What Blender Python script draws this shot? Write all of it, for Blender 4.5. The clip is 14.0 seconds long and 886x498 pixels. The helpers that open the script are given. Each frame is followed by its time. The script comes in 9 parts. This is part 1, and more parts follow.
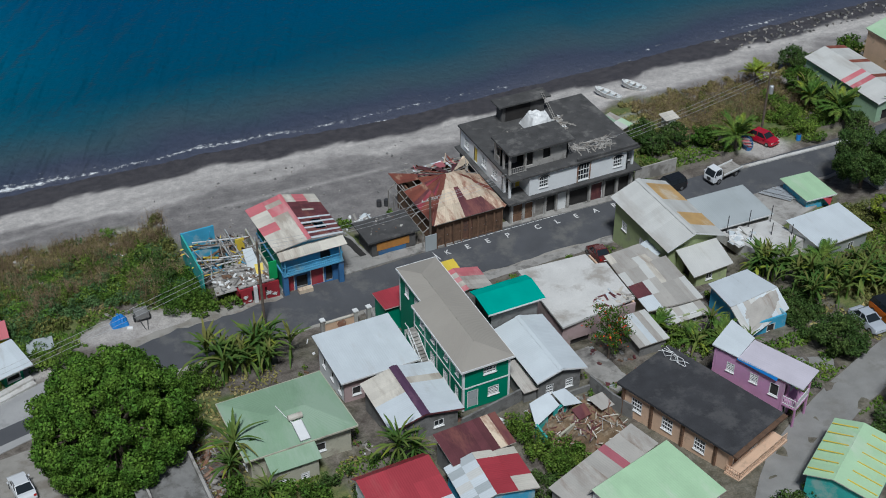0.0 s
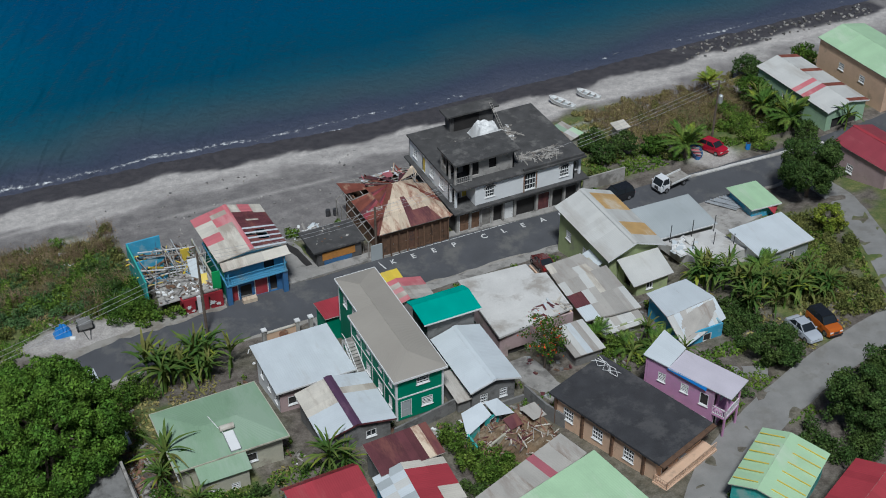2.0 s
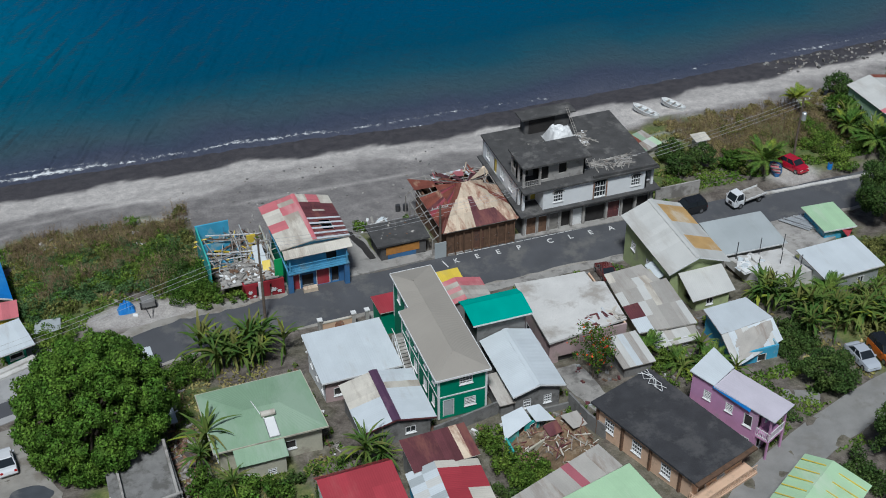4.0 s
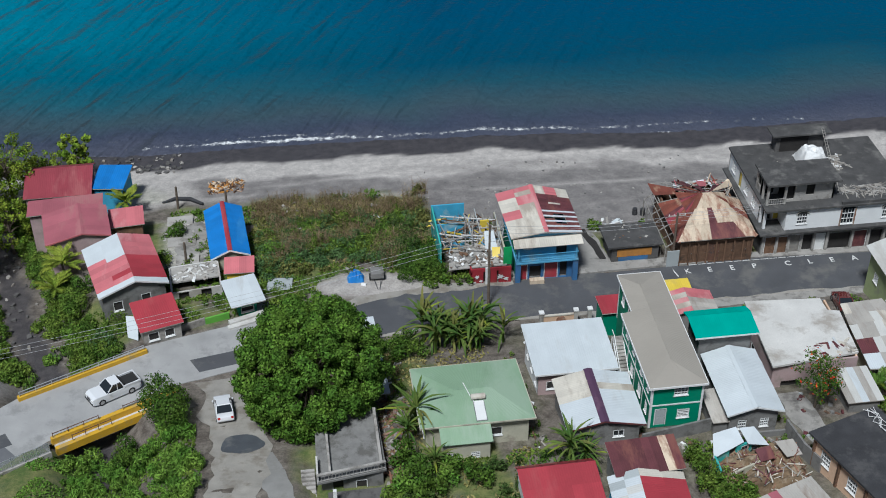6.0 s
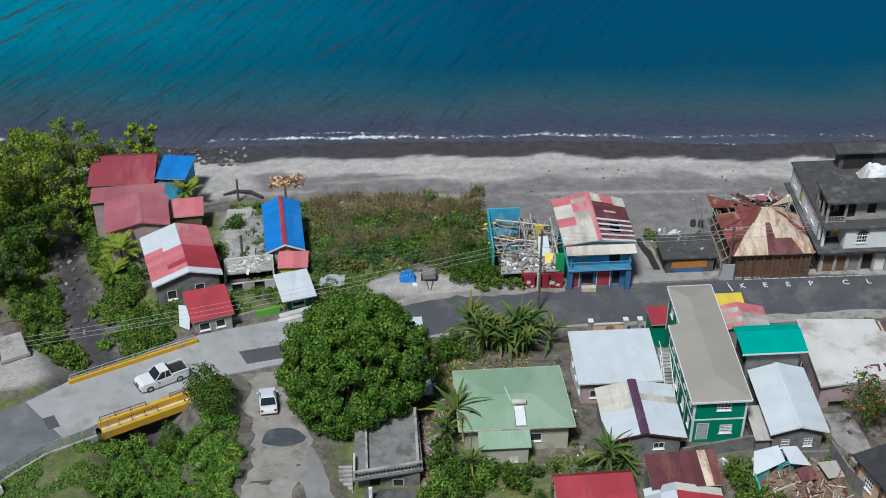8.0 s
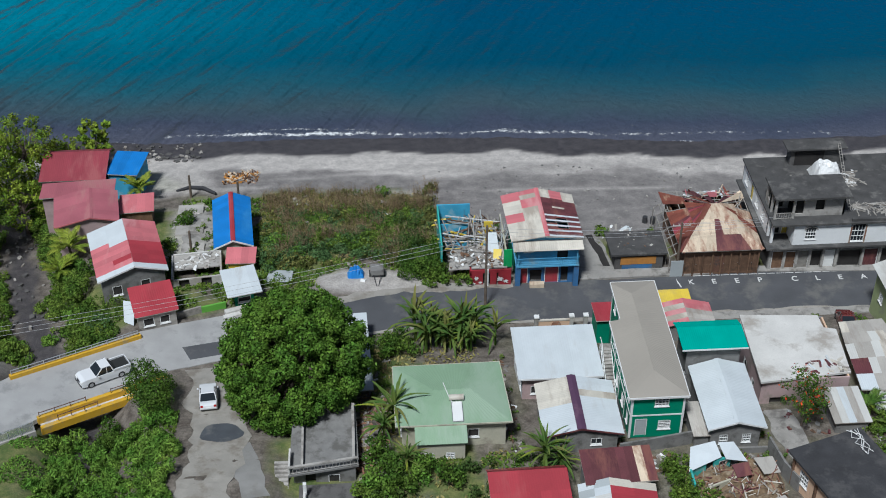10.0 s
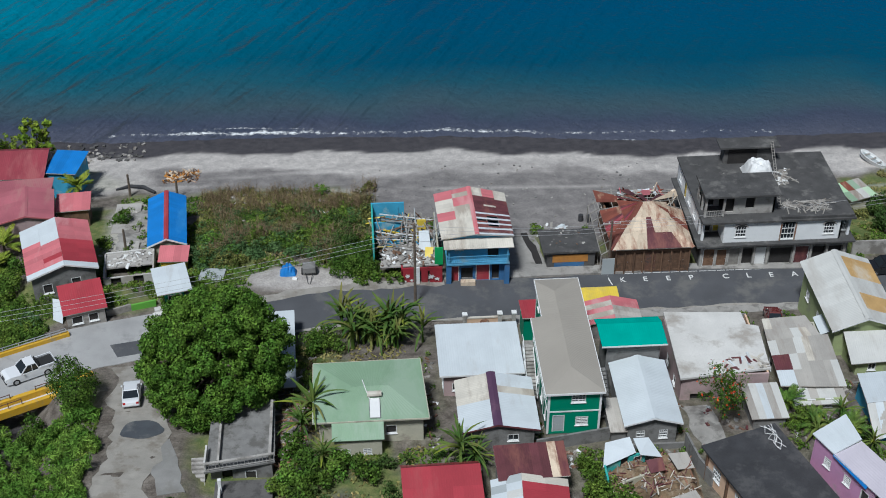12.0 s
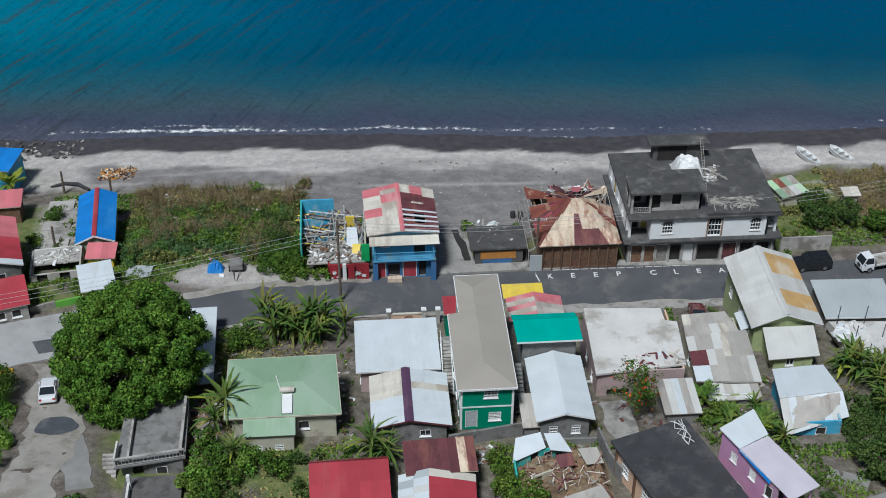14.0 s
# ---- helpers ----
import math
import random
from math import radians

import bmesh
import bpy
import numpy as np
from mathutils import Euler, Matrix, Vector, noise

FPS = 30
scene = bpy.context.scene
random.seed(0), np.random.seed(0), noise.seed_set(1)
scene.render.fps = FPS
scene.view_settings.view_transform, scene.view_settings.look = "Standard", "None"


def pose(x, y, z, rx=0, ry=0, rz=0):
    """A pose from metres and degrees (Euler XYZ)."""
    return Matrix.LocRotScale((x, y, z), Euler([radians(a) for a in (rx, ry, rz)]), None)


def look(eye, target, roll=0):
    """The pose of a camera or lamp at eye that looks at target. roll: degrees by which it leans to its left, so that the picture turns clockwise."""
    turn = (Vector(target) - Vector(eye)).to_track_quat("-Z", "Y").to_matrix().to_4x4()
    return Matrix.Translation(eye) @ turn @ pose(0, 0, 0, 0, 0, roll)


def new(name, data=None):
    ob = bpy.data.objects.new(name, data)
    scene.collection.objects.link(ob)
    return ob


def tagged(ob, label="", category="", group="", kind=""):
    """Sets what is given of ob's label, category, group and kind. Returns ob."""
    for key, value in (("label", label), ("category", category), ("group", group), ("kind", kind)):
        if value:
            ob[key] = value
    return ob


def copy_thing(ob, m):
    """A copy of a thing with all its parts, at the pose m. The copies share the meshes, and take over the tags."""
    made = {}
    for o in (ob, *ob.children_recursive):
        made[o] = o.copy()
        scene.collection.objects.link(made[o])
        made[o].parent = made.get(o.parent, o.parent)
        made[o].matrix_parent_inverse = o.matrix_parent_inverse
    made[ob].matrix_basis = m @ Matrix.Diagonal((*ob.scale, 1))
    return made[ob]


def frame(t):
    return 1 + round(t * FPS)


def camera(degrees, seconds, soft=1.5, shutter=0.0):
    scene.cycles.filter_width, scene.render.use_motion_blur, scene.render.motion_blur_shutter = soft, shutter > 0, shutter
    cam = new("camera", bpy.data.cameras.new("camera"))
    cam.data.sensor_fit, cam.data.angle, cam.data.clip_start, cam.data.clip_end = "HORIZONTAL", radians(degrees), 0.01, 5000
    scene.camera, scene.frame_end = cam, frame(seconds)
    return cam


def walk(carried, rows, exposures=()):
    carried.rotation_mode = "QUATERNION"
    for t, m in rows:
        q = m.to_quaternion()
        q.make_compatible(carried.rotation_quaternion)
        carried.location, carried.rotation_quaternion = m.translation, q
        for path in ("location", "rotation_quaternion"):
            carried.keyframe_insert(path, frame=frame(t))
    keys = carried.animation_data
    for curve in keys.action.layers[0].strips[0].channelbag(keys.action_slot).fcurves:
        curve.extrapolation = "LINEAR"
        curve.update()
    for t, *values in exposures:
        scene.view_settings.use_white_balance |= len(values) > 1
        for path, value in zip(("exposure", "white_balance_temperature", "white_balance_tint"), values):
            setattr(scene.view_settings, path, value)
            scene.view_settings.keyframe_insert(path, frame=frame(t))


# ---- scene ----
cam = camera(36.0, 14.0, 1.0)
# seconds, eye, target, roll
PATH = [
    (0, (-54.71, -111.44, 92.71), (-19.61, -39.23, 33.09), 0.07),
    (0.5, (-53.81, -111.82, 93.07), (-18.55, -39.72, 33.42), 0.17),
    (1, (-52.44, -112.56, 93.19), (-17.16, -40.37, 33.66), 0.16),
    (1.5, (-51.17, -113.20, 93.46), (-15.75, -41.07, 33.94), 0.19),
    (2, (-49.48, -114.31, 93.88), (-14.19, -42.06, 34.43), 0.06),
    (2.2, (-48.89, -114.65, 93.95), (-13.55, -42.39, 34.54), 0.07),
    (4.3, (-43.69, -116.94, 94.40), (-18.99, -40.48, 34.86), 0.03),
    (4.5, (-43.53, -117.08, 94.18), (-20.84, -39.92, 34.76), -0.04),
    (5, (-43.46, -116.99, 94.03), (-25.07, -38.77, 34.51), -0.08),
    (5.5, (-43.37, -116.93, 93.65), (-28.98, -37.86, 34.14), -0.20),
    (6, (-43.42, -116.85, 93.35), (-32.71, -37.20, 33.84), -0.25),
    (6.5, (-43.35, -116.83, 93.31), (-35.94, -36.81, 33.80), -0.34),
    (7, (-43.40, -116.79, 93.30), (-38.52, -36.54, 33.84), -0.31),
    (7.5, (-43.31, -116.88, 93.40), (-38.57, -36.58, 33.99), -0.33),
    (8, (-40.64, -117.22, 93.64), (-35.65, -36.96, 34.19), -0.20),
    (8.2, (-40.03, -117.07, 93.71), (-35.20, -36.90, 34.13), -0.20),
    (10.3, (-34.48, -117.89, 93.15), (-29.00, -37.64, 33.73), 0.03),
    (10.5, (-33.68, -118.10, 93.20), (-28.26, -37.81, 33.83), -0.05),
    (11, (-32.08, -118.22, 93.23), (-26.51, -37.98, 33.80), 0.03),
    (11.5, (-30.52, -118.52, 93.28), (-24.77, -38.28, 33.87), 0.11),
    (12, (-28.78, -118.80, 93.34), (-22.93, -38.58, 33.92), 0.16),
    (12.5, (-27.07, -119.00, 93.28), (-21.06, -38.78, 33.87), 0.24),
    (13, (-25.34, -119.29, 93.28), (-19.16, -39.09, 33.87), 0.31),
    (13.5, (-23.50, -119.52, 93.36), (-17.20, -39.36, 33.90), 0.34),
    (14, (-21.62, -119.77, 93.34), (-15.21, -39.63, 33.88), 0.35),
]
walk(cam, [(t, look(eye, target, roll)) for t, eye, target, roll in PATH], [(0, -0.34, 5680, 7), (2.2, -0.36, 5680, 7), (4.3, -0.23, 5680, 7), (7, -0.06, 5720, 7), (8.2, -0.06, 5720, 7), (11, -0.11, 5680, 7), (14, -0.12, 5680, 7)])

# world and sun: high, hazy midday light
SUN_EL, SUN_AZ = radians(60), radians(206)
world = bpy.data.worlds.new("sky_world")
scene.world = world
world.use_nodes = True
wn = world.node_tree
sky = wn.nodes.new("ShaderNodeTexSky")
sky.sky_type = "NISHITA"
sky.sun_disc = False
sky.sun_elevation, sky.sun_rotation = SUN_EL, SUN_AZ
sky.air_density, sky.dust_density, sky.ozone_density = 1.0, 2.5, 1.0
wn.links.new(sky.outputs[0], wn.nodes["Background"].inputs[0])
wn.nodes["Background"].inputs[1].default_value = 0.034
sun_data = bpy.data.lights.new("sun", "SUN")
sun_data.energy, sun_data.angle, sun_data.color = 3.9, radians(9), (1.0, 0.965, 0.91)
sun = new("sun", sun_data)
way = Vector((math.sin(SUN_AZ) * math.cos(SUN_EL), math.cos(SUN_AZ) * math.cos(SUN_EL), math.sin(SUN_EL)))
sun.matrix_world = look(way * 200, (0, 0, 0))

# ---------------------------------------------------------------- materials
def surf(name, base, rough=0.85, var=0.25, scale=1.5, fine=14.0, stain=None, amount=0.4, bump=0.3, metal=0.0, random=0.0, streak=0.0):
    """A weathered surface: coarse and fine mottling, stains with edges of their own, fine relief."""
    m = bpy.data.materials.new(name)
    m.use_nodes = True
    t, L = m.node_tree.nodes, m.node_tree.links
    b = t["Principled BSDF"]
    b.inputs["Roughness"].default_value, b.inputs["Metallic"].default_value = rough, metal
    co = t.new("ShaderNodeNewGeometry")
    n1, n2 = t.new("ShaderNodeTexNoise"), t.new("ShaderNodeTexNoise")
    n1.inputs["Scale"].default_value, n1.inputs["Detail"].default_value = scale, 6
    n2.inputs["Scale"].default_value, n2.inputs["Detail"].default_value = fine, 4
    for n in (n1, n2):
        L.new(co.outputs["Position"], n.inputs["Vector"])
    add = t.new("ShaderNodeMath")
    add.operation = "MULTIPLY_ADD"
    L.new(n2.outputs["Fac"], add.inputs[0])
    add.inputs[1].default_value = 0.5
    L.new(n1.outputs["Fac"], add.inputs[2])
    mr = t.new("ShaderNodeMapRange")
    L.new(add.outputs[0], mr.inputs["Value"])
    mr.inputs["From Min"].default_value, mr.inputs["From Max"].default_value = 0.45, 1.05
    mr.inputs["To Min"].default_value, mr.inputs["To Max"].default_value = 1 - var, 1 + var
    val = mr.outputs["Result"]
    if random:
        oi, rr, mu = t.new("ShaderNodeObjectInfo"), t.new("ShaderNodeMapRange"), t.new("ShaderNodeMath")
        rr.inputs["To Min"].default_value, rr.inputs["To Max"].default_value = 1 - random, 1 + random
        L.new(oi.outputs["Random"], rr.inputs["Value"])
        mu.operation = "MULTIPLY"
        L.new(rr.outputs["Result"], mu.inputs[0])
        L.new(val, mu.inputs[1])
        val = mu.outputs[0]
    hsv = t.new("ShaderNodeHueSaturation")
    hsv.inputs["Color"].default_value = (*base, 1)
    L.new(val, hsv.inputs["Value"])
    out = hsv.outputs["Color"]
    if stain:
        n3, cr, mx = t.new("ShaderNodeTexNoise"), t.new("ShaderNodeMapRange"), t.new("ShaderNodeMix")
        mx.data_type = "RGBA"
        n3.inputs["Scale"].default_value, n3.inputs["Detail"].default_value, n3.inputs["Roughness"].default_value = scale * 0.6, 8, 0.68
        src = co.outputs["Position"]
        if streak:
            mp = t.new("ShaderNodeMapping")
            mp.inputs["Scale"].default_value = (1.0, 1.0 / streak, 1.0 / streak)
            mp.inputs["Location"].default_value = (3.1, 7.7, 1.3)
            L.new(src, mp.inputs["Vector"])
            src = mp.outputs["Vector"]
        L.new(src, n3.inputs["Vector"])
        cr.inputs["From Min"].default_value, cr.inputs["From Max"].default_value = 0.68 - amount * 0.36, 0.80 - amount * 0.36
        L.new(n3.outputs["Fac"], cr.inputs["Value"])
        L.new(cr.outputs["Result"], mx.inputs["Factor"])
        L.new(out, mx.inputs["A"])
        mx.inputs["B"].default_value = (*stain, 1)
        out = mx.outputs["Result"]
    L.new(out, b.inputs["Base Color"])
    if bump:
        bp = t.new("ShaderNodeBump")
        bp.inputs["Strength"].default_value, bp.inputs["Distance"].default_value = bump, 0.05
        L.new(n2.outputs["Fac"], bp.inputs["Height"])
        L.new(bp.outputs["Normal"], b.inputs["Normal"])
    return m


def leafy(name, base, var=0.5, light=(0.16, 0.2, 0.03), lit=0.3):
    """Foliage: each leaf its own tone, larger patches of another green, a little light shining through."""
    m = bpy.data.materials.new(name)
    m.use_nodes = True
    t, L = m.node_tree.nodes, m.node_tree.links
    b = t["Principled BSDF"]
    b.inputs["Roughness"].default_value, b.inputs["Specular IOR Level"].default_value = 0.7, 0.15
    geo, noi, mx = t.new("ShaderNodeNewGeometry"), t.new("ShaderNodeTexNoise"), t.new("ShaderNodeMix")
    mx.data_type = "RGBA"
    noi.inputs["Scale"].default_value, noi.inputs["Detail"].default_value = 0.55, 5
    L.new(geo.outputs["Position"], noi.inputs["Vector"])
    cr = t.new("ShaderNodeMapRange")
    cr.inputs["From Min"].default_value, cr.inputs["From Max"].default_value = 0.4, 0.72
    cr.inputs["To Max"].default_value = lit * 2
    L.new(noi.outputs["Fac"], cr.inputs["Value"])
    L.new(cr.outputs["Result"], mx.inputs["Factor"])
    mx.inputs["A"].default_value, mx.inputs["B"].default_value = (*base, 1), (*light, 1)
    hsv, mr = t.new("ShaderNodeHueSaturation"), t.new("ShaderNodeMapRange")
    mr.inputs["To Min"].default_value, mr.inputs["To Max"].default_value = 1 - var, 1 + var
    L.new(geo.outputs["Random Per Island"], mr.inputs["Value"])
    L.new(mr.outputs["Result"], hsv.inputs["Value"])
    L.new(mx.outputs["Result"], hsv.inputs["Color"])
    L.new(hsv.outputs["Color"], b.inputs["Base Color"])
    tr, ms = t.new("ShaderNodeBsdfTranslucent"), t.new("ShaderNodeMixShader")
    L.new(hsv.outputs["Color"], tr.inputs["Color"])
    ms.inputs[0].default_value = 0.10
    L.new(b.outputs[0], ms.inputs[1])
    L.new(tr.outputs[0], ms.inputs[2])
    L.new(ms.outputs[0], t["Material Output"].inputs["Surface"])
    return m


def plain(name, base, rough=0.5, metal=0.0, spec=0.5):
    m = bpy.data.materials.new(name)
    m.use_nodes = True
    b = m.node_tree.nodes["Principled BSDF"]
    b.inputs["Base Color"].default_value = (*base, 1)
    b.inputs["Roughness"].default_value, b.inputs["Metallic"].default_value = rough, metal
    b.inputs["Specular IOR Level"].default_value = spec
    return m


MAT = dict(
    white_sheet=surf("white_sheet", (0.58, 0.62, 0.635), 0.5, 0.08, 0.5, 9, (0.49, 0.50, 0.49), 0.28, 0.08, random=0.03, streak=4),
    cream_sheet=surf("cream_sheet", (0.58, 0.54, 0.46), 0.6, 0.14, 0.6, 9, (0.38, 0.33, 0.27), 0.55, 0.1, random=0.10, streak=4),
    pale_sheet=surf("pale_sheet", (0.55, 0.545, 0.51), 0.6, 0.08, 0.5, 9, (0.45, 0.43, 0.39), 0.4, 0.1, random=0.04, streak=4),
    drab_sheet=surf("drab_sheet", (0.40, 0.375, 0.335), 0.65, 0.12, 0.6, 9, (0.30, 0.265, 0.23), 0.5, 0.12, random=0.07, streak=4),
    dusty_red=surf("dusty_red", (0.38, 0.115, 0.14), 0.6, 0.12, 0.5, 9, (0.40, 0.17, 0.17), 0.45, 0.1, random=0.08, streak=3),
    crimson_sheet=surf("crimson_sheet", (0.27, 0.045, 0.06), 0.55, 0.14, 0.5, 9, (0.33, 0.09, 0.095), 0.45, 0.1, random=0.06, streak=3),
    old_sheet=surf("old_sheet", (0.44, 0.41, 0.365), 0.65, 0.16, 0.7, 9, (0.27, 0.22, 0.18), 0.5, 0.15, random=0.10, streak=4),
    red_sheet=surf("red_sheet", (0.37, 0.045, 0.058), 0.5, 0.12, 0.5, 9, (0.38, 0.075, 0.08), 0.38, 0.1, random=0.10, streak=3),
    pink_sheet=surf("pink_sheet", (0.54, 0.16, 0.175), 0.55, 0.12, 0.6, 9, (0.58, 0.27, 0.27), 0.4, 0.1, random=0.12, streak=3),
    maroon_sheet=surf("maroon_sheet", (0.115, 0.035, 0.04), 0.6, 0.25, 0.8, 9, (0.20, 0.075, 0.06), 0.5, 0.15, random=0.18, streak=3),
    rust_sheet=surf("rust_sheet", (0.19, 0.055, 0.035), 0.75, 0.35, 1.0, 9, (0.42, 0.28, 0.18), 0.3, 0.2, random=0.2, streak=3),
    tan_sheet=surf("tan_sheet", (0.60, 0.49, 0.36), 0.7, 0.15, 0.8, 9, (0.25, 0.10, 0.06), 0.5, 0.15, random=0.12, streak=3),
    orange_sheet=surf("orange_sheet", (0.52, 0.33, 0.13), 0.7, 0.15, 0.8, 9, (0.6, 0.5, 0.36), 0.4, 0.12, random=0.08, streak=3),
    green_sheet=surf("green_sheet", (0.235, 0.35, 0.225), 0.6, 0.1, 0.4, 9, (0.29, 0.39, 0.28), 0.5, 0.08, random=0.03, streak=3),
    pale_green=surf("pale_green", (0.40, 0.58, 0.36), 0.55, 0.1, 0.4, 9, (0.5, 0.62, 0.45), 0.4, 0.08, random=0.04, streak=3),
    teal_sheet=surf("teal_sheet", (0.0, 0.33, 0.26), 0.45, 0.1, 0.5, 9, (0.03, 0.38, 0.3), 0.4, 0.08, random=0.04, streak=3),
    blue_sheet=surf("blue_sheet", (0.02, 0.19, 0.55), 0.5, 0.15, 0.6, 9, (0.06, 0.28, 0.62), 0.4, 0.1, random=0.08, streak=3),
    yellow_sheet=surf("yellow_sheet", (0.70, 0.52, 0.06), 0.5, 0.1, 0.6, 9, (0.6, 0.45, 0.1), 0.4, 0.08, random=0.05),
    taupe_sheet=surf("taupe_sheet", (0.335, 0.305, 0.26), 0.6, 0.07, 0.25, 9, (0.30, 0.275, 0.24), 0.4, 0.06, random=0.02, streak=3),
    pale_lilac=surf("pale_lilac", (0.55, 0.51, 0.56), 0.55, 0.08, 0.5, 9, (0.45, 0.42, 0.45), 0.35, 0.08, random=0.03, streak=3),
    purple_sheet=surf("purple_sheet", (0.09, 0.045, 0.085), 0.5, 0.15, 0.6, 9, (0.15, 0.08, 0.12), 0.3, 0.08),
    grey_sheet=surf("grey_sheet", (0.40, 0.43, 0.43), 0.55, 0.08, 0.4, 9, (0.33, 0.35, 0.34), 0.4, 0.08, random=0.04, streak=4),
    white_wall=surf("white_wall", (0.78, 0.79, 0.78), 0.85, 0.06, 0.7, 9, (0.5, 0.48, 0.45), 0.22, 0.15),
    green_wall=surf("green_wall", (0.0, 0.21, 0.115), 0.7, 0.1, 0.6, 9, (0.0, 0.165, 0.095), 0.3, 0.08),
    teal_wall=surf("teal_wall", (0.05, 0.38, 0.34), 0.8, 0.15, 0.8, 9, (0.25, 0.42, 0.38), 0.4, 0.15),
    blue_wall=surf("blue_wall", (0.11, 0.36, 0.56), 0.8, 0.15, 0.8, 9, (0.2, 0.34, 0.42), 0.4, 0.12),
    navy_wall=surf("navy_wall", (0.045, 0.14, 0.30), 0.8, 0.15, 0.8, 9, (0.1, 0.14, 0.2), 0.4, 0.12),
    sky_wall=surf("sky_wall", (0.07, 0.36, 0.55), 0.8, 0.15, 0.8, 9, (0.3, 0.45, 0.5), 0.4, 0.12),
    pink_wall=surf("pink_wall", (0.50, 0.26, 0.42), 0.8, 0.12, 0.8, 9, (0.4, 0.3, 0.36), 0.35, 0.12),
    rose_wall=surf("rose_wall", (0.42, 0.31, 0.30), 0.85, 0.15, 0.8, 9, (0.3, 0.25, 0.22), 0.4, 0.12),
    peach_wall=surf("peach_wall", (0.64, 0.44, 0.30), 0.85, 0.1, 0.8, 9, (0.42, 0.3, 0.21), 0.3, 0.12),
    cream_wall=surf("cream_wall", (0.46, 0.44, 0.34), 0.85, 0.14, 0.8, 9, (0.32, 0.29, 0.23), 0.4, 0.15),
    lime_wall=surf("lime_wall", (0.36, 0.42, 0.20), 0.85, 0.14, 0.8, 9, (0.3, 0.32, 0.2), 0.4, 0.15),
    mint_wall=surf("mint_wall", (0.34, 0.50, 0.33), 0.85, 0.12, 0.8, 9, (0.3, 0.4, 0.3), 0.4, 0.12),
    red_wall=surf("red_wall", (0.30, 0.02, 0.03), 0.8, 0.15, 0.9, 9, (0.24, 0.05, 0.05), 0.4, 0.1),
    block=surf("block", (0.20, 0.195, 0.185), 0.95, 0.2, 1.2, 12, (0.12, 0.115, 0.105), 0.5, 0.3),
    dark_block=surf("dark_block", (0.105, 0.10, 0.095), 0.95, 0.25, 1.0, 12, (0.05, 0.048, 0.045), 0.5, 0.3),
    concrete=surf("concrete", (0.38, 0.36, 0.33), 0.92, 0.2, 0.7, 10, (0.2, 0.185, 0.165), 0.5, 0.25),
    pale_concrete=surf("pale_concrete", (0.58, 0.565, 0.53), 0.9, 0.16, 0.35, 8, (0.36, 0.33, 0.29), 0.5, 0.2),
    black_slab=surf("black_slab", (0.066, 0.064, 0.062), 0.9, 0.35, 0.8, 10, (0.14, 0.134, 0.125), 0.42, 0.25),
    tar_roof=surf("tar_roof", (0.040, 0.040, 0.043), 0.85, 0.3, 0.7, 10, (0.075, 0.073, 0.073), 0.5, 0.25),
    damp=surf("damp", (0.075, 0.082, 0.092), 0.6, 0.2, 0.9, 20, (0.15, 0.15, 0.145), 0.35, 0.15),
    asphalt=surf("asphalt", (0.080, 0.082, 0.088), 0.92, 0.2, 0.35, 25, (0.135, 0.132, 0.126), 0.42, 0.2),
    dark_asphalt=surf("dark_asphalt", (0.14, 0.143, 0.15), 0.92, 0.18, 0.5, 25, (0.19, 0.19, 0.19), 0.4, 0.2),
    worn_road=surf("worn_road", (0.35, 0.345, 0.335), 0.92, 0.14, 0.5, 25, (0.26, 0.258, 0.25), 0.42, 0.2),
    lane_concrete=surf("lane_concrete", (0.255, 0.248, 0.232), 0.92, 0.2, 0.6, 20, (0.21, 0.20, 0.18), 0.45, 0.2),
    paving=surf("paving", (0.31, 0.295, 0.27), 0.92, 0.18, 0.9, 15, (0.17, 0.16, 0.145), 0.5, 0.2),
    drive=surf("drive", (0.31, 0.29, 0.255), 0.95, 0.2, 0.7, 18, (0.22, 0.195, 0.16), 0.5, 0.25),
    bright_green=surf("bright_green", (0.14, 0.40, 0.05), 0.7, 0.12, 0.8, 9, (0.2, 0.36, 0.1), 0.35, 0.1),
    vivid_green=surf("vivid_green", (0.02, 0.36, 0.10), 0.7, 0.12, 0.8, 9, (0.08, 0.32, 0.12), 0.35, 0.1),
    road_paint=surf("road_paint", (0.62, 0.62, 0.60), 0.8, 0.12, 2.0, 20, (0.3, 0.3, 0.3), 0.25, 0.1),
    yellow_paint=surf("yellow_paint", (0.62, 0.36, 0.02), 0.7, 0.12, 1.2, 12, (0.42, 0.3, 0.12), 0.4, 0.1),
    timber=surf("timber", (0.15, 0.085, 0.05), 0.85, 0.3, 2.0, 14, (0.07, 0.045, 0.03), 0.4, 0.2, random=0.25),
    grey_timber=surf("grey_timber", (0.30, 0.28, 0.25), 0.9, 0.25, 2.0, 14, (0.16, 0.14, 0.12), 0.4, 0.2, random=0.25),
    orange_timber=surf("orange_timber", (0.45, 0.20, 0.04), 0.8, 0.15, 2.0, 14, (0.35, 0.16, 0.05), 0.4, 0.15),
    white_paint=surf("white_paint", (0.72, 0.72, 0.70), 0.6, 0.06, 1.0, 9, (0.55, 0.54, 0.5), 0.25, 0.05),
    rust_iron=surf("rust_iron", (0.14, 0.07, 0.045), 0.8, 0.3, 3.0, 14, (0.06, 0.05, 0.045), 0.4, 0.15),
    dark_iron=surf("dark_iron", (0.04, 0.04, 0.042), 0.6, 0.2, 3.0, 14, None, 0, 0.05),
    thatch=surf("thatch", (0.19, 0.13, 0.075), 0.95, 0.4, 1.6, 12, (0.30, 0.235, 0.16), 0.5, 0.6),
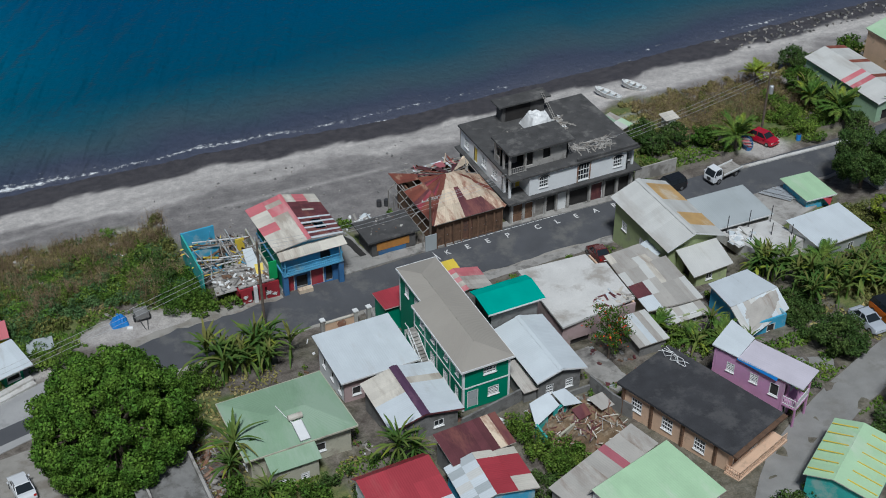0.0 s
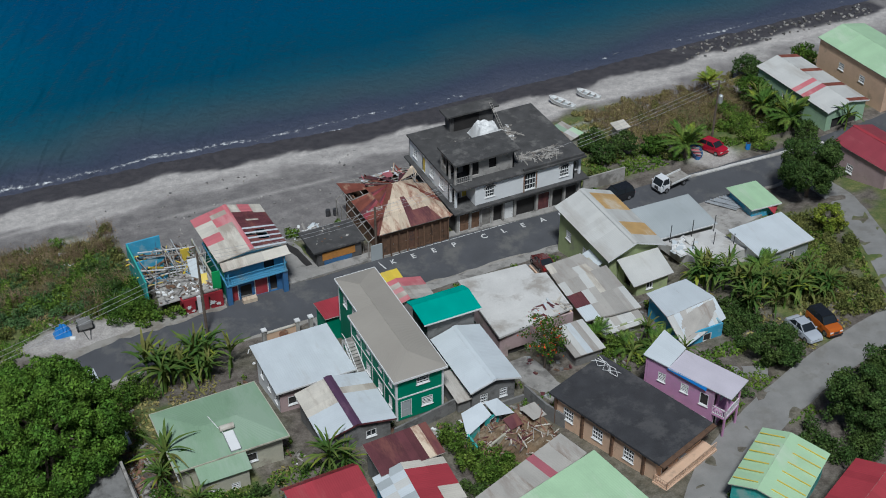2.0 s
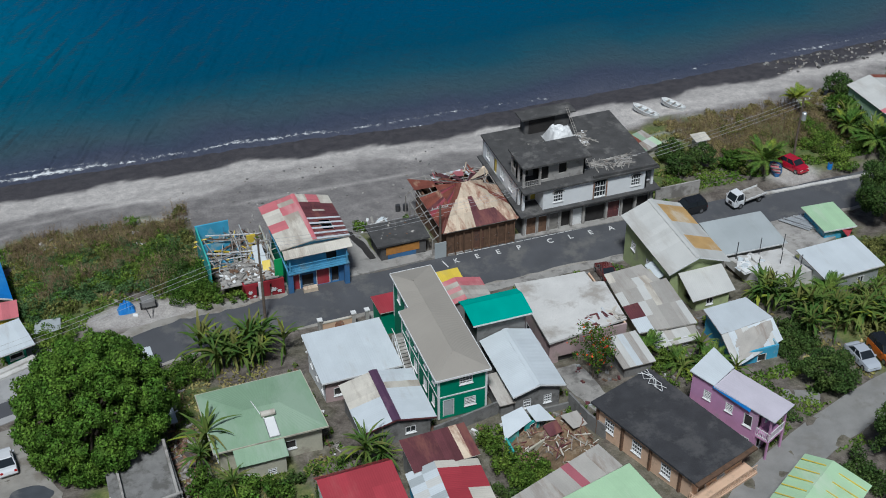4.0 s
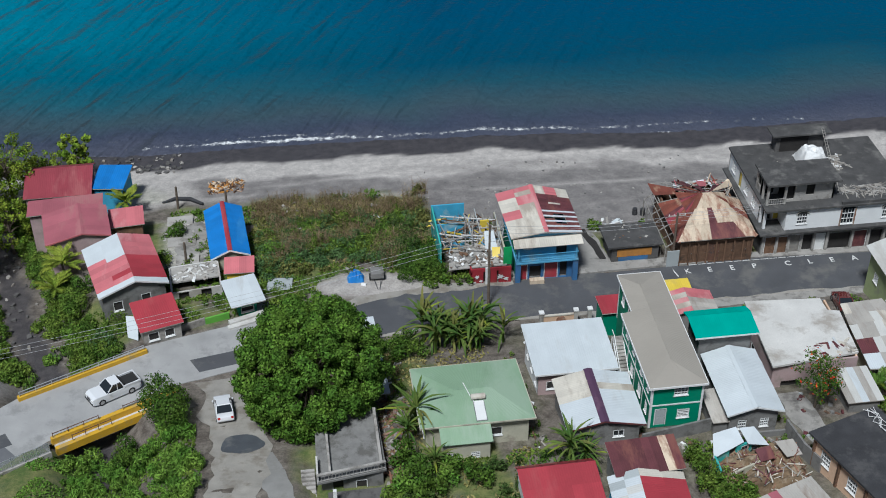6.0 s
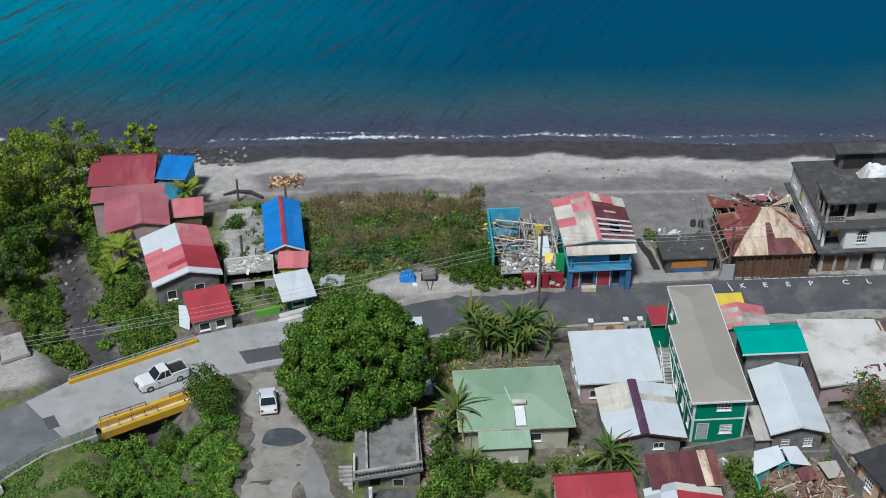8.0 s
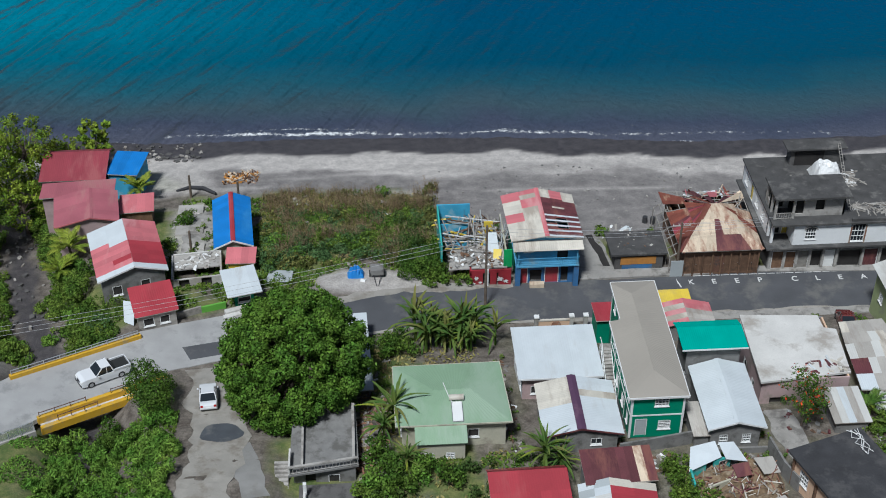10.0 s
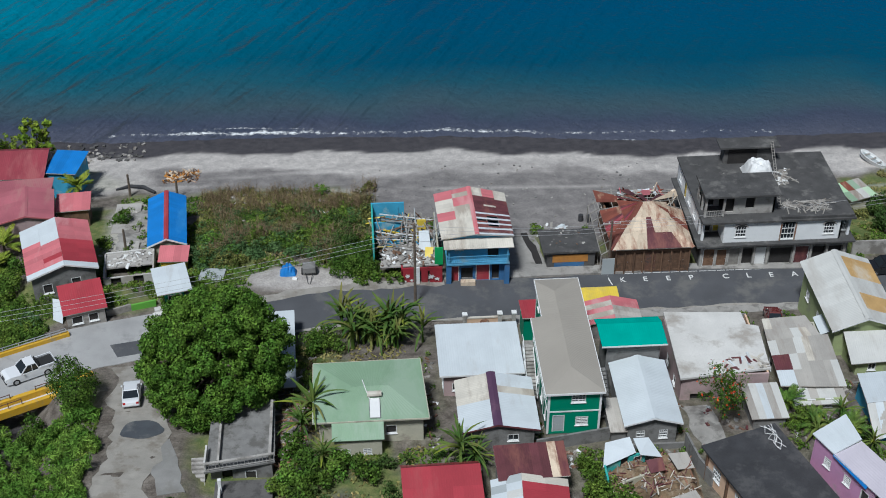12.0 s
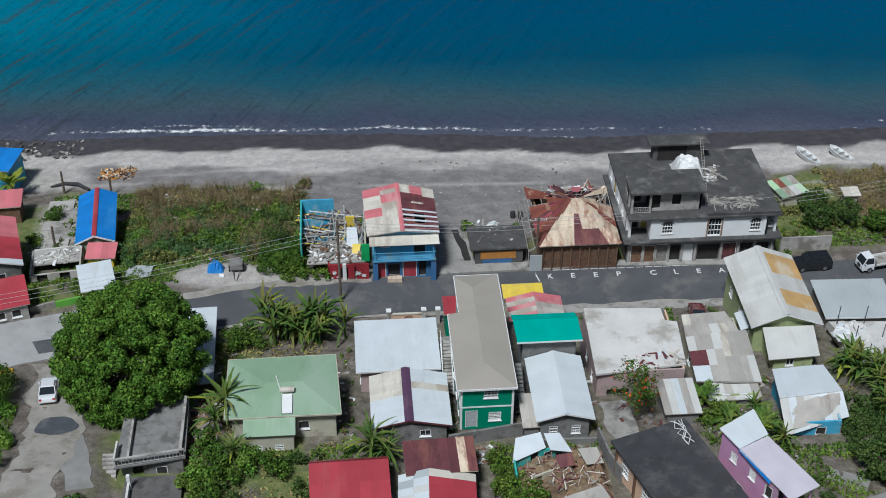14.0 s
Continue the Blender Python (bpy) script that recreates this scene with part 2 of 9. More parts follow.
    rubble=surf("rubble", (0.33, 0.31, 0.28), 0.95, 0.35, 2.5, 14, (0.18, 0.15, 0.12), 0.5, 0.3, random=0.3),
    red_rubble=surf("red_rubble", (0.24, 0.12, 0.075), 0.95, 0.35, 2.5, 14, (0.32, 0.25, 0.19), 0.5, 0.3, random=0.3),
    bark=surf("bark", (0.13, 0.10, 0.075), 0.95, 0.3, 3.0, 16, (0.2, 0.17, 0.13), 0.4, 0.4),
    glass=plain("dark_glass", (0.02, 0.025, 0.03), 0.08),
    # near-black: shade of unlit rooms as plain colour; also the black drain
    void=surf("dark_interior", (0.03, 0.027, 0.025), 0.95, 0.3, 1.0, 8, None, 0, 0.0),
    rubber=plain("rubber", (0.02, 0.02, 0.02), 0.85),
    steel=plain("steel", (0.5, 0.5, 0.5), 0.35, 0.9),
    galvanised=surf("galvanised", (0.55, 0.57, 0.58), 0.4, 0.1, 1.0, 9, (0.4, 0.4, 0.4), 0.3, 0.05, metal=0.5),
    mesh_wire=plain("mesh_wire", (0.5, 0.52, 0.52), 0.6),
    cable=plain("cable", (0.42, 0.42, 0.42), 0.6),
    lamp_glass=plain("lamp_glass", (0.75, 0.75, 0.72), 0.15),
    tail_red=plain("tail_red", (0.4, 0.01, 0.01), 0.2),
    tree_leaf=leafy("tree_leaf", (0.050, 0.108, 0.014), 0.65, (0.115, 0.18, 0.025), 0.42),
    mango_leaf=leafy("mango_leaf", (0.068, 0.148, 0.018), 0.65, (0.14, 0.235, 0.03), 0.45),
    almond_leaf=leafy("almond_leaf", (0.12, 0.205, 0.018), 0.6, (0.29, 0.34, 0.04), 0.5),
    olive_leaf=leafy("olive_leaf", (0.115, 0.135, 0.035), 0.6, (0.21, 0.20, 0.06), 0.45),
    bluish_leaf=leafy("bluish_leaf", (0.07, 0.135, 0.045), 0.5, (0.13, 0.21, 0.075), 0.4),
    twig=leafy("twig", (0.20, 0.145, 0.085), 0.55, (0.36, 0.28, 0.17), 0.4),
    bush_leaf=leafy("bush_leaf", (0.078, 0.148, 0.02), 0.65, (0.19, 0.25, 0.04), 0.42),
    lush_leaf=leafy("lush_leaf", (0.085, 0.185, 0.024), 0.6, (0.19, 0.29, 0.045), 0.45),
    shade_leaf=leafy("shade_leaf", (0.048, 0.092, 0.022), 0.6, (0.10, 0.145, 0.034), 0.4),
    dry_leaf=leafy("dry_leaf", (0.21, 0.20, 0.065), 0.55, (0.36, 0.285, 0.13), 0.5),
    banana_leaf=leafy("banana_leaf", (0.055, 0.115, 0.022), 0.55, (0.19, 0.22, 0.05), 0.4),
    palm_leaf=leafy("palm_leaf", (0.075, 0.155, 0.025), 0.45, (0.20, 0.24, 0.05), 0.4),
    yellow_leaf=leafy("yellow_leaf", (0.15, 0.215, 0.025), 0.45, (0.30, 0.32, 0.04), 0.5),
    flower=leafy("flower", (0.55, 0.06, 0.02), 0.4, (0.6, 0.12, 0.03), 0.3),
)

# wire mesh lets most of the light through
t, L = MAT["mesh_wire"].node_tree.nodes, MAT["mesh_wire"].node_tree.links
clear, half = t.new("ShaderNodeBsdfTransparent"), t.new("ShaderNodeMixShader")
half.inputs[0].default_value = 0.3
L.new(clear.outputs[0], half.inputs[1]), L.new(t["Principled BSDF"].outputs[0], half.inputs[2])
L.new(half.outputs[0], t["Material Output"].inputs["Surface"])

# ---------------------------------------------------------------- building helpers
def thing(name, label, category, at=(0, 0, 0), group="", kind=""):
    ob = new(name)
    ob.location = at
    ob.empty_display_size = 0.3
    return tagged(ob, label, category, group, kind)


def root(ob):
    while ob.parent:
        ob = ob.parent
    return ob


def hang(ob, parent):
    """Hangs ob, whose mesh is in world coordinates, under parent."""
    ob.parent = parent
    m = Matrix.Translation(root(parent).location)
    ob.matrix_parent_inverse = m.inverted() if parent == root(parent) else Matrix()
    return ob


def part(name, bm, material, parent=None, label="", smooth=False):
    me = bpy.data.meshes.new(name)
    bmesh.ops.recalc_face_normals(bm, faces=bm.faces)
    bm.to_mesh(me)
    bm.free()
    return finish(name, me, material, parent, label, smooth)


def finish(name, me, material, parent=None, label="", smooth=False):
    me.materials.append(MAT[material] if isinstance(material, str) else material)
    if smooth:
        me.polygons.foreach_set("use_smooth", [True] * len(me.polygons))
    ob = new(name, me)
    if parent:
        hang(ob, parent)
    if label:
        ob["label"] = label
    return ob


def raw(name, verts, faces, material, parent=None, label="", smooth=False):
    me = bpy.data.meshes.new(name)
    me.from_pydata([tuple(v) for v in verts], [], faces)
    me.update()
    return finish(name, me, material, parent, label, smooth)


def box(bm, x0, y0, z0, x1, y1, z1, m=None):
    v = [bm.verts.new(m @ Vector(p) if m else p) for p in ((x0, y0, z0), (x1, y0, z0), (x1, y1, z0), (x0, y1, z0), (x0, y0, z1), (x1, y0, z1), (x1, y1, z1), (x0, y1, z1))]
    for f in ((3, 2, 1, 0), (4, 5, 6, 7), (0, 1, 5, 4), (1, 2, 6, 5), (2, 3, 7, 6), (3, 0, 4, 7)):
        bm.faces.new([v[i] for i in f])
    return bm


def boxed(*a, m=None):
    return box(bmesh.new(), *a, m=m)


def prism(bm, ring, z0, z1):
    """An upright prism over a ring of (x, y), z0 and z1 numbers or functions of (x, y)."""
    lo = [bm.verts.new((x, y, z0(x, y) if callable(z0) else z0)) for x, y in ring]
    hi = [bm.verts.new((x, y, z1(x, y) if callable(z1) else z1)) for x, y in ring]
    bm.faces.new(lo[::-1]), bm.faces.new(hi)
    for i in range(len(ring)):
        j = (i + 1) % len(ring)
        bm.faces.new((lo[i], lo[j], hi[j], hi[i]))
    return bm


def beam(bm, p, q, w=0.1, h=0.1):
    p, q = Vector(p), Vector(q)
    d = (q - p).normalized()
    s = d.cross(Vector((0, 0, 1)))
    s = s.normalized() if s.length > 1e-4 else Vector((1, 0, 0))
    u = s.cross(d)
    v = [bm.verts.new(e + s * a * w / 2 + u * b * h / 2) for e in (p, q) for a, b in ((-1, -1), (1, -1), (1, 1), (-1, 1))]
    for f in ((0, 1, 2, 3), (7, 6, 5, 4), (0, 4, 5, 1), (1, 5, 6, 2), (2, 6, 7, 3), (3, 7, 4, 0)):
        bm.faces.new([v[i] for i in f])
    return bm


def tube(bm, pts, radii, seg=8):
    """A tapered tube along points."""
    rings = []
    for i, p in enumerate(pts):
        p = Vector(p)
        d = (Vector(pts[min(i + 1, len(pts) - 1)]) - Vector(pts[max(i - 1, 0)])).normalized()
        s = d.orthogonal().normalized() if abs(d.z) > 0.9 else d.cross(Vector((0, 0, 1))).normalized()
        u = d.cross(s)
        r = radii[i] if hasattr(radii, "__len__") else radii
        rings.append([bm.verts.new(p + (s * math.cos(a) + u * math.sin(a)) * r) for a in (2 * math.pi * k / seg for k in range(seg))])
    for a, b in zip(rings, rings[1:]):
        for k in range(seg):
            bm.faces.new((a[k], a[(k + 1) % seg], b[(k + 1) % seg], b[k]))
    bm.faces.new(rings[0][::-1]), bm.faces.new(rings[-1])
    return bm


def slab_quad(bm, a, b, c, d, t):
    """A flat four-cornered slab of thickness t hanging below its top face."""
    n = (Vector(b) - Vector(a)).cross(Vector(d) - Vector(a)).normalized()
    n = n if n.z > 0 else -n
    top = [bm.verts.new(p) for p in (a, b, c, d)]
    low = [bm.verts.new(Vector(p) - n * t) for p in (a, b, c, d)]
    bm.faces.new(top), bm.faces.new(low[::-1])
    for i in range(4):
        j = (i + 1) % 4
        bm.faces.new((top[i], low[i], low[j], top[j]))
    return bm


# ---------------------------------------------------------------- lie of the land
RX, RY = [-130, -90, -76, -69, -58, -50, -42, -33, -18, 5, 25, 50, 65, 100, 160], [-72, -35, -24, -18, -11.3, -8.8, -7.2, -4.4, -3.4, -1.9, -2.0, -2.8, -2.5, 1, 14]
ZX, ZY = [-130, -75, -54, -25, 0, 35, 90], [6.0, 4.2, 2.7, 1.2, 0, -0.3, -0.3]
SX, SY = [-130, -65, -40, -12, 10, 40, 80, 130], [48, 41.2, 41.0, 39.4, 37.0, 36.8, 37, 36]
SEA = -4.9
# the stream runs from the hills under the bridge to the sea
BX, BY = [-57, -59.5, -62.0, -67.3, -70.4, -74.6, -75.6, -79.5, -83], [-80, -40, -24, -12, -5, 4, 10, 24, 50]


def lin(x, xs, ys):
    return float(np.interp(x, xs, ys))


def smooth(u):
    u = min(max(u, 0.0), 1.0)
    return u * u * (3 - 2 * u)


def road_mid(x):
    return lin(x, RX, RY)


def land(x, y, ravine=True):
    r, z, s = road_mid(x), lin(x, ZX, ZY), lin(x, SX, SY)
    d = y - r
    if d > 4:
        u = (d - 4) / (s - r - 4)
        z = z + (SEA - z) * (u ** 1.15 if u < 1 else 1 + (u - 1) * 2.2)
    elif d < -4:
        z = z + 0.22 * min(-d - 4, 21) + 0.08 * max(0, -d - 25)
    if -45 < x < -36 and y < -28:
        z -= 1.0 * smooth((x + 45) / 1.5) * smooth((-36 - x) / 1.5) * smooth((-28 - y) / 2)
    if ravine:
        w = abs(x - lin(y, BY, BX))
        if w < 9 and y < 34:
            z -= 3.2 * smooth(((8.0 if y > -18 else 6.5) - w) / 5.0) * smooth((34 - y) / 14)
    return z

# ---------------------------------------------------------------- ground, sea, roads
def spread(lo, hi, step, far, grow=1.35):
    """Even steps from lo to hi, then ever wider ones out to far."""
    mid = list(np.arange(lo, hi + step / 2, step))
    out, d = [], step
    while (out[-1] if out else 0) < far:
        d *= grow
        out.append((out[-1] if out else 0) + d)
    return [lo - o for o in reversed(out)] + mid + [hi + o for o in out]


VX, VY = [-130, -70, -64, -55, -51, -44, -31, -28, -26, -10, 8, 26, 29, 40, 55, 68, 82, 96, 140], [36, 34, 33, 24, 22, 24, 23, 22, 12, 9, 10, 12, 24, 25, 21, 17, 18, 20, 20]


def ground_weights(x, y):
    """Sand, pale berm, wet strand and bare earth at a place, each from 0 to 1."""
    w = noise.noise(Vector((x * 0.16, y * 0.16, 0))) * 2.6 + noise.noise(Vector((x * 0.6, y * 0.6, 3))) * 0.9
    d = lin(x, SX, SY) - y
    sand = smooth((y - lin(x, VX, VY) + w * 0.7 + 1.2) / 2.4)
    cusp = 1.5 * abs(math.sin(x * 0.19 + 1.2 * noise.noise(Vector((x * 0.06, 2, 0))))) + 0.5 * abs(math.sin(x * 0.53))
    berm = smooth((12.6 + w * 1.5 - d) / 2.6) * smooth((d - 3.4 - cusp - w * 0.25) / 0.7)
    streak = noise.noise(Vector((x * 0.035, y * 0.42, 6))) + 0.5 * noise.noise(Vector((x * 0.12, y * 0.9, 8)))
    berm = min(1.0, berm * (0.86 + 0.45 * streak) + 0.5 * smooth((streak - 0.28) / 0.2) * smooth((d - 4) / 2) * smooth((24 - d) / 4))
    wet = smooth((4.6 + cusp + w * 0.25 - d) / 0.8)
    k = noise.noise(Vector((x * 0.09, y * 0.09, 9))) + 0.5 * noise.noise(Vector((x * 0.4, y * 0.4, 5)))
    bare = smooth((k + 0.12) / 0.35)
    r = y - road_mid(x)
    if -6 < r < 7:
        bare = max(bare, 1 - smooth((abs(r) - 4.6 - 0.6 * w) / 1.6))
    if -48 < x < -30 and 0 < r < 9:
        bare = max(bare, smooth((8.5 + 0.7 * w - r) / 2.0))
    if -57 < x < -43 and -40 < y < -12:
        bare = max(bare, smooth((x + 56) / 2) * smooth((-44 - x) / 2))
    if -80 < x < -63 and -42 < y < -22:
        bare *= 0.2
    if -26 < x < 30 and y < -5 and y > -60:
        bare = max(bare, 0.85)
    if x < -70 and -16 < y < 0:
        bare = max(bare, smooth((y + 16) / 2) * smooth((2 - y + w) / 5))
    if abs(x - lin(y, BY, BX)) < 3.0 and y < 34:
        bare = 1.0
        wet = max(wet, 0.9 * smooth((1.9 + 0.4 * w - abs(x - lin(y, BY, BX))) / 0.8))
    # pale gravel bays beside the road and the clearing round the red car
    for bx, by, rx, ry in ((-35.5, 0.5, 7.5, 2.9), (-47, -3.0, 3.5, 1.6), (-78, -12, 7, 5.0), (-83, -8, 5, 4), (47, 3.2, 4.0, 3.0), (-55.8, 13.5, 3.2, 9.5), (-60, 27.5, 7, 4.5), (-31, 0.3, 5, 1.2)):
        e = 1 - math.hypot((x - bx) / rx, (y - by) / ry) + 0.12 * w
        berm = max(berm, 0.75 * smooth(e / 0.35))
    return sand, berm, wet, bare


def build_ground():
    xs, ys = spread(-105, 100, 0.8, 2600), spread(-66, 46, 0.8, 2600)
    ys = [y for y in ys if y < 900]
    verts, cols = [], []
    for y in ys:
        for x in xs:
            near = -106 < x < 101 and -67 < y < 47
            z = land(min(max(x, -400), 400), min(y, 60)) if y > -160 else land(min(max(x, -400), 400), -160) + (-160 - y) * 0.05
            if near:
                s = 0.10 * noise.noise(Vector((x * 0.5, y * 0.5, 0))) + 0.05 * noise.noise(Vector((x * 1.7, y * 1.7, 2)))
                z += s * (0.25 if abs(y - road_mid(x)) < 4.6 else 1.0) - (0.06 if abs(y - road_mid(x)) < 4.6 else 0)
            verts.append((x, y, z))
            cols.append(ground_weights(x, y) if near else (1.0 if y > lin(x, VX, VY) else 0.0, 0.0, 0.0, 0.4))
    n = len(xs)
    faces = [(j * n + i, j * n + i + 1, (j + 1) * n + i + 1, (j + 1) * n + i) for j in range(len(ys) - 1) for i in range(n - 1)]
    m = bpy.data.materials.new("ground_cover")
    m.use_nodes = True
    t, L = m.node_tree.nodes, m.node_tree.links
    b = t["Principled BSDF"]
    b.inputs["Roughness"].default_value = 0.95
    geo = t.new("ShaderNodeNewGeometry")

    def tone(a, c, scale, lo=0.38, hi=0.66, detail=8):
        ns, mr, mx = t.new("ShaderNodeTexNoise"), t.new("ShaderNodeMapRange"), t.new("ShaderNodeMix")
        mx.data_type = "RGBA"
        ns.inputs["Scale"].default_value, ns.inputs["Detail"].default_value, ns.inputs["Roughness"].default_value = scale, detail, 0.7
        L.new(geo.outputs["Position"], ns.inputs["Vector"])
        mr.inputs["From Min"].default_value, mr.inputs["From Max"].default_value = lo, hi
        L.new(ns.outputs["Fac"], mr.inputs["Value"])
        L.new(mr.outputs["Result"], mx.inputs["Factor"])
        for k, v in (("A", a), ("B", c)):
            if isinstance(v, tuple):
                mx.inputs[k].default_value = (*v, 1)
            else:
                L.new(v, mx.inputs[k])
        return mx.outputs["Result"], ns

    def over(under, upper, name):
        at, mx = t.new("ShaderNodeAttribute"), t.new("ShaderNodeMix")
        at.attribute_name = name
        mx.data_type = "RGBA"
        L.new(at.outputs["Fac"], mx.inputs["Factor"])
        L.new(under, mx.inputs["A"]), L.new(upper, mx.inputs["B"])
        return mx.outputs["Result"]

    grass, _ = tone((0.075, 0.115, 0.026), (0.20, 0.20, 0.07), 0.8)
    earth, _ = tone((0.085, 0.070, 0.056), (0.215, 0.188, 0.158), 0.9)
    sand, _ = tone((0.165, 0.153, 0.146), (0.27, 0.25, 0.235), 0.5)
    pebble, _ = tone((0.40, 0.372, 0.345), (0.60, 0.56, 0.515), 0.8)
    strand, _ = tone((0.048, 0.044, 0.048), (0.088, 0.08, 0.082), 1.0)
    col = over(over(over(over(grass, earth, "bare"), sand, "sand"), pebble, "berm"), strand, "wet")
    sp = t.new("ShaderNodeTexNoise")
    sp.inputs["Scale"].default_value, sp.inputs["Detail"].default_value = 6.0, 6
    L.new(geo.outputs["Position"], sp.inputs["Vector"])
    hs, mr = t.new("ShaderNodeHueSaturation"), t.new("ShaderNodeMapRange")
    mr.inputs["From Min"].default_value, mr.inputs["From Max"].default_value = 0.3, 0.7
    mr.inputs["To Min"].default_value, mr.inputs["To Max"].default_value = 0.8, 1.2
    L.new(sp.outputs["Fac"], mr.inputs["Value"])
    L.new(mr.outputs["Result"], hs.inputs["Value"])
    L.new(col, hs.inputs["Color"])
    L.new(hs.outputs["Color"], b.inputs["Base Color"])
    at, rr = t.new("ShaderNodeAttribute"), t.new("ShaderNodeMapRange")
    at.attribute_name = "wet"
    rr.inputs["To Min"].default_value, rr.inputs["To Max"].default_value = 0.95, 0.55
    L.new(at.outputs["Fac"], rr.inputs["Value"])
    L.new(rr.outputs["Result"], b.inputs["Roughness"])
    bp = t.new("ShaderNodeBump")
    bp.inputs["Strength"].default_value, bp.inputs["Distance"].default_value = 0.6, 0.12
    L.new(sp.outputs["Fac"], bp.inputs["Height"])
    L.new(bp.outputs["Normal"], b.inputs["Normal"])
    ob = raw("ground", verts, faces, m, smooth=True)
    for k, name in enumerate(("sand", "berm", "wet", "bare")):
        at = ob.data.attributes.new(name, "FLOAT", "POINT")
        at.data.foreach_set("value", [c[k] for c in cols])
    tagged(ob, "sloping ground of earth, dry grass and grey volcanic sand", "ground", kind="structure")


def build_sea():
    xs, ys = spread(-180, 160, 4.0, 4000), []
    y = 33.0
    while y < 4300:
        ys.append(y)
        y += 0.8 if y < 60 else 2.5 if y < 140 else (y - 130) * 0.4
    verts, depth = [], []
    for y in ys:
        for x in xs:
            verts.append((x, y, SEA + 0.02))
            depth.append(y - lin(x, SX, SY) + 1.6 * noise.noise(Vector((x * 0.05, 0, 7))) + 0.6 * noise.noise(Vector((x * 0.2, y * 0.2, 7))))
    n = len(xs)
    faces = [(j * n + i, j * n + i + 1, (j + 1) * n + i + 1, (j + 1) * n + i) for j in range(len(ys) - 1) for i in range(n - 1)]
    m = bpy.data.materials.new("sea_water")
    m.use_nodes = True
    t, L = m.node_tree.nodes, m.node_tree.links
    t.remove(t["Principled BSDF"])
    body, sheen, fres, mixed = t.new("ShaderNodeBsdfDiffuse"), t.new("ShaderNodeBsdfGlossy"), t.new("ShaderNodeFresnel"), t.new("ShaderNodeMixShader")
    sheen.inputs["Roughness"].default_value, fres.inputs["IOR"].default_value = 0.28, 1.33
    L.new(fres.outputs[0], mixed.inputs[0]), L.new(body.outputs[0], mixed.inputs[1]), L.new(sheen.outputs[0], mixed.inputs[2])
    L.new(mixed.outputs[0], t["Material Output"].inputs["Surface"])
    at, mr, ramp, geo = t.new("ShaderNodeAttribute"), t.new("ShaderNodeMapRange"), t.new("ShaderNodeValToRGB"), t.new("ShaderNodeNewGeometry")
    at.attribute_name = "offshore"
    mr.inputs["From Min"].default_value, mr.inputs["From Max"].default_value = 0.0, 60.0
    ns = t.new("ShaderNodeTexNoise")
    ns.inputs["Scale"].default_value, ns.inputs["Detail"].default_value = 0.06, 5
    L.new(geo.outputs["Position"], ns.inputs["Vector"])
    ad = t.new("ShaderNodeMath")
    ad.operation = "MULTIPLY_ADD"
    ad.inputs[1].default_value = 10.0
    L.new(ns.outputs["Fac"], ad.inputs[0])
    L.new(at.outputs["Fac"], ad.inputs[2])
    L.new(ad.outputs[0], mr.inputs["Value"])
    L.new(mr.outputs["Result"], ramp.inputs["Fac"])
    stops = ((0.06, (0.085, 0.09, 0.12)), (0.15, (0.052, 0.064, 0.098)), (0.22, (0.046, 0.082, 0.102)), (0.33, (0.016, 0.078, 0.112)), (0.44, (0.003, 0.064, 0.116)), (0.62, (0.001, 0.066, 0.132)), (1.0, (0.0005, 0.060, 0.142)))
    el = ramp.color_ramp.elements
    el[0].position, el[0].color = stops[0][0], (*stops[0][1], 1)
    el[1].position, el[1].color = stops[-1][0], (*stops[-1][1], 1)
    for p, c in stops[1:-1]:
        el.new(p).color = (*c, 1)
    # swell running obliquely to the beach, and small chop
    rt, mp, sw, ch = t.new("ShaderNodeMapping"), t.new("ShaderNodeMapping"), t.new("ShaderNodeTexNoise"), t.new("ShaderNodeTexNoise")
    rt.inputs["Rotation"].default_value = (0, 0, radians(-57))
    mp.inputs["Scale"].default_value = (0.055, 0.42, 1)
    L.new(geo.outputs["Position"], rt.inputs["Vector"])
    L.new(rt.outputs["Vector"], mp.inputs["Vector"])
    L.new(mp.outputs["Vector"], sw.inputs["Vector"])
    sw.inputs["Scale"].default_value, sw.inputs["Detail"].default_value, sw.inputs["Roughness"].default_value = 1.0, 0.6, 0.4
    sw.inputs["Distortion"].default_value = 0.5
    L.new(geo.outputs["Position"], ch.inputs["Vector"])
    ch.inputs["Scale"].default_value, ch.inputs["Detail"].default_value = 0.9, 4
    mu = t.new("ShaderNodeMath")
    mu.operation = "MULTIPLY_ADD"
    mu.inputs[1].default_value = 0.22
    # the eastern bay lies sheltered: the swell fades there
    sx, east, fade = t.new("ShaderNodeSeparateXYZ"), t.new("ShaderNodeMapRange"), t.new("ShaderNodeMath")
    L.new(geo.outputs["Position"], sx.inputs[0])
    L.new(sx.outputs["X"], east.inputs["Value"])
    east.inputs["From Min"].default_value, east.inputs["From Max"].default_value = -75, 20
    east.inputs["To Min"].default_value, east.inputs["To Max"].default_value = 1.0, 0.22
    fade.operation = "MULTIPLY"
    trains = sw.outputs["Fac"]
    for turn, across, share in ((-66, 0.56, 0.7), (-49, 0.33, 0.9)):
        r2, m2, n2, a2 = t.new("ShaderNodeMapping"), t.new("ShaderNodeMapping"), t.new("ShaderNodeTexNoise"), t.new("ShaderNodeMath")
        r2.inputs["Rotation"].default_value, m2.inputs["Scale"].default_value = (0, 0, radians(turn)), (0.08, across, 1)
        m2.inputs["Location"].default_value = (turn, 3.7 * turn, 0.4)
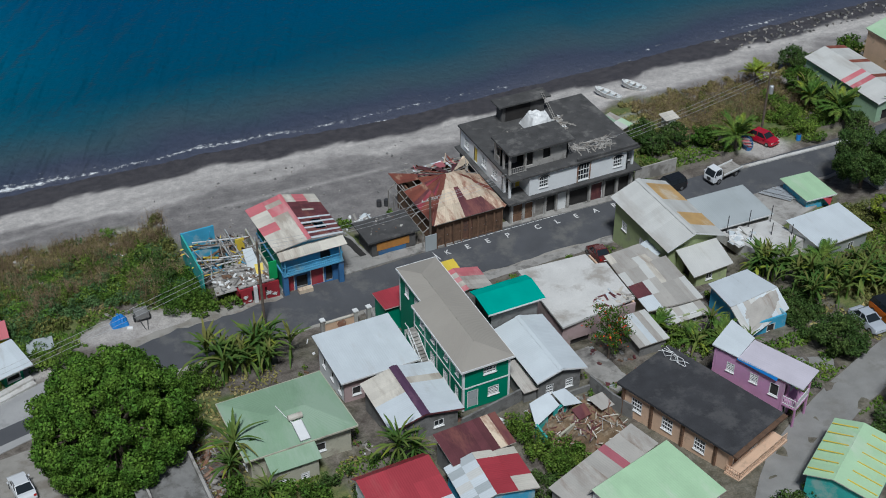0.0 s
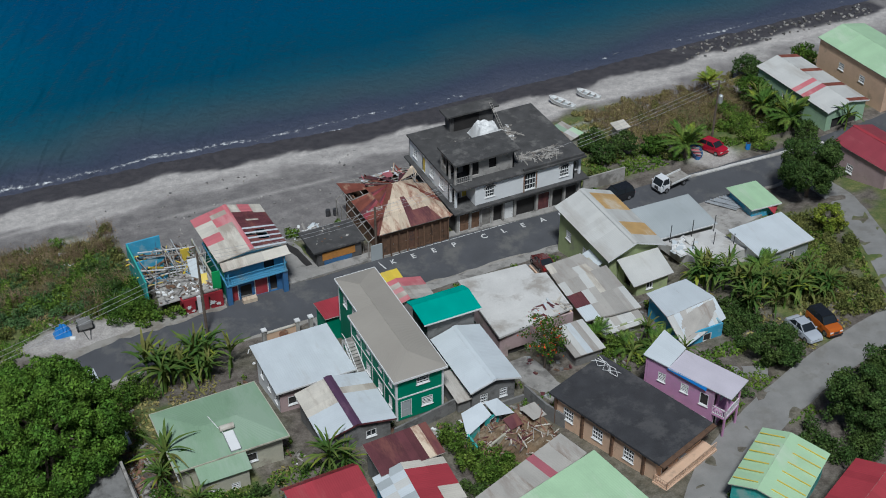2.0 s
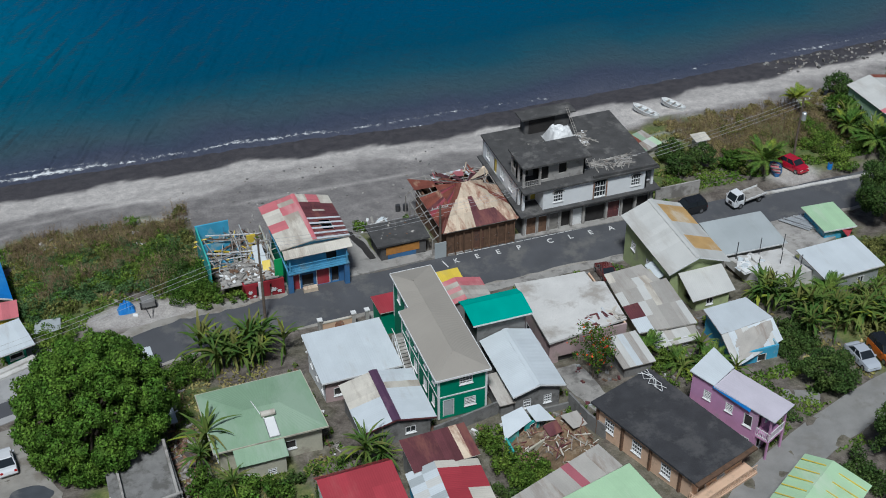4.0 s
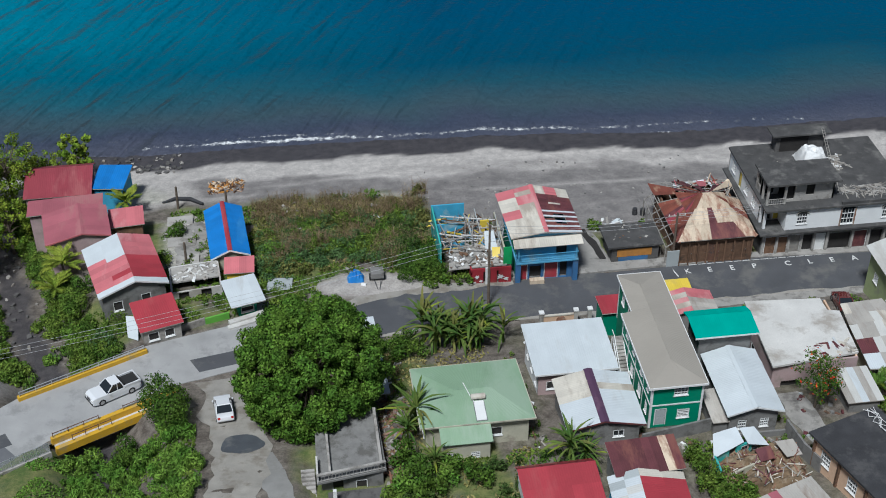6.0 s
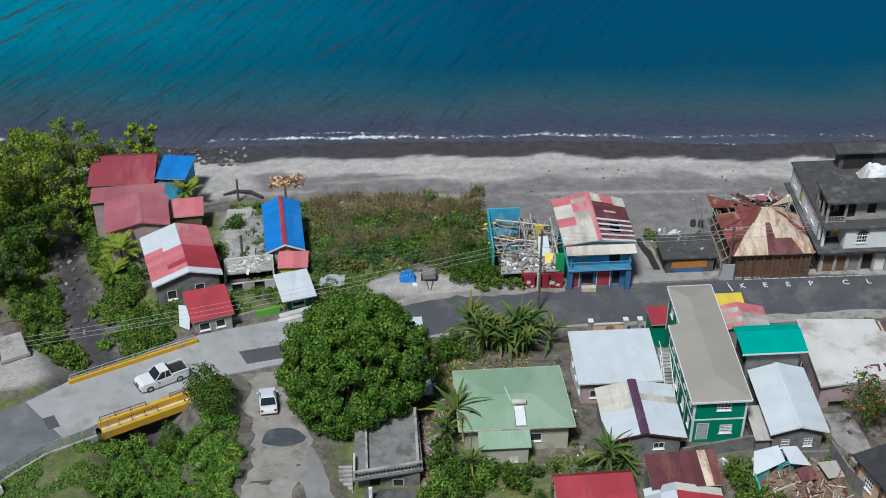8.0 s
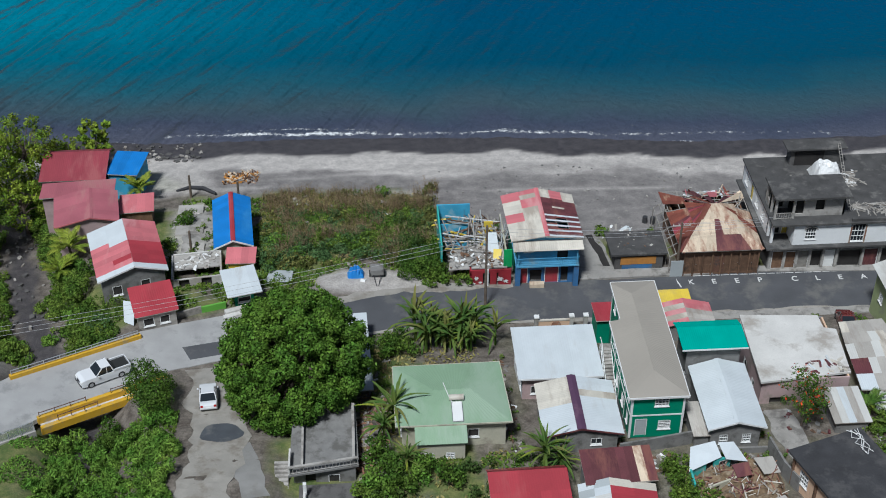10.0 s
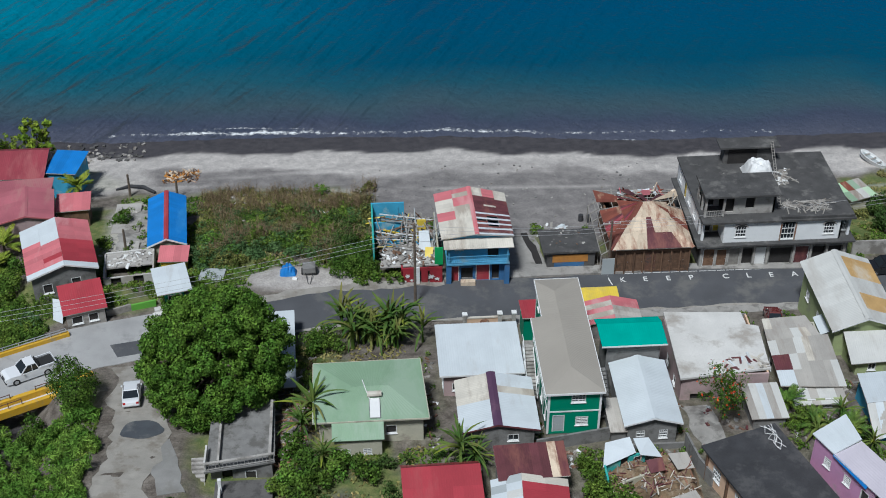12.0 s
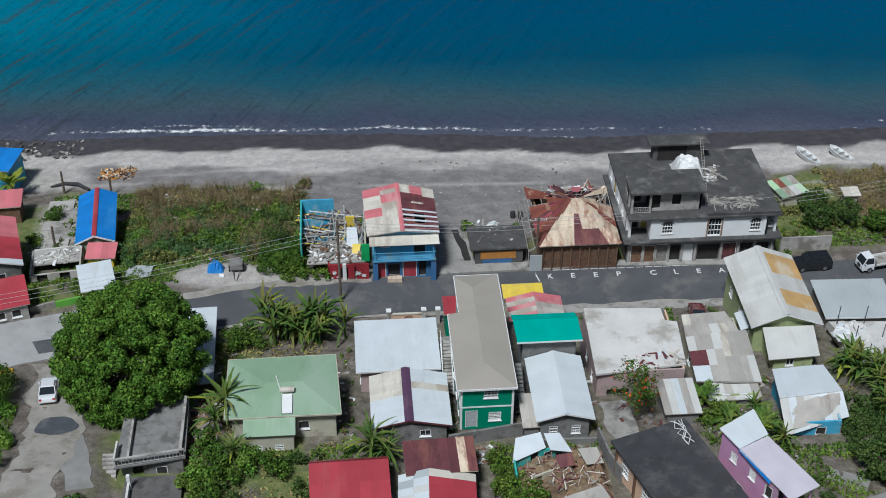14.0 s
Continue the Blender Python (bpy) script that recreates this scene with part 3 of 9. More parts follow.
        n2.inputs["Scale"].default_value, n2.inputs["Detail"].default_value, n2.inputs["Distortion"].default_value = 1.0, 0.6, 0.5
        L.new(geo.outputs["Position"], r2.inputs["Vector"]), L.new(r2.outputs["Vector"], m2.inputs["Vector"]), L.new(m2.outputs["Vector"], n2.inputs["Vector"])
        a2.operation, a2.inputs[1].default_value = "MULTIPLY_ADD", share
        L.new(n2.outputs["Fac"], a2.inputs[0]), L.new(trains, a2.inputs[2])
        trains = a2.outputs[0]
    L.new(trains, fade.inputs[0])
    L.new(east.outputs["Result"], fade.inputs[1])
    L.new(ch.outputs["Fac"], mu.inputs[0])
    L.new(fade.outputs[0], mu.inputs[2])
    teal, tint = t.new("ShaderNodeMapRange"), t.new("ShaderNodeMix")
    tint.data_type = "RGBA"
    tint.blend_type = "ADD"
    teal.inputs["From Min"].default_value, teal.inputs["From Max"].default_value = -20, -95
    L.new(sx.outputs["X"], teal.inputs["Value"])
    deep = t.new("ShaderNodeMapRange")
    deep.inputs["From Min"].default_value, deep.inputs["From Max"].default_value = 14, 40
    deep.inputs["To Max"].default_value = 0.9
    L.new(ad.outputs[0], deep.inputs["Value"])
    both = t.new("ShaderNodeMath")
    both.operation = "MULTIPLY"
    L.new(teal.outputs["Result"], both.inputs[0]), L.new(deep.outputs["Result"], both.inputs[1])
    L.new(both.outputs[0], tint.inputs["Factor"])
    L.new(ramp.outputs["Color"], tint.inputs["A"])
    tint.inputs["B"].default_value = (0.006, 0.135, 0.145, 1)
    L.new(tint.outputs["Result"], body.inputs["Color"])
    bp = t.new("ShaderNodeBump")
    bp.inputs["Strength"].default_value, bp.inputs["Distance"].default_value = 1.0, 1.0
    L.new(mu.outputs[0], bp.inputs["Height"])
    L.new(bp.outputs["Normal"], sheen.inputs["Normal"]), L.new(bp.outputs["Normal"], fres.inputs["Normal"])
    low = t.new("ShaderNodeBump")
    low.inputs["Strength"].default_value, low.inputs["Distance"].default_value = 1.0, 1.6
    L.new(mu.outputs[0], low.inputs["Height"])
    L.new(low.outputs["Normal"], body.inputs["Normal"])
    ob = raw("water", verts, faces, m, smooth=True)
    a = ob.data.attributes.new("offshore", "FLOAT", "POINT")
    a.data.foreach_set("value", depth)
    tagged(ob, "deep blue sea with light swell, grey-green over the shallows", "sea", kind="structure")


def ribbon(name, pts, half, material, lift=0.02, depth=0.4, edge=0.0, label="", z=None, kind="structure", cat="road"):
    """A road surface along points, with thickness; edge: how ragged its sides are."""
    fine = []
    for (x0, y0), (x1, y1) in zip(pts, pts[1:]):
        n = max(1, int(math.hypot(x1 - x0, y1 - y0) / 1.0))
        fine += [(x0 + (x1 - x0) * k / n, y0 + (y1 - y0) * k / n) for k in range(n)]
    fine.append(pts[-1])
    for _ in range(6):
        fine = [fine[0]] + [((a[0] + 2 * b[0] + c[0]) / 4, (a[1] + 2 * b[1] + c[1]) / 4) for a, b, c in zip(fine, fine[1:], fine[2:])] + [fine[-1]]
    bm, rows = bmesh.new(), []
    for i, (x, y) in enumerate(fine):
        a, b = fine[max(i - 1, 0)], fine[min(i + 1, len(fine) - 1)]
        d = Vector((b[0] - a[0], b[1] - a[1])).normalized()
        n = Vector((-d.y, d.x))
        row = []
        for k in (-1, -0.5, 0, 0.5, 1):
            h = half + (edge * noise.noise(Vector((x * 0.5, y * 0.5, k * 9))) if abs(k) == 1 else 0)
            p = Vector((x, y)) + n * k * h
            q = (z or (lambda u, v: land(u, v, False)))(p.x, p.y) + lift
            row.append((bm.verts.new((p.x, p.y, q)), bm.verts.new((p.x, p.y, q - depth))))
        rows.append(row)
    for r, s in zip(rows, rows[1:]):
        for k in range(4):
            bm.faces.new((r[k][0], s[k][0], s[k + 1][0], r[k + 1][0]))
            bm.faces.new((r[k][1], r[k + 1][1], s[k + 1][1], s[k][1]))
        bm.faces.new((r[0][0], r[0][1], s[0][1], s[0][0]))
        bm.faces.new((r[4][0], s[4][0], s[4][1], r[4][1]))
    for r in (rows[0], rows[-1]):
        for k in range(4):
            bm.faces.new((r[k][0], r[k + 1][0], r[k + 1][1], r[k][1]))
    return tagged(part(name, bm, material), label, cat, kind=kind)


def road_height(x, y):
    return lin(x, ZX, ZY)


build_ground()
build_sea()
ribbon("road", [(x, lin(x, RX, RY)) for x in (-44, -42, -33, -18, 5, 25, 50, 65, 100, 160)], 3.35, "asphalt", 0.03, edge=0.25, label="grey asphalt coast road with worn edges", z=road_height)
ribbon("road", [(-72.4, -21.0), (-69, -18), (-58, -11.3), (-50, -8.8), (-43.6, -7.6)], 3.45, "worn_road", 0.035, 0.5, 0.1, "pale worn concrete road over the bridge", z=road_height)
ribbon("road", [(-130, -72), (-90, -35), (-76.2, -24.2), (-72.1, -20.7)], 3.6, "dark_asphalt", 0.03, edge=0.2, label="dark asphalt road beyond the bridge", z=road_height)
LANE = [(-60, -120), (5, -53), (10.2, -47.8), (19, -43.7), (25.7, -41.2), (32.4, -39.2), (40, -37.6), (60, -34)]
BRANCH = [(43, -37), (45, -31), (48.8, -23.7), (53.2, -13.5), (54.5, -5)]


def off_lane(x, y):
    """How far a place lies from the lanes' middle lines, the wider coast road counted as a lane."""
    p = Vector((x, y))
    best = 99.0
    for way, more in ((LANE, 0.0), (BRANCH, 0.0), (list(zip(RX, RY)), 1.6)):
        for a, b in zip(way, way[1:]):
            a, b = Vector(a), Vector(b)
            u = min(max((p - a).dot(b - a) / (b - a).length_squared, 0), 1)
            best = min(best, (p - a - (b - a) * u).length - more)
    return best


ribbon("road", BRANCH, 1.7, "lane_concrete", 0.036, 0.3, 0.15, "narrow concrete lane between the coast road and the houses")
ribbon("road", LANE, 2.1, "lane_concrete", 0.04, 0.3, 0.15, "narrow grey concrete lane climbing between houses")

# ---------------------------------------------------------------- parts of buildings
def window(parent, at, along, out, w, h, frame="white_paint", kind="louvre"):
    """A window in an opening: at its lower middle, along the wall, out of it. kind: louvre, pane, shutter, dark, arch."""
    A, O, U = Vector(along).normalized(), Vector(out).normalized(), Vector((0, 0, 1))
    m = Matrix.Translation(at) @ Matrix((A, -O, U)).transposed().to_4x4()
    f, bm = 0.06, bmesh.new()
    for a in ((-w / 2, 0, w / 2, f), (-w / 2, h - f, w / 2, h), (-w / 2, f, -w / 2 + f, h - f), (w / 2 - f, f, w / 2, h - f)):
        box(bm, a[0], -0.05, a[1], a[2], 0.07, a[3], m)
    win = part("window", bm, frame, parent)
    if kind != "dark":
        part("mullion", boxed(-0.022, -0.04, f, 0.022, 0.06, h - f, m=m), frame, win)
    if kind == "grid":
        for k in (1, 2):
            part("glazing_bar", boxed(-w / 2 + f, -0.045, h * k / 3 - 0.016, w / 2 - f, 0.05, h * k / 3 + 0.016, m=m), frame, win)
        for s in (-0.25, 0.25):
            part("glazing_bar", boxed(w * s - 0.014, -0.042, f, w * s + 0.014, 0.048, h - f, m=m), frame, win)
    part("window_sill", boxed(-w / 2 - 0.06, -0.14, -0.07, w / 2 + 0.06, 0.05, -0.003, m=m), frame, win)
    # dark kind: near-black pane in place of glass, room shade as colour
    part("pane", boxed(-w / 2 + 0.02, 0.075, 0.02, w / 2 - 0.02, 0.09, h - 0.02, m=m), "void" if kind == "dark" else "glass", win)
    if kind == "louvre":
        bm = bmesh.new()
        for k in range(5):
            z = f + (h - 2 * f) * (k + 0.5) / 5
            box(bm, -w / 2 + f, -0.02, z - 0.035, w / 2 - f, 0.035, z + 0.03, m)
        part("louvre", bm, frame, win)
    return win


def door(parent, at, along, out, w, h, material="white_paint", frame="white_paint"):
    A, O, U = Vector(along).normalized(), Vector(out).normalized(), Vector((0, 0, 1))
    m = Matrix.Translation(at) @ Matrix((A, -O, U)).transposed().to_4x4()
    bm = bmesh.new()
    box(bm, -w / 2, 0.02, 0, w / 2, 0.07, h, m)
    for x0, x1, z0, z1 in ((-0.38, -0.06, 0.1, 0.45), (0.06, 0.38, 0.1, 0.45), (-0.38, -0.06, 0.52, 0.92), (0.06, 0.38, 0.52, 0.92)):
        box(bm, w * x0, 0.005, h * z0, w * x1, 0.021, h * z1, m)
    d = part("door", bm, material, parent)
    part("door_handle", boxed(w * 0.42, -0.03, h * 0.46, w * 0.46, 0.02, h * 0.5, m=m), "steel", d)
    bm = bmesh.new()
    for x0, x1, z0, z1 in ((-w / 2 - 0.08, -w / 2, 0, h + 0.08), (w / 2, w / 2 + 0.08, 0, h + 0.08), (-w / 2, w / 2, h, h + 0.08)):
        box(bm, x0, -0.05, z0, x1, 0.08, z1, m)
    part("door_frame", bm, frame, d)
    return d


def wall(parent, p0, p1, z0, z1, material, openings=(), t=0.18, gable=0.0, name="wall", frame="white_paint"):
    """A wall from p0 to p1, its outer face to the right of that way. openings: (from, to, low, high, kind) in metres along it and up from z0."""
    P, Q = Vector((*p0, 0)), Vector((*p1, 0))
    n = (Q - P).length
    A = (Q - P) / n
    O = Vector((A.y, -A.x, 0))
    us = sorted({0.0, n, *(v for o in openings for v in o[:2])})
    vs = sorted({0.0, z1 - z0, *(v for o in openings for v in o[2:4])})
    bm, made = bmesh.new(), {}

    def vert(i, j, k):
        if (i, j, k) not in made:
            made[i, j, k] = bm.verts.new(P + A * us[i] - O * (t * k) + Vector((0, 0, z0 + vs[j])))
        return made[i, j, k]

    def solid(i, j):
        if not (0 <= i < len(us) - 1 and 0 <= j < len(vs) - 1):
            return False
        u, v = (us[i] + us[i + 1]) / 2, (vs[j] + vs[j + 1]) / 2
        return not any(o[0] < u < o[1] and o[2] < v < o[3] for o in openings)

    for i in range(len(us) - 1):
        for j in range(len(vs) - 1):
            if solid(i, j):
                for k in (0, 1):
                    bm.faces.new([vert(a, b, k) for a, b in ((i, j), (i + 1, j), (i + 1, j + 1), (i, j + 1))])
                for di, dj, e in ((-1, 0, ((i, j), (i, j + 1))), (1, 0, ((i + 1, j), (i + 1, j + 1))), (0, -1, ((i, j), (i + 1, j))), (0, 1, ((i, j + 1), (i + 1, j + 1)))):
                    if not solid(i + di, j + dj):
                        bm.faces.new([vert(*e[0], 0), vert(*e[1], 0), vert(*e[1], 1), vert(*e[0], 1)])
    if gable:
        top, at = gable if isinstance(gable, tuple) else (gable, 0.5)
        tri = [bm.verts.new(P + A * u - O * (t * k) + Vector((0, 0, z1 + v))) for k in (0, 1) for u, v in ((0, 0), (n, 0), (n * at, top))]
        bm.faces.new(tri[:3]), bm.faces.new(tri[3:])
        for i, j in ((0, 1), (1, 2), (2, 0)):
            bm.faces.new((tri[i], tri[j], tri[3 + j], tri[3 + i]))
    ob = part(name, bm, material, parent)
    for u0, u1, v0, v1, kind in openings:
        at = P + A * (u0 + u1) / 2 + Vector((0, 0, z0 + v0)) - O * 0.04
        if kind.startswith("door"):
            door(parent, at, A, O, u1 - u0, v1 - v0, kind.split(":")[1] if ":" in kind else "white_paint", frame)
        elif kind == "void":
            # near-black panel behind the hole, painted shade instead of a real room
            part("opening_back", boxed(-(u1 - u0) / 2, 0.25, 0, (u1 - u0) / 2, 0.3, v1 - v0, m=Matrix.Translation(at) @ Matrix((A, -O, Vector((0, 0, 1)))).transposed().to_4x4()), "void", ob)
        elif kind != "open":
            window(parent, at, A, O, u1 - u0, v1 - v0, frame, kind)
    return ob


def four_walls(parent, x0, y0, x1, y1, z0, z1, mats, S=(), E=(), N=(), W=(), gs=0.0, ge=0.0, frame="white_paint", skip=""):
    ms = mats if isinstance(mats, dict) else dict.fromkeys("SENW", mats)
    for k, p, q, o, g in (("S", (x0, y0), (x1, y0), S, gs), ("E", (x1, y0), (x1, y1), E, ge), ("N", (x1, y1), (x0, y1), N, gs), ("W", (x0, y1), (x0, y0), W, ge)):
        if k in skip:
            continue
        d = (Vector(q) - Vector(p)).normalized() * (0.18 if k in "EW" else 0)
        wall(parent, (p[0] + d.x, p[1] + d.y), (q[0] - d.x, q[1] - d.y), z0, z1, ms[k], o, gable=g, frame=frame)


def lerp(a, b, u):
    return Vector(a) * (1 - u) + Vector(b) * u


def sheet_mesh(c00, c10, c11, c01, ribs=4, h=0.009):
    """A ribbed roofing sheet between four corners (eave, eave, ridge, ridge)."""
    n = (Vector(c10) - Vector(c00)).cross(Vector(c01) - Vector(c00)).normalized()
    n = n if n.z > 0 else -n
    vs = []
    for k in range(ribs * 2 + 1):
        u, e = k / (ribs * 2), n * (h if k % 2 else 0.0)
        vs += [lerp(c00, c10, u) + e, lerp(c01, c11, u) + e]
    return vs, [(2 * k, 2 * k + 2, 2 * k + 3, 2 * k + 1) for k in range(ribs * 2)]


def roof_plane(parent, a, b, c, d, pick, width=0.9, rows=1, under="old_sheet", t=0.08, name="roof", gaps=(), lift=0.02, jitter=0.0):
    """One slope: eave from a to b, ridge from d to c, laid with ribbed sheets. pick: a material name, or a function of column, row, columns, rows. gaps: sheets that are missing."""
    a, b, c, d = map(Vector, (a, b, c, d))
    bm = bmesh.new()
    n = (b - a).cross(d - a).normalized()
    n = n if n.z > 0 else -n
    if gaps:
        rafters = []
        for k in range(7):
            u = k / 6
            rafters.append(beam(bmesh.new(), lerp(a, b, u) - n * 0.06, lerp(d, c, u) - n * 0.06, 0.07, 0.1))
        for v in (0.0, 0.33, 0.66, 1.0):
            beam(bm, lerp(a, d, v) - n * 0.02, lerp(b, c, v) - n * 0.02, 0.08, 0.05)
        base = part(name, bm, "grey_timber", parent)
        for f in rafters:
            part("rafter", f, "grey_timber", base)
    else:
        slab_quad(bm, a, b, c, d, t)
        base = part(name, bm, under, parent)
    cols = max(1, round(((b - a).length + (c - d).length) / 2 / width))
    for i in range(cols):
        for j in range(rows):
            if (i, j) in gaps:
                continue
            u0, u1, v0, v1 = i / cols, (i + 1) / cols + 0.02 / cols, j / rows - (0.03 if j else 0), (j + 1) / rows
            r = [random.uniform(-jitter, jitter) for _ in range(4)] if jitter else [0] * 4
            e = n * (lift + 0.025 * (rows - 1 - j) + 0.004 * (i % 2))
            q = [lerp(lerp(a, b, u), lerp(d, c, u), v) + e + n * abs(k) for (u, v), k in zip(((u0, v0), (u1, v0), (u1, v1), (u0, v1)), r)]
            raw("roof_sheet", *sheet_mesh(*q), pick if isinstance(pick, str) else pick(i, j, cols, rows), base)
    return base


def ridge_cap(parent, p, q, material, w=0.35, name="ridge_cap"):
    bm = bmesh.new()
    p, q = Vector(p), Vector(q)
    s = (q - p).cross(Vector((0, 0, 1))).normalized()
    for sgn in (-1, 1):
        slab_quad(bm, p + Vector((0, 0, 0.07)), q + Vector((0, 0, 0.07)), q + s * sgn * w - Vector((0, 0, w * 0.18 - 0.05)), p + s * sgn * w - Vector((0, 0, w * 0.18 - 0.05)), 0.02)
    return part(name, bm, material, parent)


def gable_y(parent, x0, y0, x1, y1, ze, zr, left, right, width=0.9, rows=1, cap=None, xr=None, fascia="white_paint", **k):
    """A gable roof whose ridge runs along y."""
    xr = (x0 + x1) / 2 if xr is None else xr
    roof_plane(parent, (x0, y1, ze), (x0, y0, ze), (xr, y0, zr), (xr, y1, zr), left, width, rows, **k)
    roof_plane(parent, (x1, y0, ze), (x1, y1, ze), (xr, y1, zr), (xr, y0, zr), right, width, rows, **k)
    if cap:
        ridge_cap(parent, (xr, y0, zr), (xr, y1, zr), cap)
    if fascia:
        bm = bmesh.new()
        for p, q in (((x0, y0, ze), (xr, y0, zr)), ((xr, y0, zr), (x1, y0, ze))):
            beam(bm, Vector(p) + Vector((0, -0.02, -0.07)), Vector(q) + Vector((0, -0.02, -0.07)), 0.04, 0.16)
        part("fascia", bm, fascia, parent)


def shed_roof(parent, x0, y0, x1, y1, zs, zn, pick, width=0.9, rows=1, fascia="white_paint", **k):
    """A single slope with its edges at zs in the south and zn in the north."""
    base = roof_plane(parent, (x0, y0, zs), (x1, y0, zs), (x1, y1, zn), (x0, y1, zn), pick, width, rows, **k)
    if fascia:
        bm = bmesh.new()
        beam(bm, (x0, y0 - 0.02, zs - 0.05), (x1, y0 - 0.02, zs - 0.05), 0.04, 0.18)
        part("fascia", bm, fascia, parent)
    return base


def flat_roof(parent, ring, z, t, material, name="roof", label=""):
    return part(name, prism(bmesh.new(), ring, z - t, z), material, parent, label)


def low(x0, y0, x1, y1):
    return min(land(x, y) for x in (x0, x1) for y in (y0, y1)) - 0.25


def railing(parent, p, q, h=0.95, material="white_paint", gap=0.16, name="railing"):
    """Two rails between p and q, on balusters."""
    bm = bmesh.new()
    p, q = Vector(p), Vector(q)
    for z in (0.12, h):
        beam(bm, p + Vector((0, 0, z)), q + Vector((0, 0, z)), 0.06, 0.05)
    rail = part(name, bm, material, parent)
    n = max(2, int((q - p).length / gap))
    for k in range(n + 1):
        u = lerp(p, q, k / n)
        part("baluster", beam(bmesh.new(), u, u + Vector((0, 0, h)), 0.035, 0.035), material, rail)
    return rail


def scatter(name, label, x0, y0, x1, y1, z, n, sizes, mats, category="rubble", parent=None, flat=0.35, seed=1, part_name="piece"):
    """Loose pieces lying over a patch; z: a height or a function of the place."""
    rnd = random.Random(seed)
    top = parent or thing(name, label, category, ((x0 + x1) / 2, (y0 + y1) / 2, z((x0 + x1) / 2, (y0 + y1) / 2) if callable(z) else z))
    for k in range(n):
        x, y = rnd.uniform(x0, x1), rnd.uniform(y0, y1)
        l, w, h = (rnd.uniform(*s) for s in sizes)
        zz = (z(x, y) if callable(z) else z) + h / 2 - 0.02
        m = pose(x, y, zz, rnd.gauss(0, 9) * flat * 2, rnd.gauss(0, 9) * flat * 2, rnd.uniform(0, 180))
        bm = boxed(-l / 2, -w / 2, -h / 2, l / 2, w / 2, h / 2)
        for v in bm.verts:
            v.co = m @ Vector((v.co.x * rnd.uniform(0.65, 1.1), v.co.y * rnd.uniform(0.55, 1.15), v.co.z * rnd.uniform(0.5, 1.2)))
        part(part_name, bm, rnd.choice(mats), top)
    return top

# ---------------------------------------------------------------- houses on the land side
def green_house():
    h = thing("house", "tall two-storey green house with white trim and taupe roof", "house", (-10.3, -21, 4))
    z0, zm, z1 = 5.4, 8.05, 10.5
    # front block
    four_walls(h, -12.7, -29.2, -8.0, -18.7, z0, z1, "green_wall",
               S=[(0.55, 1.5, 0.25, 2.2, "door:grey_sheet"), (2.6, 3.75, 0.95, 2.0, "louvre"), (2.1, 3.4, 3.75, 4.7, "grid")],
               W=[(1.2, 2.0, 3.6, 4.6, "louvre"), (3.6, 4.4, 3.6, 4.6, "louvre"), (6.4, 7.2, 3.6, 4.6, "louvre"), (8.8, 9.5, 3.6, 4.6, "louvre"), (3.4, 4.4, 0.9, 2.1, "louvre"), (6.2, 7.2, 0.9, 2.1, "louvre"), (8.7, 9.4, 0.9, 2.1, "louvre")],
               E=[(2, 3, 3.6, 4.6, "louvre"), (6, 7, 3.6, 4.6, "louvre")])
    # back block towards the road
    four_walls(h, -11.7, -18.7, -8.0, -13.2, 1.4, z1, "green_wall", W=[(1.0, 1.9, 7.0, 8.2, "grid"), (3.2, 4.1, 7.0, 8.2, "grid")], skip="S")
    # foundation where the ground falls to the road
    part("foundation", boxed(-12.68, -29.15, 2.6, -8.02, -18.75, z0), "block", h)
    # white corner boards and belts
    for x, y in ((-12.7, -29.2), (-8.0, -29.2), (-12.7, -18.8), (-11.7, -13.2)):
        part("corner_board", boxed(x - 0.035, y - 0.035, z0, x + 0.17, y + 0.17, z1), "white_paint", h)
    part("belt", boxed(-12.75, -29.25, zm, -7.95, -29.195, zm + 0.14), "white_paint", h)
    part("belt", boxed(-12.75, -29.19, zm, -12.695, -18.8, zm + 0.14), "white_paint", h)
    for y in (-26.6, -23.8, -21.2):
        part("corner_board", boxed(-12.74, y, z0, -12.695, y + 0.12, z1), "white_paint", h)
    # hipped roof in front, ridge on to the back
    ze, zr, xr = 10.62, 11.15, -10.35
    pick = "taupe_sheet"
    roof_plane(h, (-13.05, -29.6, ze), (-7.65, -29.6, ze), (xr, -26.6, zr), (xr, -26.6, zr), pick, 6, under="taupe_sheet")
    roof_plane(h, (-13.05, -18.85, ze), (-13.05, -29.6, ze), (xr, -26.6, zr), (xr, -18.85, zr), pick, 1.2, under="taupe_sheet")
    roof_plane(h, (-7.65, -29.6, ze), (-7.65, -12.9, ze), (xr, -15.4, zr), (xr, -26.6, zr), pick, 1.2, under="taupe_sheet")
    roof_plane(h, (-11.98, -12.9, ze), (-11.98, -18.85, ze), (xr, -18.85, zr), (xr, -15.4, zr), pick, 1.2, under="taupe_sheet")
    roof_plane(h, (-7.65, -12.9, ze), (-11.98, -12.9, ze), (xr, -15.4, zr), (xr, -15.4, zr), pick, 6, under="taupe_sheet")
    bm = bmesh.new()
    ring = [(-13.08, -29.63), (-7.62, -29.63), (-7.62, -12.87), (-12.01, -12.87), (-12.01, -18.85), (-13.08, -18.85)]
    for p, q in zip(ring, ring[1:] + ring[:1]):
        beam(bm, (*p, ze - 0.06), (*q, ze - 0.06), 0.07, 0.2)
    part("fascia", bm, "white_paint", h)
    # outside stair on the west side
    st = thing("staircase", "narrow outside stair with white rails beside the green house", "stairs", (-13.2, -20.5, 4))
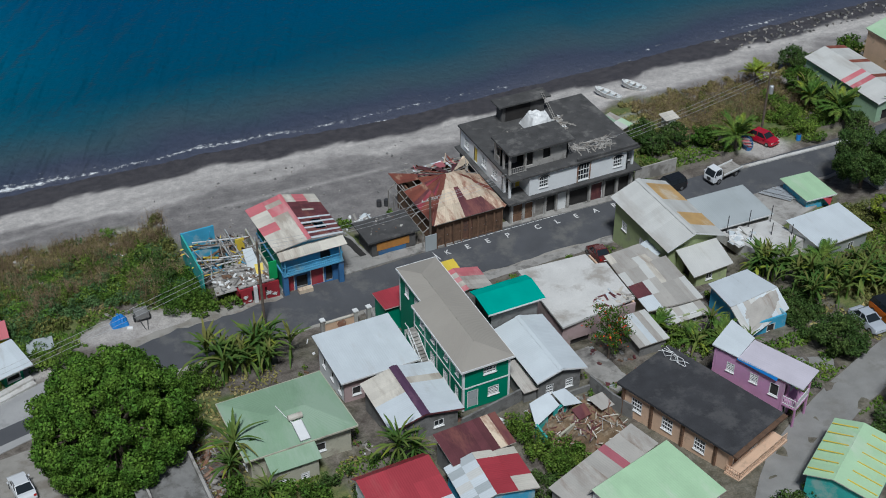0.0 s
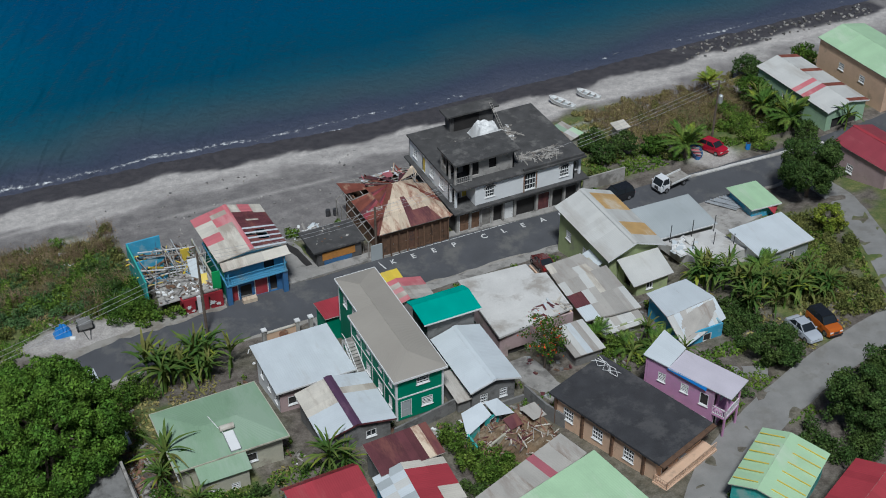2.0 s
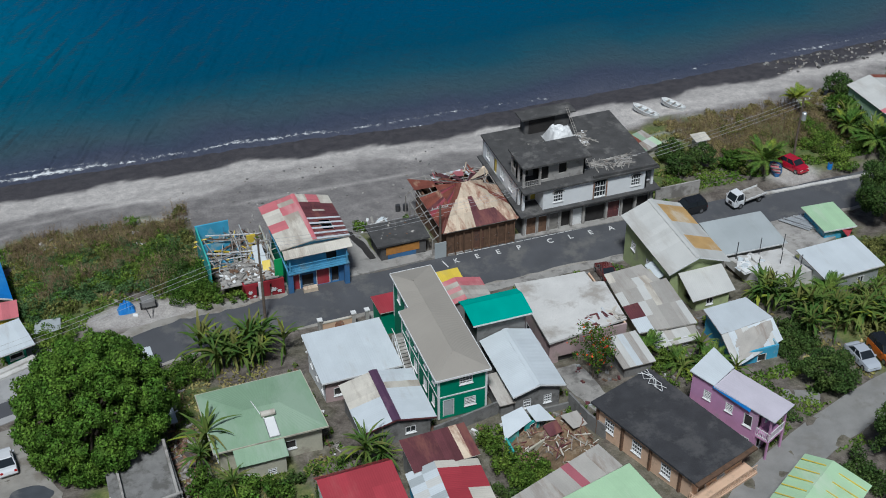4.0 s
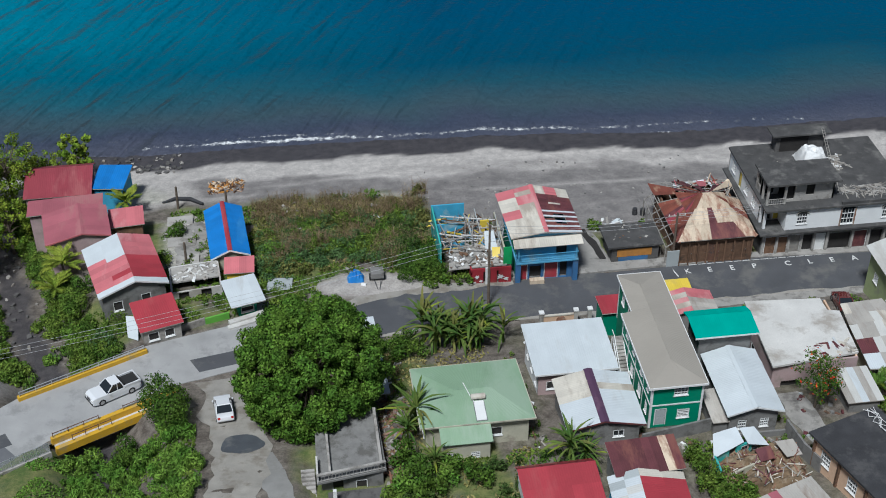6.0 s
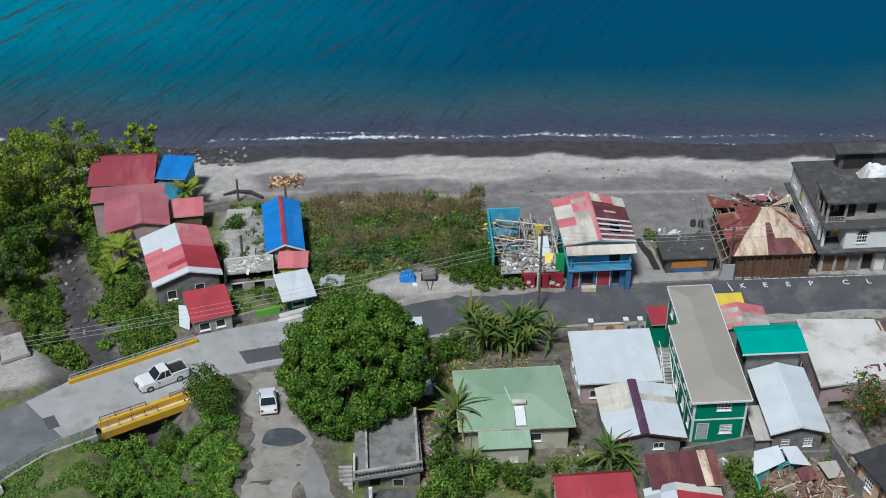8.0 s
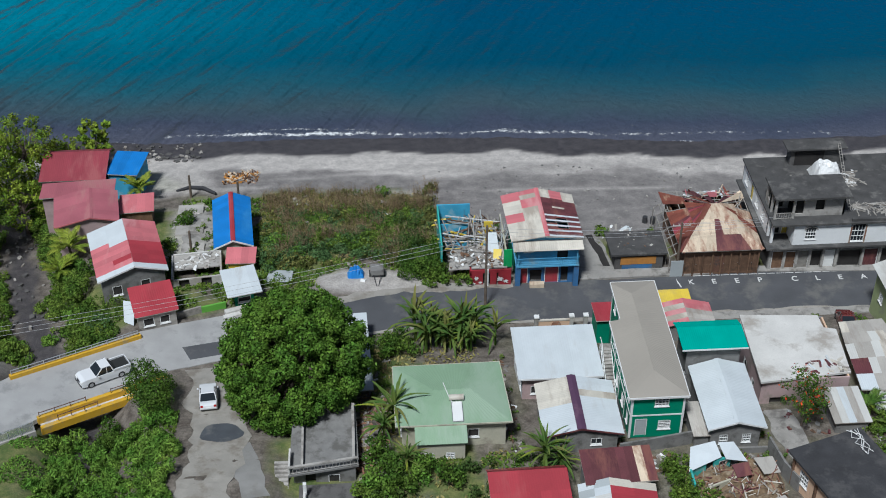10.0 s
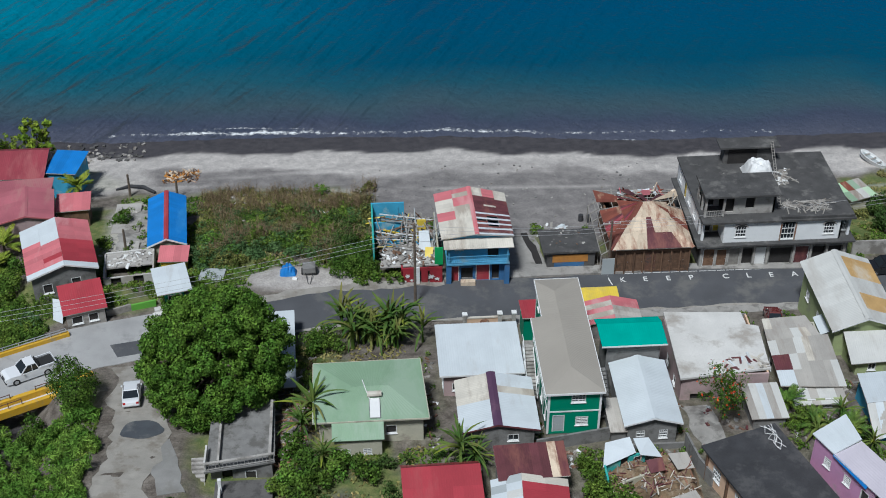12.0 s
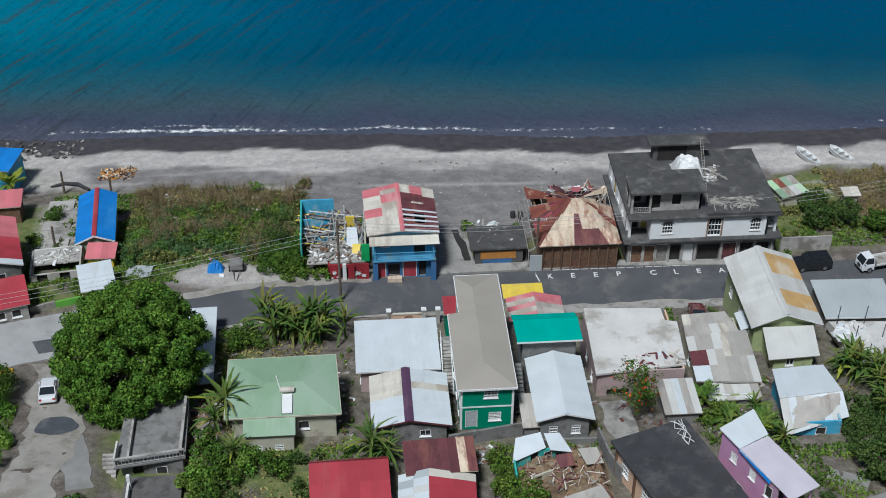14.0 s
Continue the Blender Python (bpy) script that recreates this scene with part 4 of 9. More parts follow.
    for k in range(14):
        part("step", boxed(-13.75, -23.9 + 0.3 * k, 5.0 + 0.2 * k, -12.85, -23.55 + 0.3 * k, 5.1 + 0.2 * k), "concrete", st)
    bm = bmesh.new()
    for x in (-13.8, -12.82):
        beam(bm, (x, -24.0, 4.95), (x, -19.7, 7.75), 0.07, 0.22)
    part("stringer", bm, "white_paint", st)
    bm = bmesh.new()
    for x in (-13.8,):
        beam(bm, (x, -24.0, 5.95), (x, -19.7, 8.75), 0.06, 0.06)
        beam(bm, (x, -19.7, 8.75), (x, -18.9, 8.75), 0.06, 0.06)
        for k in range(9):
            y = -24 + k * 0.53
            beam(bm, (x, y, 5.0 + k * 0.35), (x, y, 5.95 + k * 0.35), 0.045, 0.045)
    part("handrail", bm, "white_paint", st)
    part("landing", boxed(-13.8, -19.7, 7.68, -12.75, -18.75, 7.8), "concrete", st)
    part("post", boxed(-13.8, -18.9, 2.2, -13.68, -18.78, 7.68), "white_paint", st)
    # red lean-to towards the road
    a = thing("lean_to", "small red-roofed lean-to with green boards by the road", "shed", (-11.2, -9.8, 1.2))
    four_walls(a, -12.6, -11.4, -9.6, -8.6, low(-12.6, -11.4, -9.6, -8.6), 4.35, "green_wall")
    shed_roof(a, -12.8, -11.7, -9.4, -8.3, 4.75, 4.45, "red_sheet", fascia=None)


def white_roof_house():
    h = thing("house", "low pink-walled house under a plain white metal roof", "house", (-18, -19, 3.8))
    four_walls(h, -21.6, -22.2, -14.3, -15.5, low(-21.6, -22.2, -14.3, -15.5), 7.0, dict(S="rose_wall", E="rose_wall", N="rose_wall", W="white_wall"),
               S=[(0.8, 1.7, 2.6, 3.6, "dark")], W=[(1.0, 1.8, 2.4, 3.5, "dark"), (3.0, 3.8, 2.4, 3.5, "dark"), (5.0, 5.8, 2.4, 3.5, "dark")])
    shed_roof(h, -22.05, -22.65, -13.95, -15.15, 7.15, 7.3, "white_sheet", 0.95, under="white_sheet")


def purple_ridge_house():
    h = thing("house", "small grey block house, patched white roof with purple ridge", "house", (-17.3, -27.6, 5.5))
    four_walls(h, -20.4, -31.0, -14.1, -24.4, low(-20.4, -31, -14.1, -24.4), 7.95, "block", S=[(3.9, 4.9, 2.3, 3.1, "pane")], gs=0.75, frame="white_paint")
    def left(i, j, n, r):
        return "cream_sheet" if i < n * 0.45 else "white_sheet"
    def right(i, j, n, r):
        return "cream_sheet" if i == 5 else "white_sheet"
    gable_y(h, -20.85, -31.35, -13.6, -24.3, 8.05, 8.9, left, right, 0.85, cap=None, xr=-17.45, fascia="maroon_sheet")
    ridge_cap(h, (-17.45, -31.4, 8.9), (-17.45, -24.2, 8.9), "purple_sheet", 0.42)


def green_roof_house():
    h = thing("house", "cream house with hipped sage-green metal roof", "house", (-28.5, -26.5, 5.4))
    zb = low(-33, -30, -24, -22)
    four_walls(h, -33.3, -29.7, -24.0, -22.7, zb, 8.95, "cream_wall", S=[(5.9, 6.9, 2.9, 3.9, "dark"), (1.4, 2.2, 2.6, 3.4, "louvre"), (3.2, 4.0, 2.6, 3.4, "louvre")],
               W=[(2, 3, 2.2, 3.4, "louvre"), (4.6, 5.6, 2.2, 3.4, "louvre")])
    ze, zr = 9.08, 9.6
    p = "green_sheet"
    roof_plane(h, (-33.85, -30.2, ze), (-23.5, -30.2, ze), (-27.0, -26.2, zr), (-30.3, -26.2, zr), p, 0.95, under=p)
    roof_plane(h, (-23.5, -30.2, ze), (-23.9, -22.15, ze), (-27.0, -26.2, zr), (-27.0, -26.2, zr), p, 6, under=p)
    roof_plane(h, (-23.9, -22.15, ze), (-33.85, -22.25, ze), (-30.3, -26.2, zr), (-27.0, -26.2, zr), p, 0.95, under=p)
    roof_plane(h, (-33.85, -22.25, ze), (-33.85, -30.2, ze), (-30.3, -26.2, zr), (-30.3, -26.2, zr), p, 6, under=p)
    # low green porch roof on the south
    roof_plane(h, (-32.2, -31.9, 8.35), (-27.6, -31.9, 8.35), (-27.6, -30.22, 8.95), (-32.2, -30.22, 8.95), p, 0.95, under=p)
    four_walls(h, -32.0, -31.6, -27.8, -29.7, zb, 8.2, "cream_wall", S=[(0.6, 1.4, 2.3, 3.0, "grid"), (2.5, 3.3, 2.3, 3.0, "grid")], skip="N")
    bm = bmesh.new()
    for q, r in (((-33.88, -30.23), (-23.47, -30.23)), ((-23.47, -30.23), (-23.87, -22.12)), ((-23.87, -22.12), (-33.88, -22.22)), ((-33.88, -22.22), (-33.88, -30.23))):
        beam(bm, (*q, ze - 0.05), (*r, ze - 0.05), 0.07, 0.16)
    part("fascia", bm, "cream_wall", h)
    # solar heater on the south slope
    s = thing("solar_heater", "white solar water heater tank and panel on the green roof", "solar heater", (-28.3, -28.6, 9.45))
    m = pose(-28.3, -28.5, 9.4, 7.5, 0, 0)
    part("panel", boxed(-0.45, -1.5, 0, 0.45, 0.7, 0.08, m=m), "white_paint", s)
    part("panel_frame", boxed(-0.5, -1.56, -0.03, 0.5, 0.76, 0.03, m=m), "steel", s)
    bm = bmesh.new()
    tube(bm, [m @ Vector((-0.65, 1.05, 0.28)), m @ Vector((0.65, 1.05, 0.28))], 0.27, 12)
    part("tank", bm, "cream_sheet", s, smooth=False)
    bm = bmesh.new()
    for x in (-0.45, 0.45):
        beam(bm, m @ Vector((x, 1.05, -0.05)), m @ Vector((x, 1.05, 0.1)), 0.06, 0.06)
    part("leg", bm, "steel", s)
    part("pipe", tube(bmesh.new(), [(-29.35, -25.4, 9.7), (-28.9, -27.4, 9.62), (-28.7, -28, 9.58)], 0.04, 6), "white_paint", s)


def teal_and_white():
    h = thing("house", "grey house with a rounded teal metal roof", "house", (-3.7, -20.8, 4.2))
    four_walls(h, -6.2, -22.3, -1.1, -18.9, low(-6, -22, -1, -19), 10.0, "block", S=[(1.2, 1.9, 4.3, 5.2, "dark"), (3.4, 4.2, 3.9, 5.4, "void")])
    roof_plane(h, (-6.8, -22.9, 10.15), (-0.62, -22.9, 10.15), (-0.75, -20.3, 10.75), (-6.95, -20.3, 10.75), "teal_sheet", 0.8, under="teal_sheet")
    roof_plane(h, (-6.95, -20.3, 10.75), (-0.75, -20.3, 10.75), (-0.9, -19.3, 10.55), (-7.05, -19.3, 10.55), "teal_sheet", 0.8, under="teal_sheet")
    bm = bmesh.new()
    beam(bm, (-6.85, -22.93, 10.1), (-0.58, -22.93, 10.1), 0.05, 0.16)
    part("fascia", bm, "white_paint", h)
    w = thing("house", "grey block house with a low white gable roof", "house", (-3.4, -26.7, 5.2))
    four_walls(w, -5.5, -30.6, -1.0, -22.6, low(-5.5, -30.6, -1, -22.6), 7.65, "block", S=[(0.8, 1.6, 2.1, 3.2, "grid"), (2.9, 3.7, 2.2, 3.2, "grid")], gs=0.7)
    gable_y(w, -6.0, -31.1, -0.6, -22.45, 7.75, 8.55, "white_sheet", "white_sheet", 0.9, cap="white_sheet", xr=-3.3, under="white_sheet", fascia="white_paint")
    # lean-to between the green and the white-roofed house
    l = thing("lean_to", "rusty grey lean-to against the block house", "shed", (-6.6, -28, 5.2))
    four_walls(l, -6.9, -30.4, -5.6, -26.6, low(-7, -30, -6, -26), 6.6, "block")
    shed_roof(l, -7.1, -30.7, -5.55, -26.4, 6.65, 6.9, "old_sheet", fascia=None)
    st = thing("staircase", "dark outside stair between two houses", "stairs", (-6.9, -24, 5))
    for k in range(12):
        part("step", boxed(-7.4, -27.4 + 0.36 * k, 5.4 + 0.2 * k, -6.4, -27.0 + 0.36 * k, 5.5 + 0.2 * k), "block", st)
    part("stringer", beam(beam(bmesh.new(), (-7.45, -27.5, 5.3), (-7.45, -22.9, 7.85), 0.07, 0.25), (-6.37, -27.5, 5.3), (-6.37, -22.9, 7.85), 0.07, 0.25), "dark_iron", st)


def roadside_shops():
    y = thing("shed", "small shed with yellow and pink patched roof", "shed", (-3.8, -6.6, 0.6))
    four_walls(y, -5.9, -7.2, -2.0, -5.3, low(-6, -7.2, -2, -5.3), 2.95, "cream_wall")
    shed_roof(y, -6.15, -7.4, -1.8, -5.1, 3.05, 3.2, lambda i, j, n, r: "yellow_sheet", 0.9, fascia=None)
    p = thing("shed", "shed with pink and white patched gable roof", "shed", (-2.9, -9.4, 1))
    four_walls(p, -5.7, -11.2, -0.4, -7.9, low(-5.7, -11.2, -0.4, -7.9), 3.2, "block", gs=0.7)
    gable_y(p, -6.0, -11.5, -0.1, -7.6, 3.25, 4.0, lambda i, j, n, r: ("pink_sheet", "cream_sheet")[i % 2], lambda i, j, n, r: "pink_sheet" if i > n * 0.4 else "old_sheet", 0.8, fascia=None)


def concrete_house():
    h = thing("house", "flat-roofed house with stained pale concrete slab roof", "house", (5.2, -19.5, 3.5))
    four_walls(h, 0.9, -24.0, 9.3, -14.9, low(1, -24, 9.3, -15), 6.85, dict(S="rose_wall", E="peach_wall", N="block", W="rose_wall"),
               W=[(3, 3.9, 2.2, 3.2, "dark"), (6, 6.9, 2.2, 3.2, "dark")], S=[(1.0, 3.2, 0.9, 3.0, "void"), (4.2, 5.2, 0.9, 3.0, "door:white_paint"), (6, 7, 1.6, 2.8, "pane")])
    flat_roof(h, [(0.62, -24.44), (9.48, -23.54), (9.96, -17.24), (8.8, -16.9), (8.74, -15.02), (1.0, -14.47)], 7.1, 0.22, "pale_concrete", label="stained concrete roof slab")
    scatter("rubble", "", 5.3, -23.6, 9.2, -21.6, 7.1, 26, ((0.3, 1.1), (0.15, 0.4), (0.05, 0.15)), ("rubble", "cream_sheet", "maroon_sheet", "white_sheet"), parent=thing("rubble", "loose boards and block rubble on the concrete roof", "rubble", (7.2, -22.6, 7.1)), seed=4)
    # small slabs and yard beside
    s = thing("shed", "low shed with weathered pale sheet roof", "shed", (8.0, -27.2, 4.8))
    four_walls(s, 6.6, -29.2, 9.6, -25.2, low(6.6, -29.2, 9.6, -25.2), 6.2, "block")
    shed_roof(s, 6.3, -29.5, 9.8, -24.9, 6.25, 6.5, lambda i, j, n, r: ("drab_sheet", "pale_sheet", "white_sheet")[i % 3], 0.75, fascia=None)


def shanty():
    h = thing("house", "rambling low house with patched grey sheet roof", "house", (13.6, -20, 3.2))
    four_walls(h, 11.1, -24.4, 16.2, -15.6, low(11, -24.4, 16, -15.6), 5.9, "cream_wall", W=[(3, 4, 1.6, 2.6, "dark")])
    def pick(i, j, n, r):
        return ("drab_sheet", "drab_sheet", "pale_sheet", "drab_sheet", "drab_sheet", "cream_sheet", "drab_sheet")[(i * 3 + j * 5) % 7]
    def pick2(i, j, n, r):
        return "maroon_sheet" if (j == 1 and i < n * 0.5) else ("white_sheet" if j == 0 and i < n * 0.4 else ("drab_sheet", "pale_sheet", "drab_sheet")[(i + 2 * j) % 3])
    roof_plane(h, (10.6, -18.6, 6.25), (16.2, -18.6, 6.25), (15.35, -15.15, 6.4), (10.85, -15.4, 6.4), pick, 0.85, 2)
    roof_plane(h, (10.3, -24.9, 5.95), (13.4, -25.6, 6.35), (13.9, -18.6, 6.6), (10.6, -18.6, 6.2), pick2, 0.8, 3)
    roof_plane(h, (13.4, -25.6, 6.35), (16.45, -25.6, 6.15), (16.85, -18.0, 6.25), (13.9, -18.6, 6.6), pick, 0.8, 2)
    four_walls(h, 11.5, -26.9, 15.7, -24.6, low(11, -27, 16, -24.6), 5.55, "lime_wall", S=[(0.8, 1.6, 1.2, 2.2, "pane"), (2.5, 3.3, 1.2, 2.2, "pane")])
    shed_roof(h, 11.0, -27.4, 16.1, -25.2, 5.7, 5.95, lambda i, j, n, r: ("pale_sheet", "pale_sheet", "drab_sheet")[i % 3], 0.8, fascia=None)


def barn():
    h = thing("house", "cream house with tall gable roof patched with orange sheets", "house", (21, -11.5, 1.5))
    z0 = low(18.2, -16.9, 24.2, -6)
    four_walls(h, 18.2, -16.7, 24.4, -6.1, z0, 5.9, "lime_wall", W=[(1.4, 2.4, 3.2, 4.3, "louvre"), (5, 6, 3.2, 4.3, "louvre"), (8, 9, 3.2, 4.3, "louvre")], gs=1.3)
    def right(i, j, n, r):
        return "orange_sheet" if 2 <= i <= 4 or n - 6 < i < n - 1 else "pale_sheet"
    gable_y(h, 17.6, -17.3, 25.0, -5.7, 5.95, 7.4, "pale_sheet", right, 0.9, cap="pale_sheet", xr=21.1, under="pale_sheet")
    four_walls(h, 19.3, -20.6, 23.2, -16.9, low(19, -20.6, 23.2, -17), 5.0, "lime_wall", W=[(1, 2.2, 1.2, 2.9, "void")], S=[(1.2, 2.0, 1.6, 2.5, "pane")])
    roof_plane(h, (18.5, -21.2, 4.95), (23.7, -20.9, 4.95), (24.1, -17.0, 5.6), (18.9, -17.0, 5.6), "pale_sheet", 0.9)
    part("awning", slab_quad(bmesh.new(), (17.3, -15.4, 4.0), (17.3, -12.6, 4.0), (18.2, -12.6, 4.35), (18.2, -15.4, 4.35), 0.05), "white_sheet", h)


def blue_shack():
    h = thing("house", "blue board shack under a buckled white sheet roof", "house", (20, -28.5, 5))
    four_walls(h, 17.8, -31.6, 22.3, -25.0, low(17.8, -31.6, 22.3, -25), 6.4, "sky_wall", S=[(2.2, 3.2, 1.0, 2.0, "dark")])
    roof_plane(h, (16.9, -29.4, 7.45), (23.0, -28.8, 7.5), (22.6, -24.4, 6.9), (17.55, -24.7, 6.9), "white_sheet", 0.85, jitter=0.06)
    def pick(i, j, n, r):
        return ("pale_sheet", "white_sheet", "drab_sheet", "pale_sheet", "white_sheet", "white_sheet")[i % 6 if j else (i * 5) % 6]
    roof_plane(h, (16.8, -32.8, 6.0), (23.3, -30.7, 6.0), (23.0, -28.8, 7.5), (16.9, -29.4, 7.45), pick, 0.8, 2, jitter=0.02)


def pink_house():
    h = thing("house", "narrow two-storey pink house with white and lilac roof", "house", (12, -40.5, 5.5))
    m = pose(12.3, -40.2, 0, 0, 0, 25.5)
    def w(x, y):
        v = m @ Vector((x, y, 0))
        return (v.x, v.y)
    zb, z1 = 5.3, 10.9
    L, D = 1.3, 4.3
    wall(h, w(-L, -D + 1.4), w(L, -D + 1.4), zb, z1, "pink_wall", [(0.2, 1.0, 3.1, 4.9, "void"), (1.4, 2.2, 3.5, 4.7, "dark"), (0.5, 1.3, 0.6, 2.2, "dark")])
    wall(h, w(L, -D + 1.6), w(L, D - 0.2), zb, z1, "pink_wall", [(2, 3, 3.6, 4.6, "dark")])
    wall(h, w(L, D), w(-L, D), zb, z1, "pink_wall")
    wall(h, w(-L, D - 0.2), w(-L, -D + 1.6), zb, z1, "pink_wall", [(1.2, 2.0, 3.7, 4.7, "louvre"), (3.6, 4.4, 3.7, 4.7, "louvre"), (5.6, 6.5, 3.3, 4.7, "dark"), (2.4, 3.2, 0.9, 2.0, "dark"), (5.6, 6.5, 0.9, 2.0, "grid")])
    # balcony in front
    part("balcony", prism(bmesh.new(), [w(-L, -D), w(L, -D), w(L, -D + 1.4), w(-L, -D + 1.4)], 8.0, 8.15), "pink_wall", h)
    railing(h, (*w(-L, -D + 0.05), 8.15), (*w(L, -D + 0.05), 8.15), 0.9, "white_paint")
    railing(h, (*w(-L + 0.05, -D), 8.15), (*w(-L + 0.05, -D + 1.4), 8.15), 0.9, "white_paint")
    for x in (-L + 0.1, L - 0.1):
        part("post", beam(bmesh.new(), (*w(x, -D + 0.1), zb), (*w(x, -D + 0.1), z1 + 0.1), 0.16, 0.16), "pink_wall", h)
    roof_plane(h, (*w(-L - 0.25, -D - 0.4), 11.0), (*w(L + 0.2, -D - 0.4), 11.15), (*w(L + 0.2, 1.8), 11.3), (*w(-L - 0.25, 1.8), 11.15), "pale_lilac", 0.95, under="white_sheet")
    roof_plane(h, (*w(-L - 0.25, 1.8), 11.25), (*w(L + 0.2, 1.8), 11.5), (*w(L + 0.9, D + 0.3), 11.8), (*w(-L - 0.25, D + 0.2), 11.35), "white_sheet", 0.95, under="white_sheet", jitter=0.04)
    part("tarpaulin", slab_quad(bmesh.new(), (*w(-L - 0.37, -2.2), 10.7), (*w(-L - 0.255, 1.9), 10.95), (*w(-L - 0.2, 1.9), 11.2), (*w(-L - 0.22, -2.2), 11.08), 0.03), "blue_sheet", h)


def dark_roof_house():
    h = thing("house", "peach single-storey house with black tarred flat roof", "house", (5.6, -40.3, 5.6))
    m = pose(5.7, -40.4, 0, 0, 0, 18.3)
    def w(x, y):
        v = m @ Vector((x, y, 0))
        return (v.x, v.y)
    L, D, zb = 3.35, 6.3, 5.2
    ob = lambda p, q, o=(): wall(h, w(*p), w(*q), zb, 8.75, "peach_wall", o)
    ob((-L, -D + 0.8), (L, -D + 0.8), [(1.0, 1.9, 0.6, 2.6, "door:timber"), (3.4, 4.4, 1.3, 2.6, "grid")])
    ob((L, -D + 1), (L, D - 0.2))
    ob((L, D), (-L, D), [])
    ob((-L, D - 0.2), (-L, -D + 1), [(0.9, 2.1, 1.3, 2.7, "grid"), (4.4, 5.6, 1.3, 2.7, "grid"), (8.0, 9.2, 1.3, 2.7, "grid")])
    for y in (D - 0.15, 2.9, -0.6, -4.2):
        part("pilaster", beam(bmesh.new(), (*w(-L - 0.04, y), zb), (*w(-L - 0.04, y), 8.75), 0.22, 0.3), "timber", h)
    part("roof", prism(bmesh.new(), [w(-L - 0.45, -D + 0.1), w(L + 0.35, -D + 0.1), w(L + 0.35, D + 0.45), w(-L - 0.45, D + 0.45)], 8.75, 8.97), "tar_roof", h, "black tarred slab roof")
    part("eave", prism(bmesh.new(), [w(-L - 0.47, -D - 0.35), w(L + 0.37, -D - 0.35), w(L + 0.37, -D + 0.1), w(-L - 0.47, -D + 0.1)], 8.72, 8.92), "timber", h)
    # front verandah with balustrade
    part("verandah", prism(bmesh.new(), [w(-L - 0.3, -D - 0.8), w(L + 0.3, -D - 0.8), w(L + 0.3, -D + 0.8), w(-L - 0.3, -D + 0.8)], 5.2, 6.35), "peach_wall", h)
    railing(h, (*w(-L - 0.2, -D - 0.7), 6.35), (*w(L + 0.2, -D - 0.7), 6.35), 0.85, "peach_wall", 0.2)
    railing(h, (*w(-L - 0.2, -D - 0.7), 6.35), (*w(-L - 0.2, -D + 0.7), 6.35), 0.85, "peach_wall", 0.2)
    g = thing("gutter_heap", "crumpled white gutters lying on the black roof edge", "gutter", (*w(L - 0.9, D - 1.0), 8.97))
    rnd = random.Random(14)
    for k in range(5):
        pts = [(*w(L - 0.9 + rnd.uniform(-0.5, 0.7), D + 0.3 - 0.75 * i + rnd.uniform(-0.2, 0.2)), 9.05 + rnd.uniform(0, 0.28)) for i in range(5)]
        part("gutter", tube(bmesh.new(), pts, 0.03, 6), "white_paint", g)


green_house()
white_roof_house()
purple_ridge_house()
green_roof_house()
teal_and_white()
roadside_shops()
concrete_house()
shanty()
barn()
blue_shack()
pink_house()
dark_roof_house()

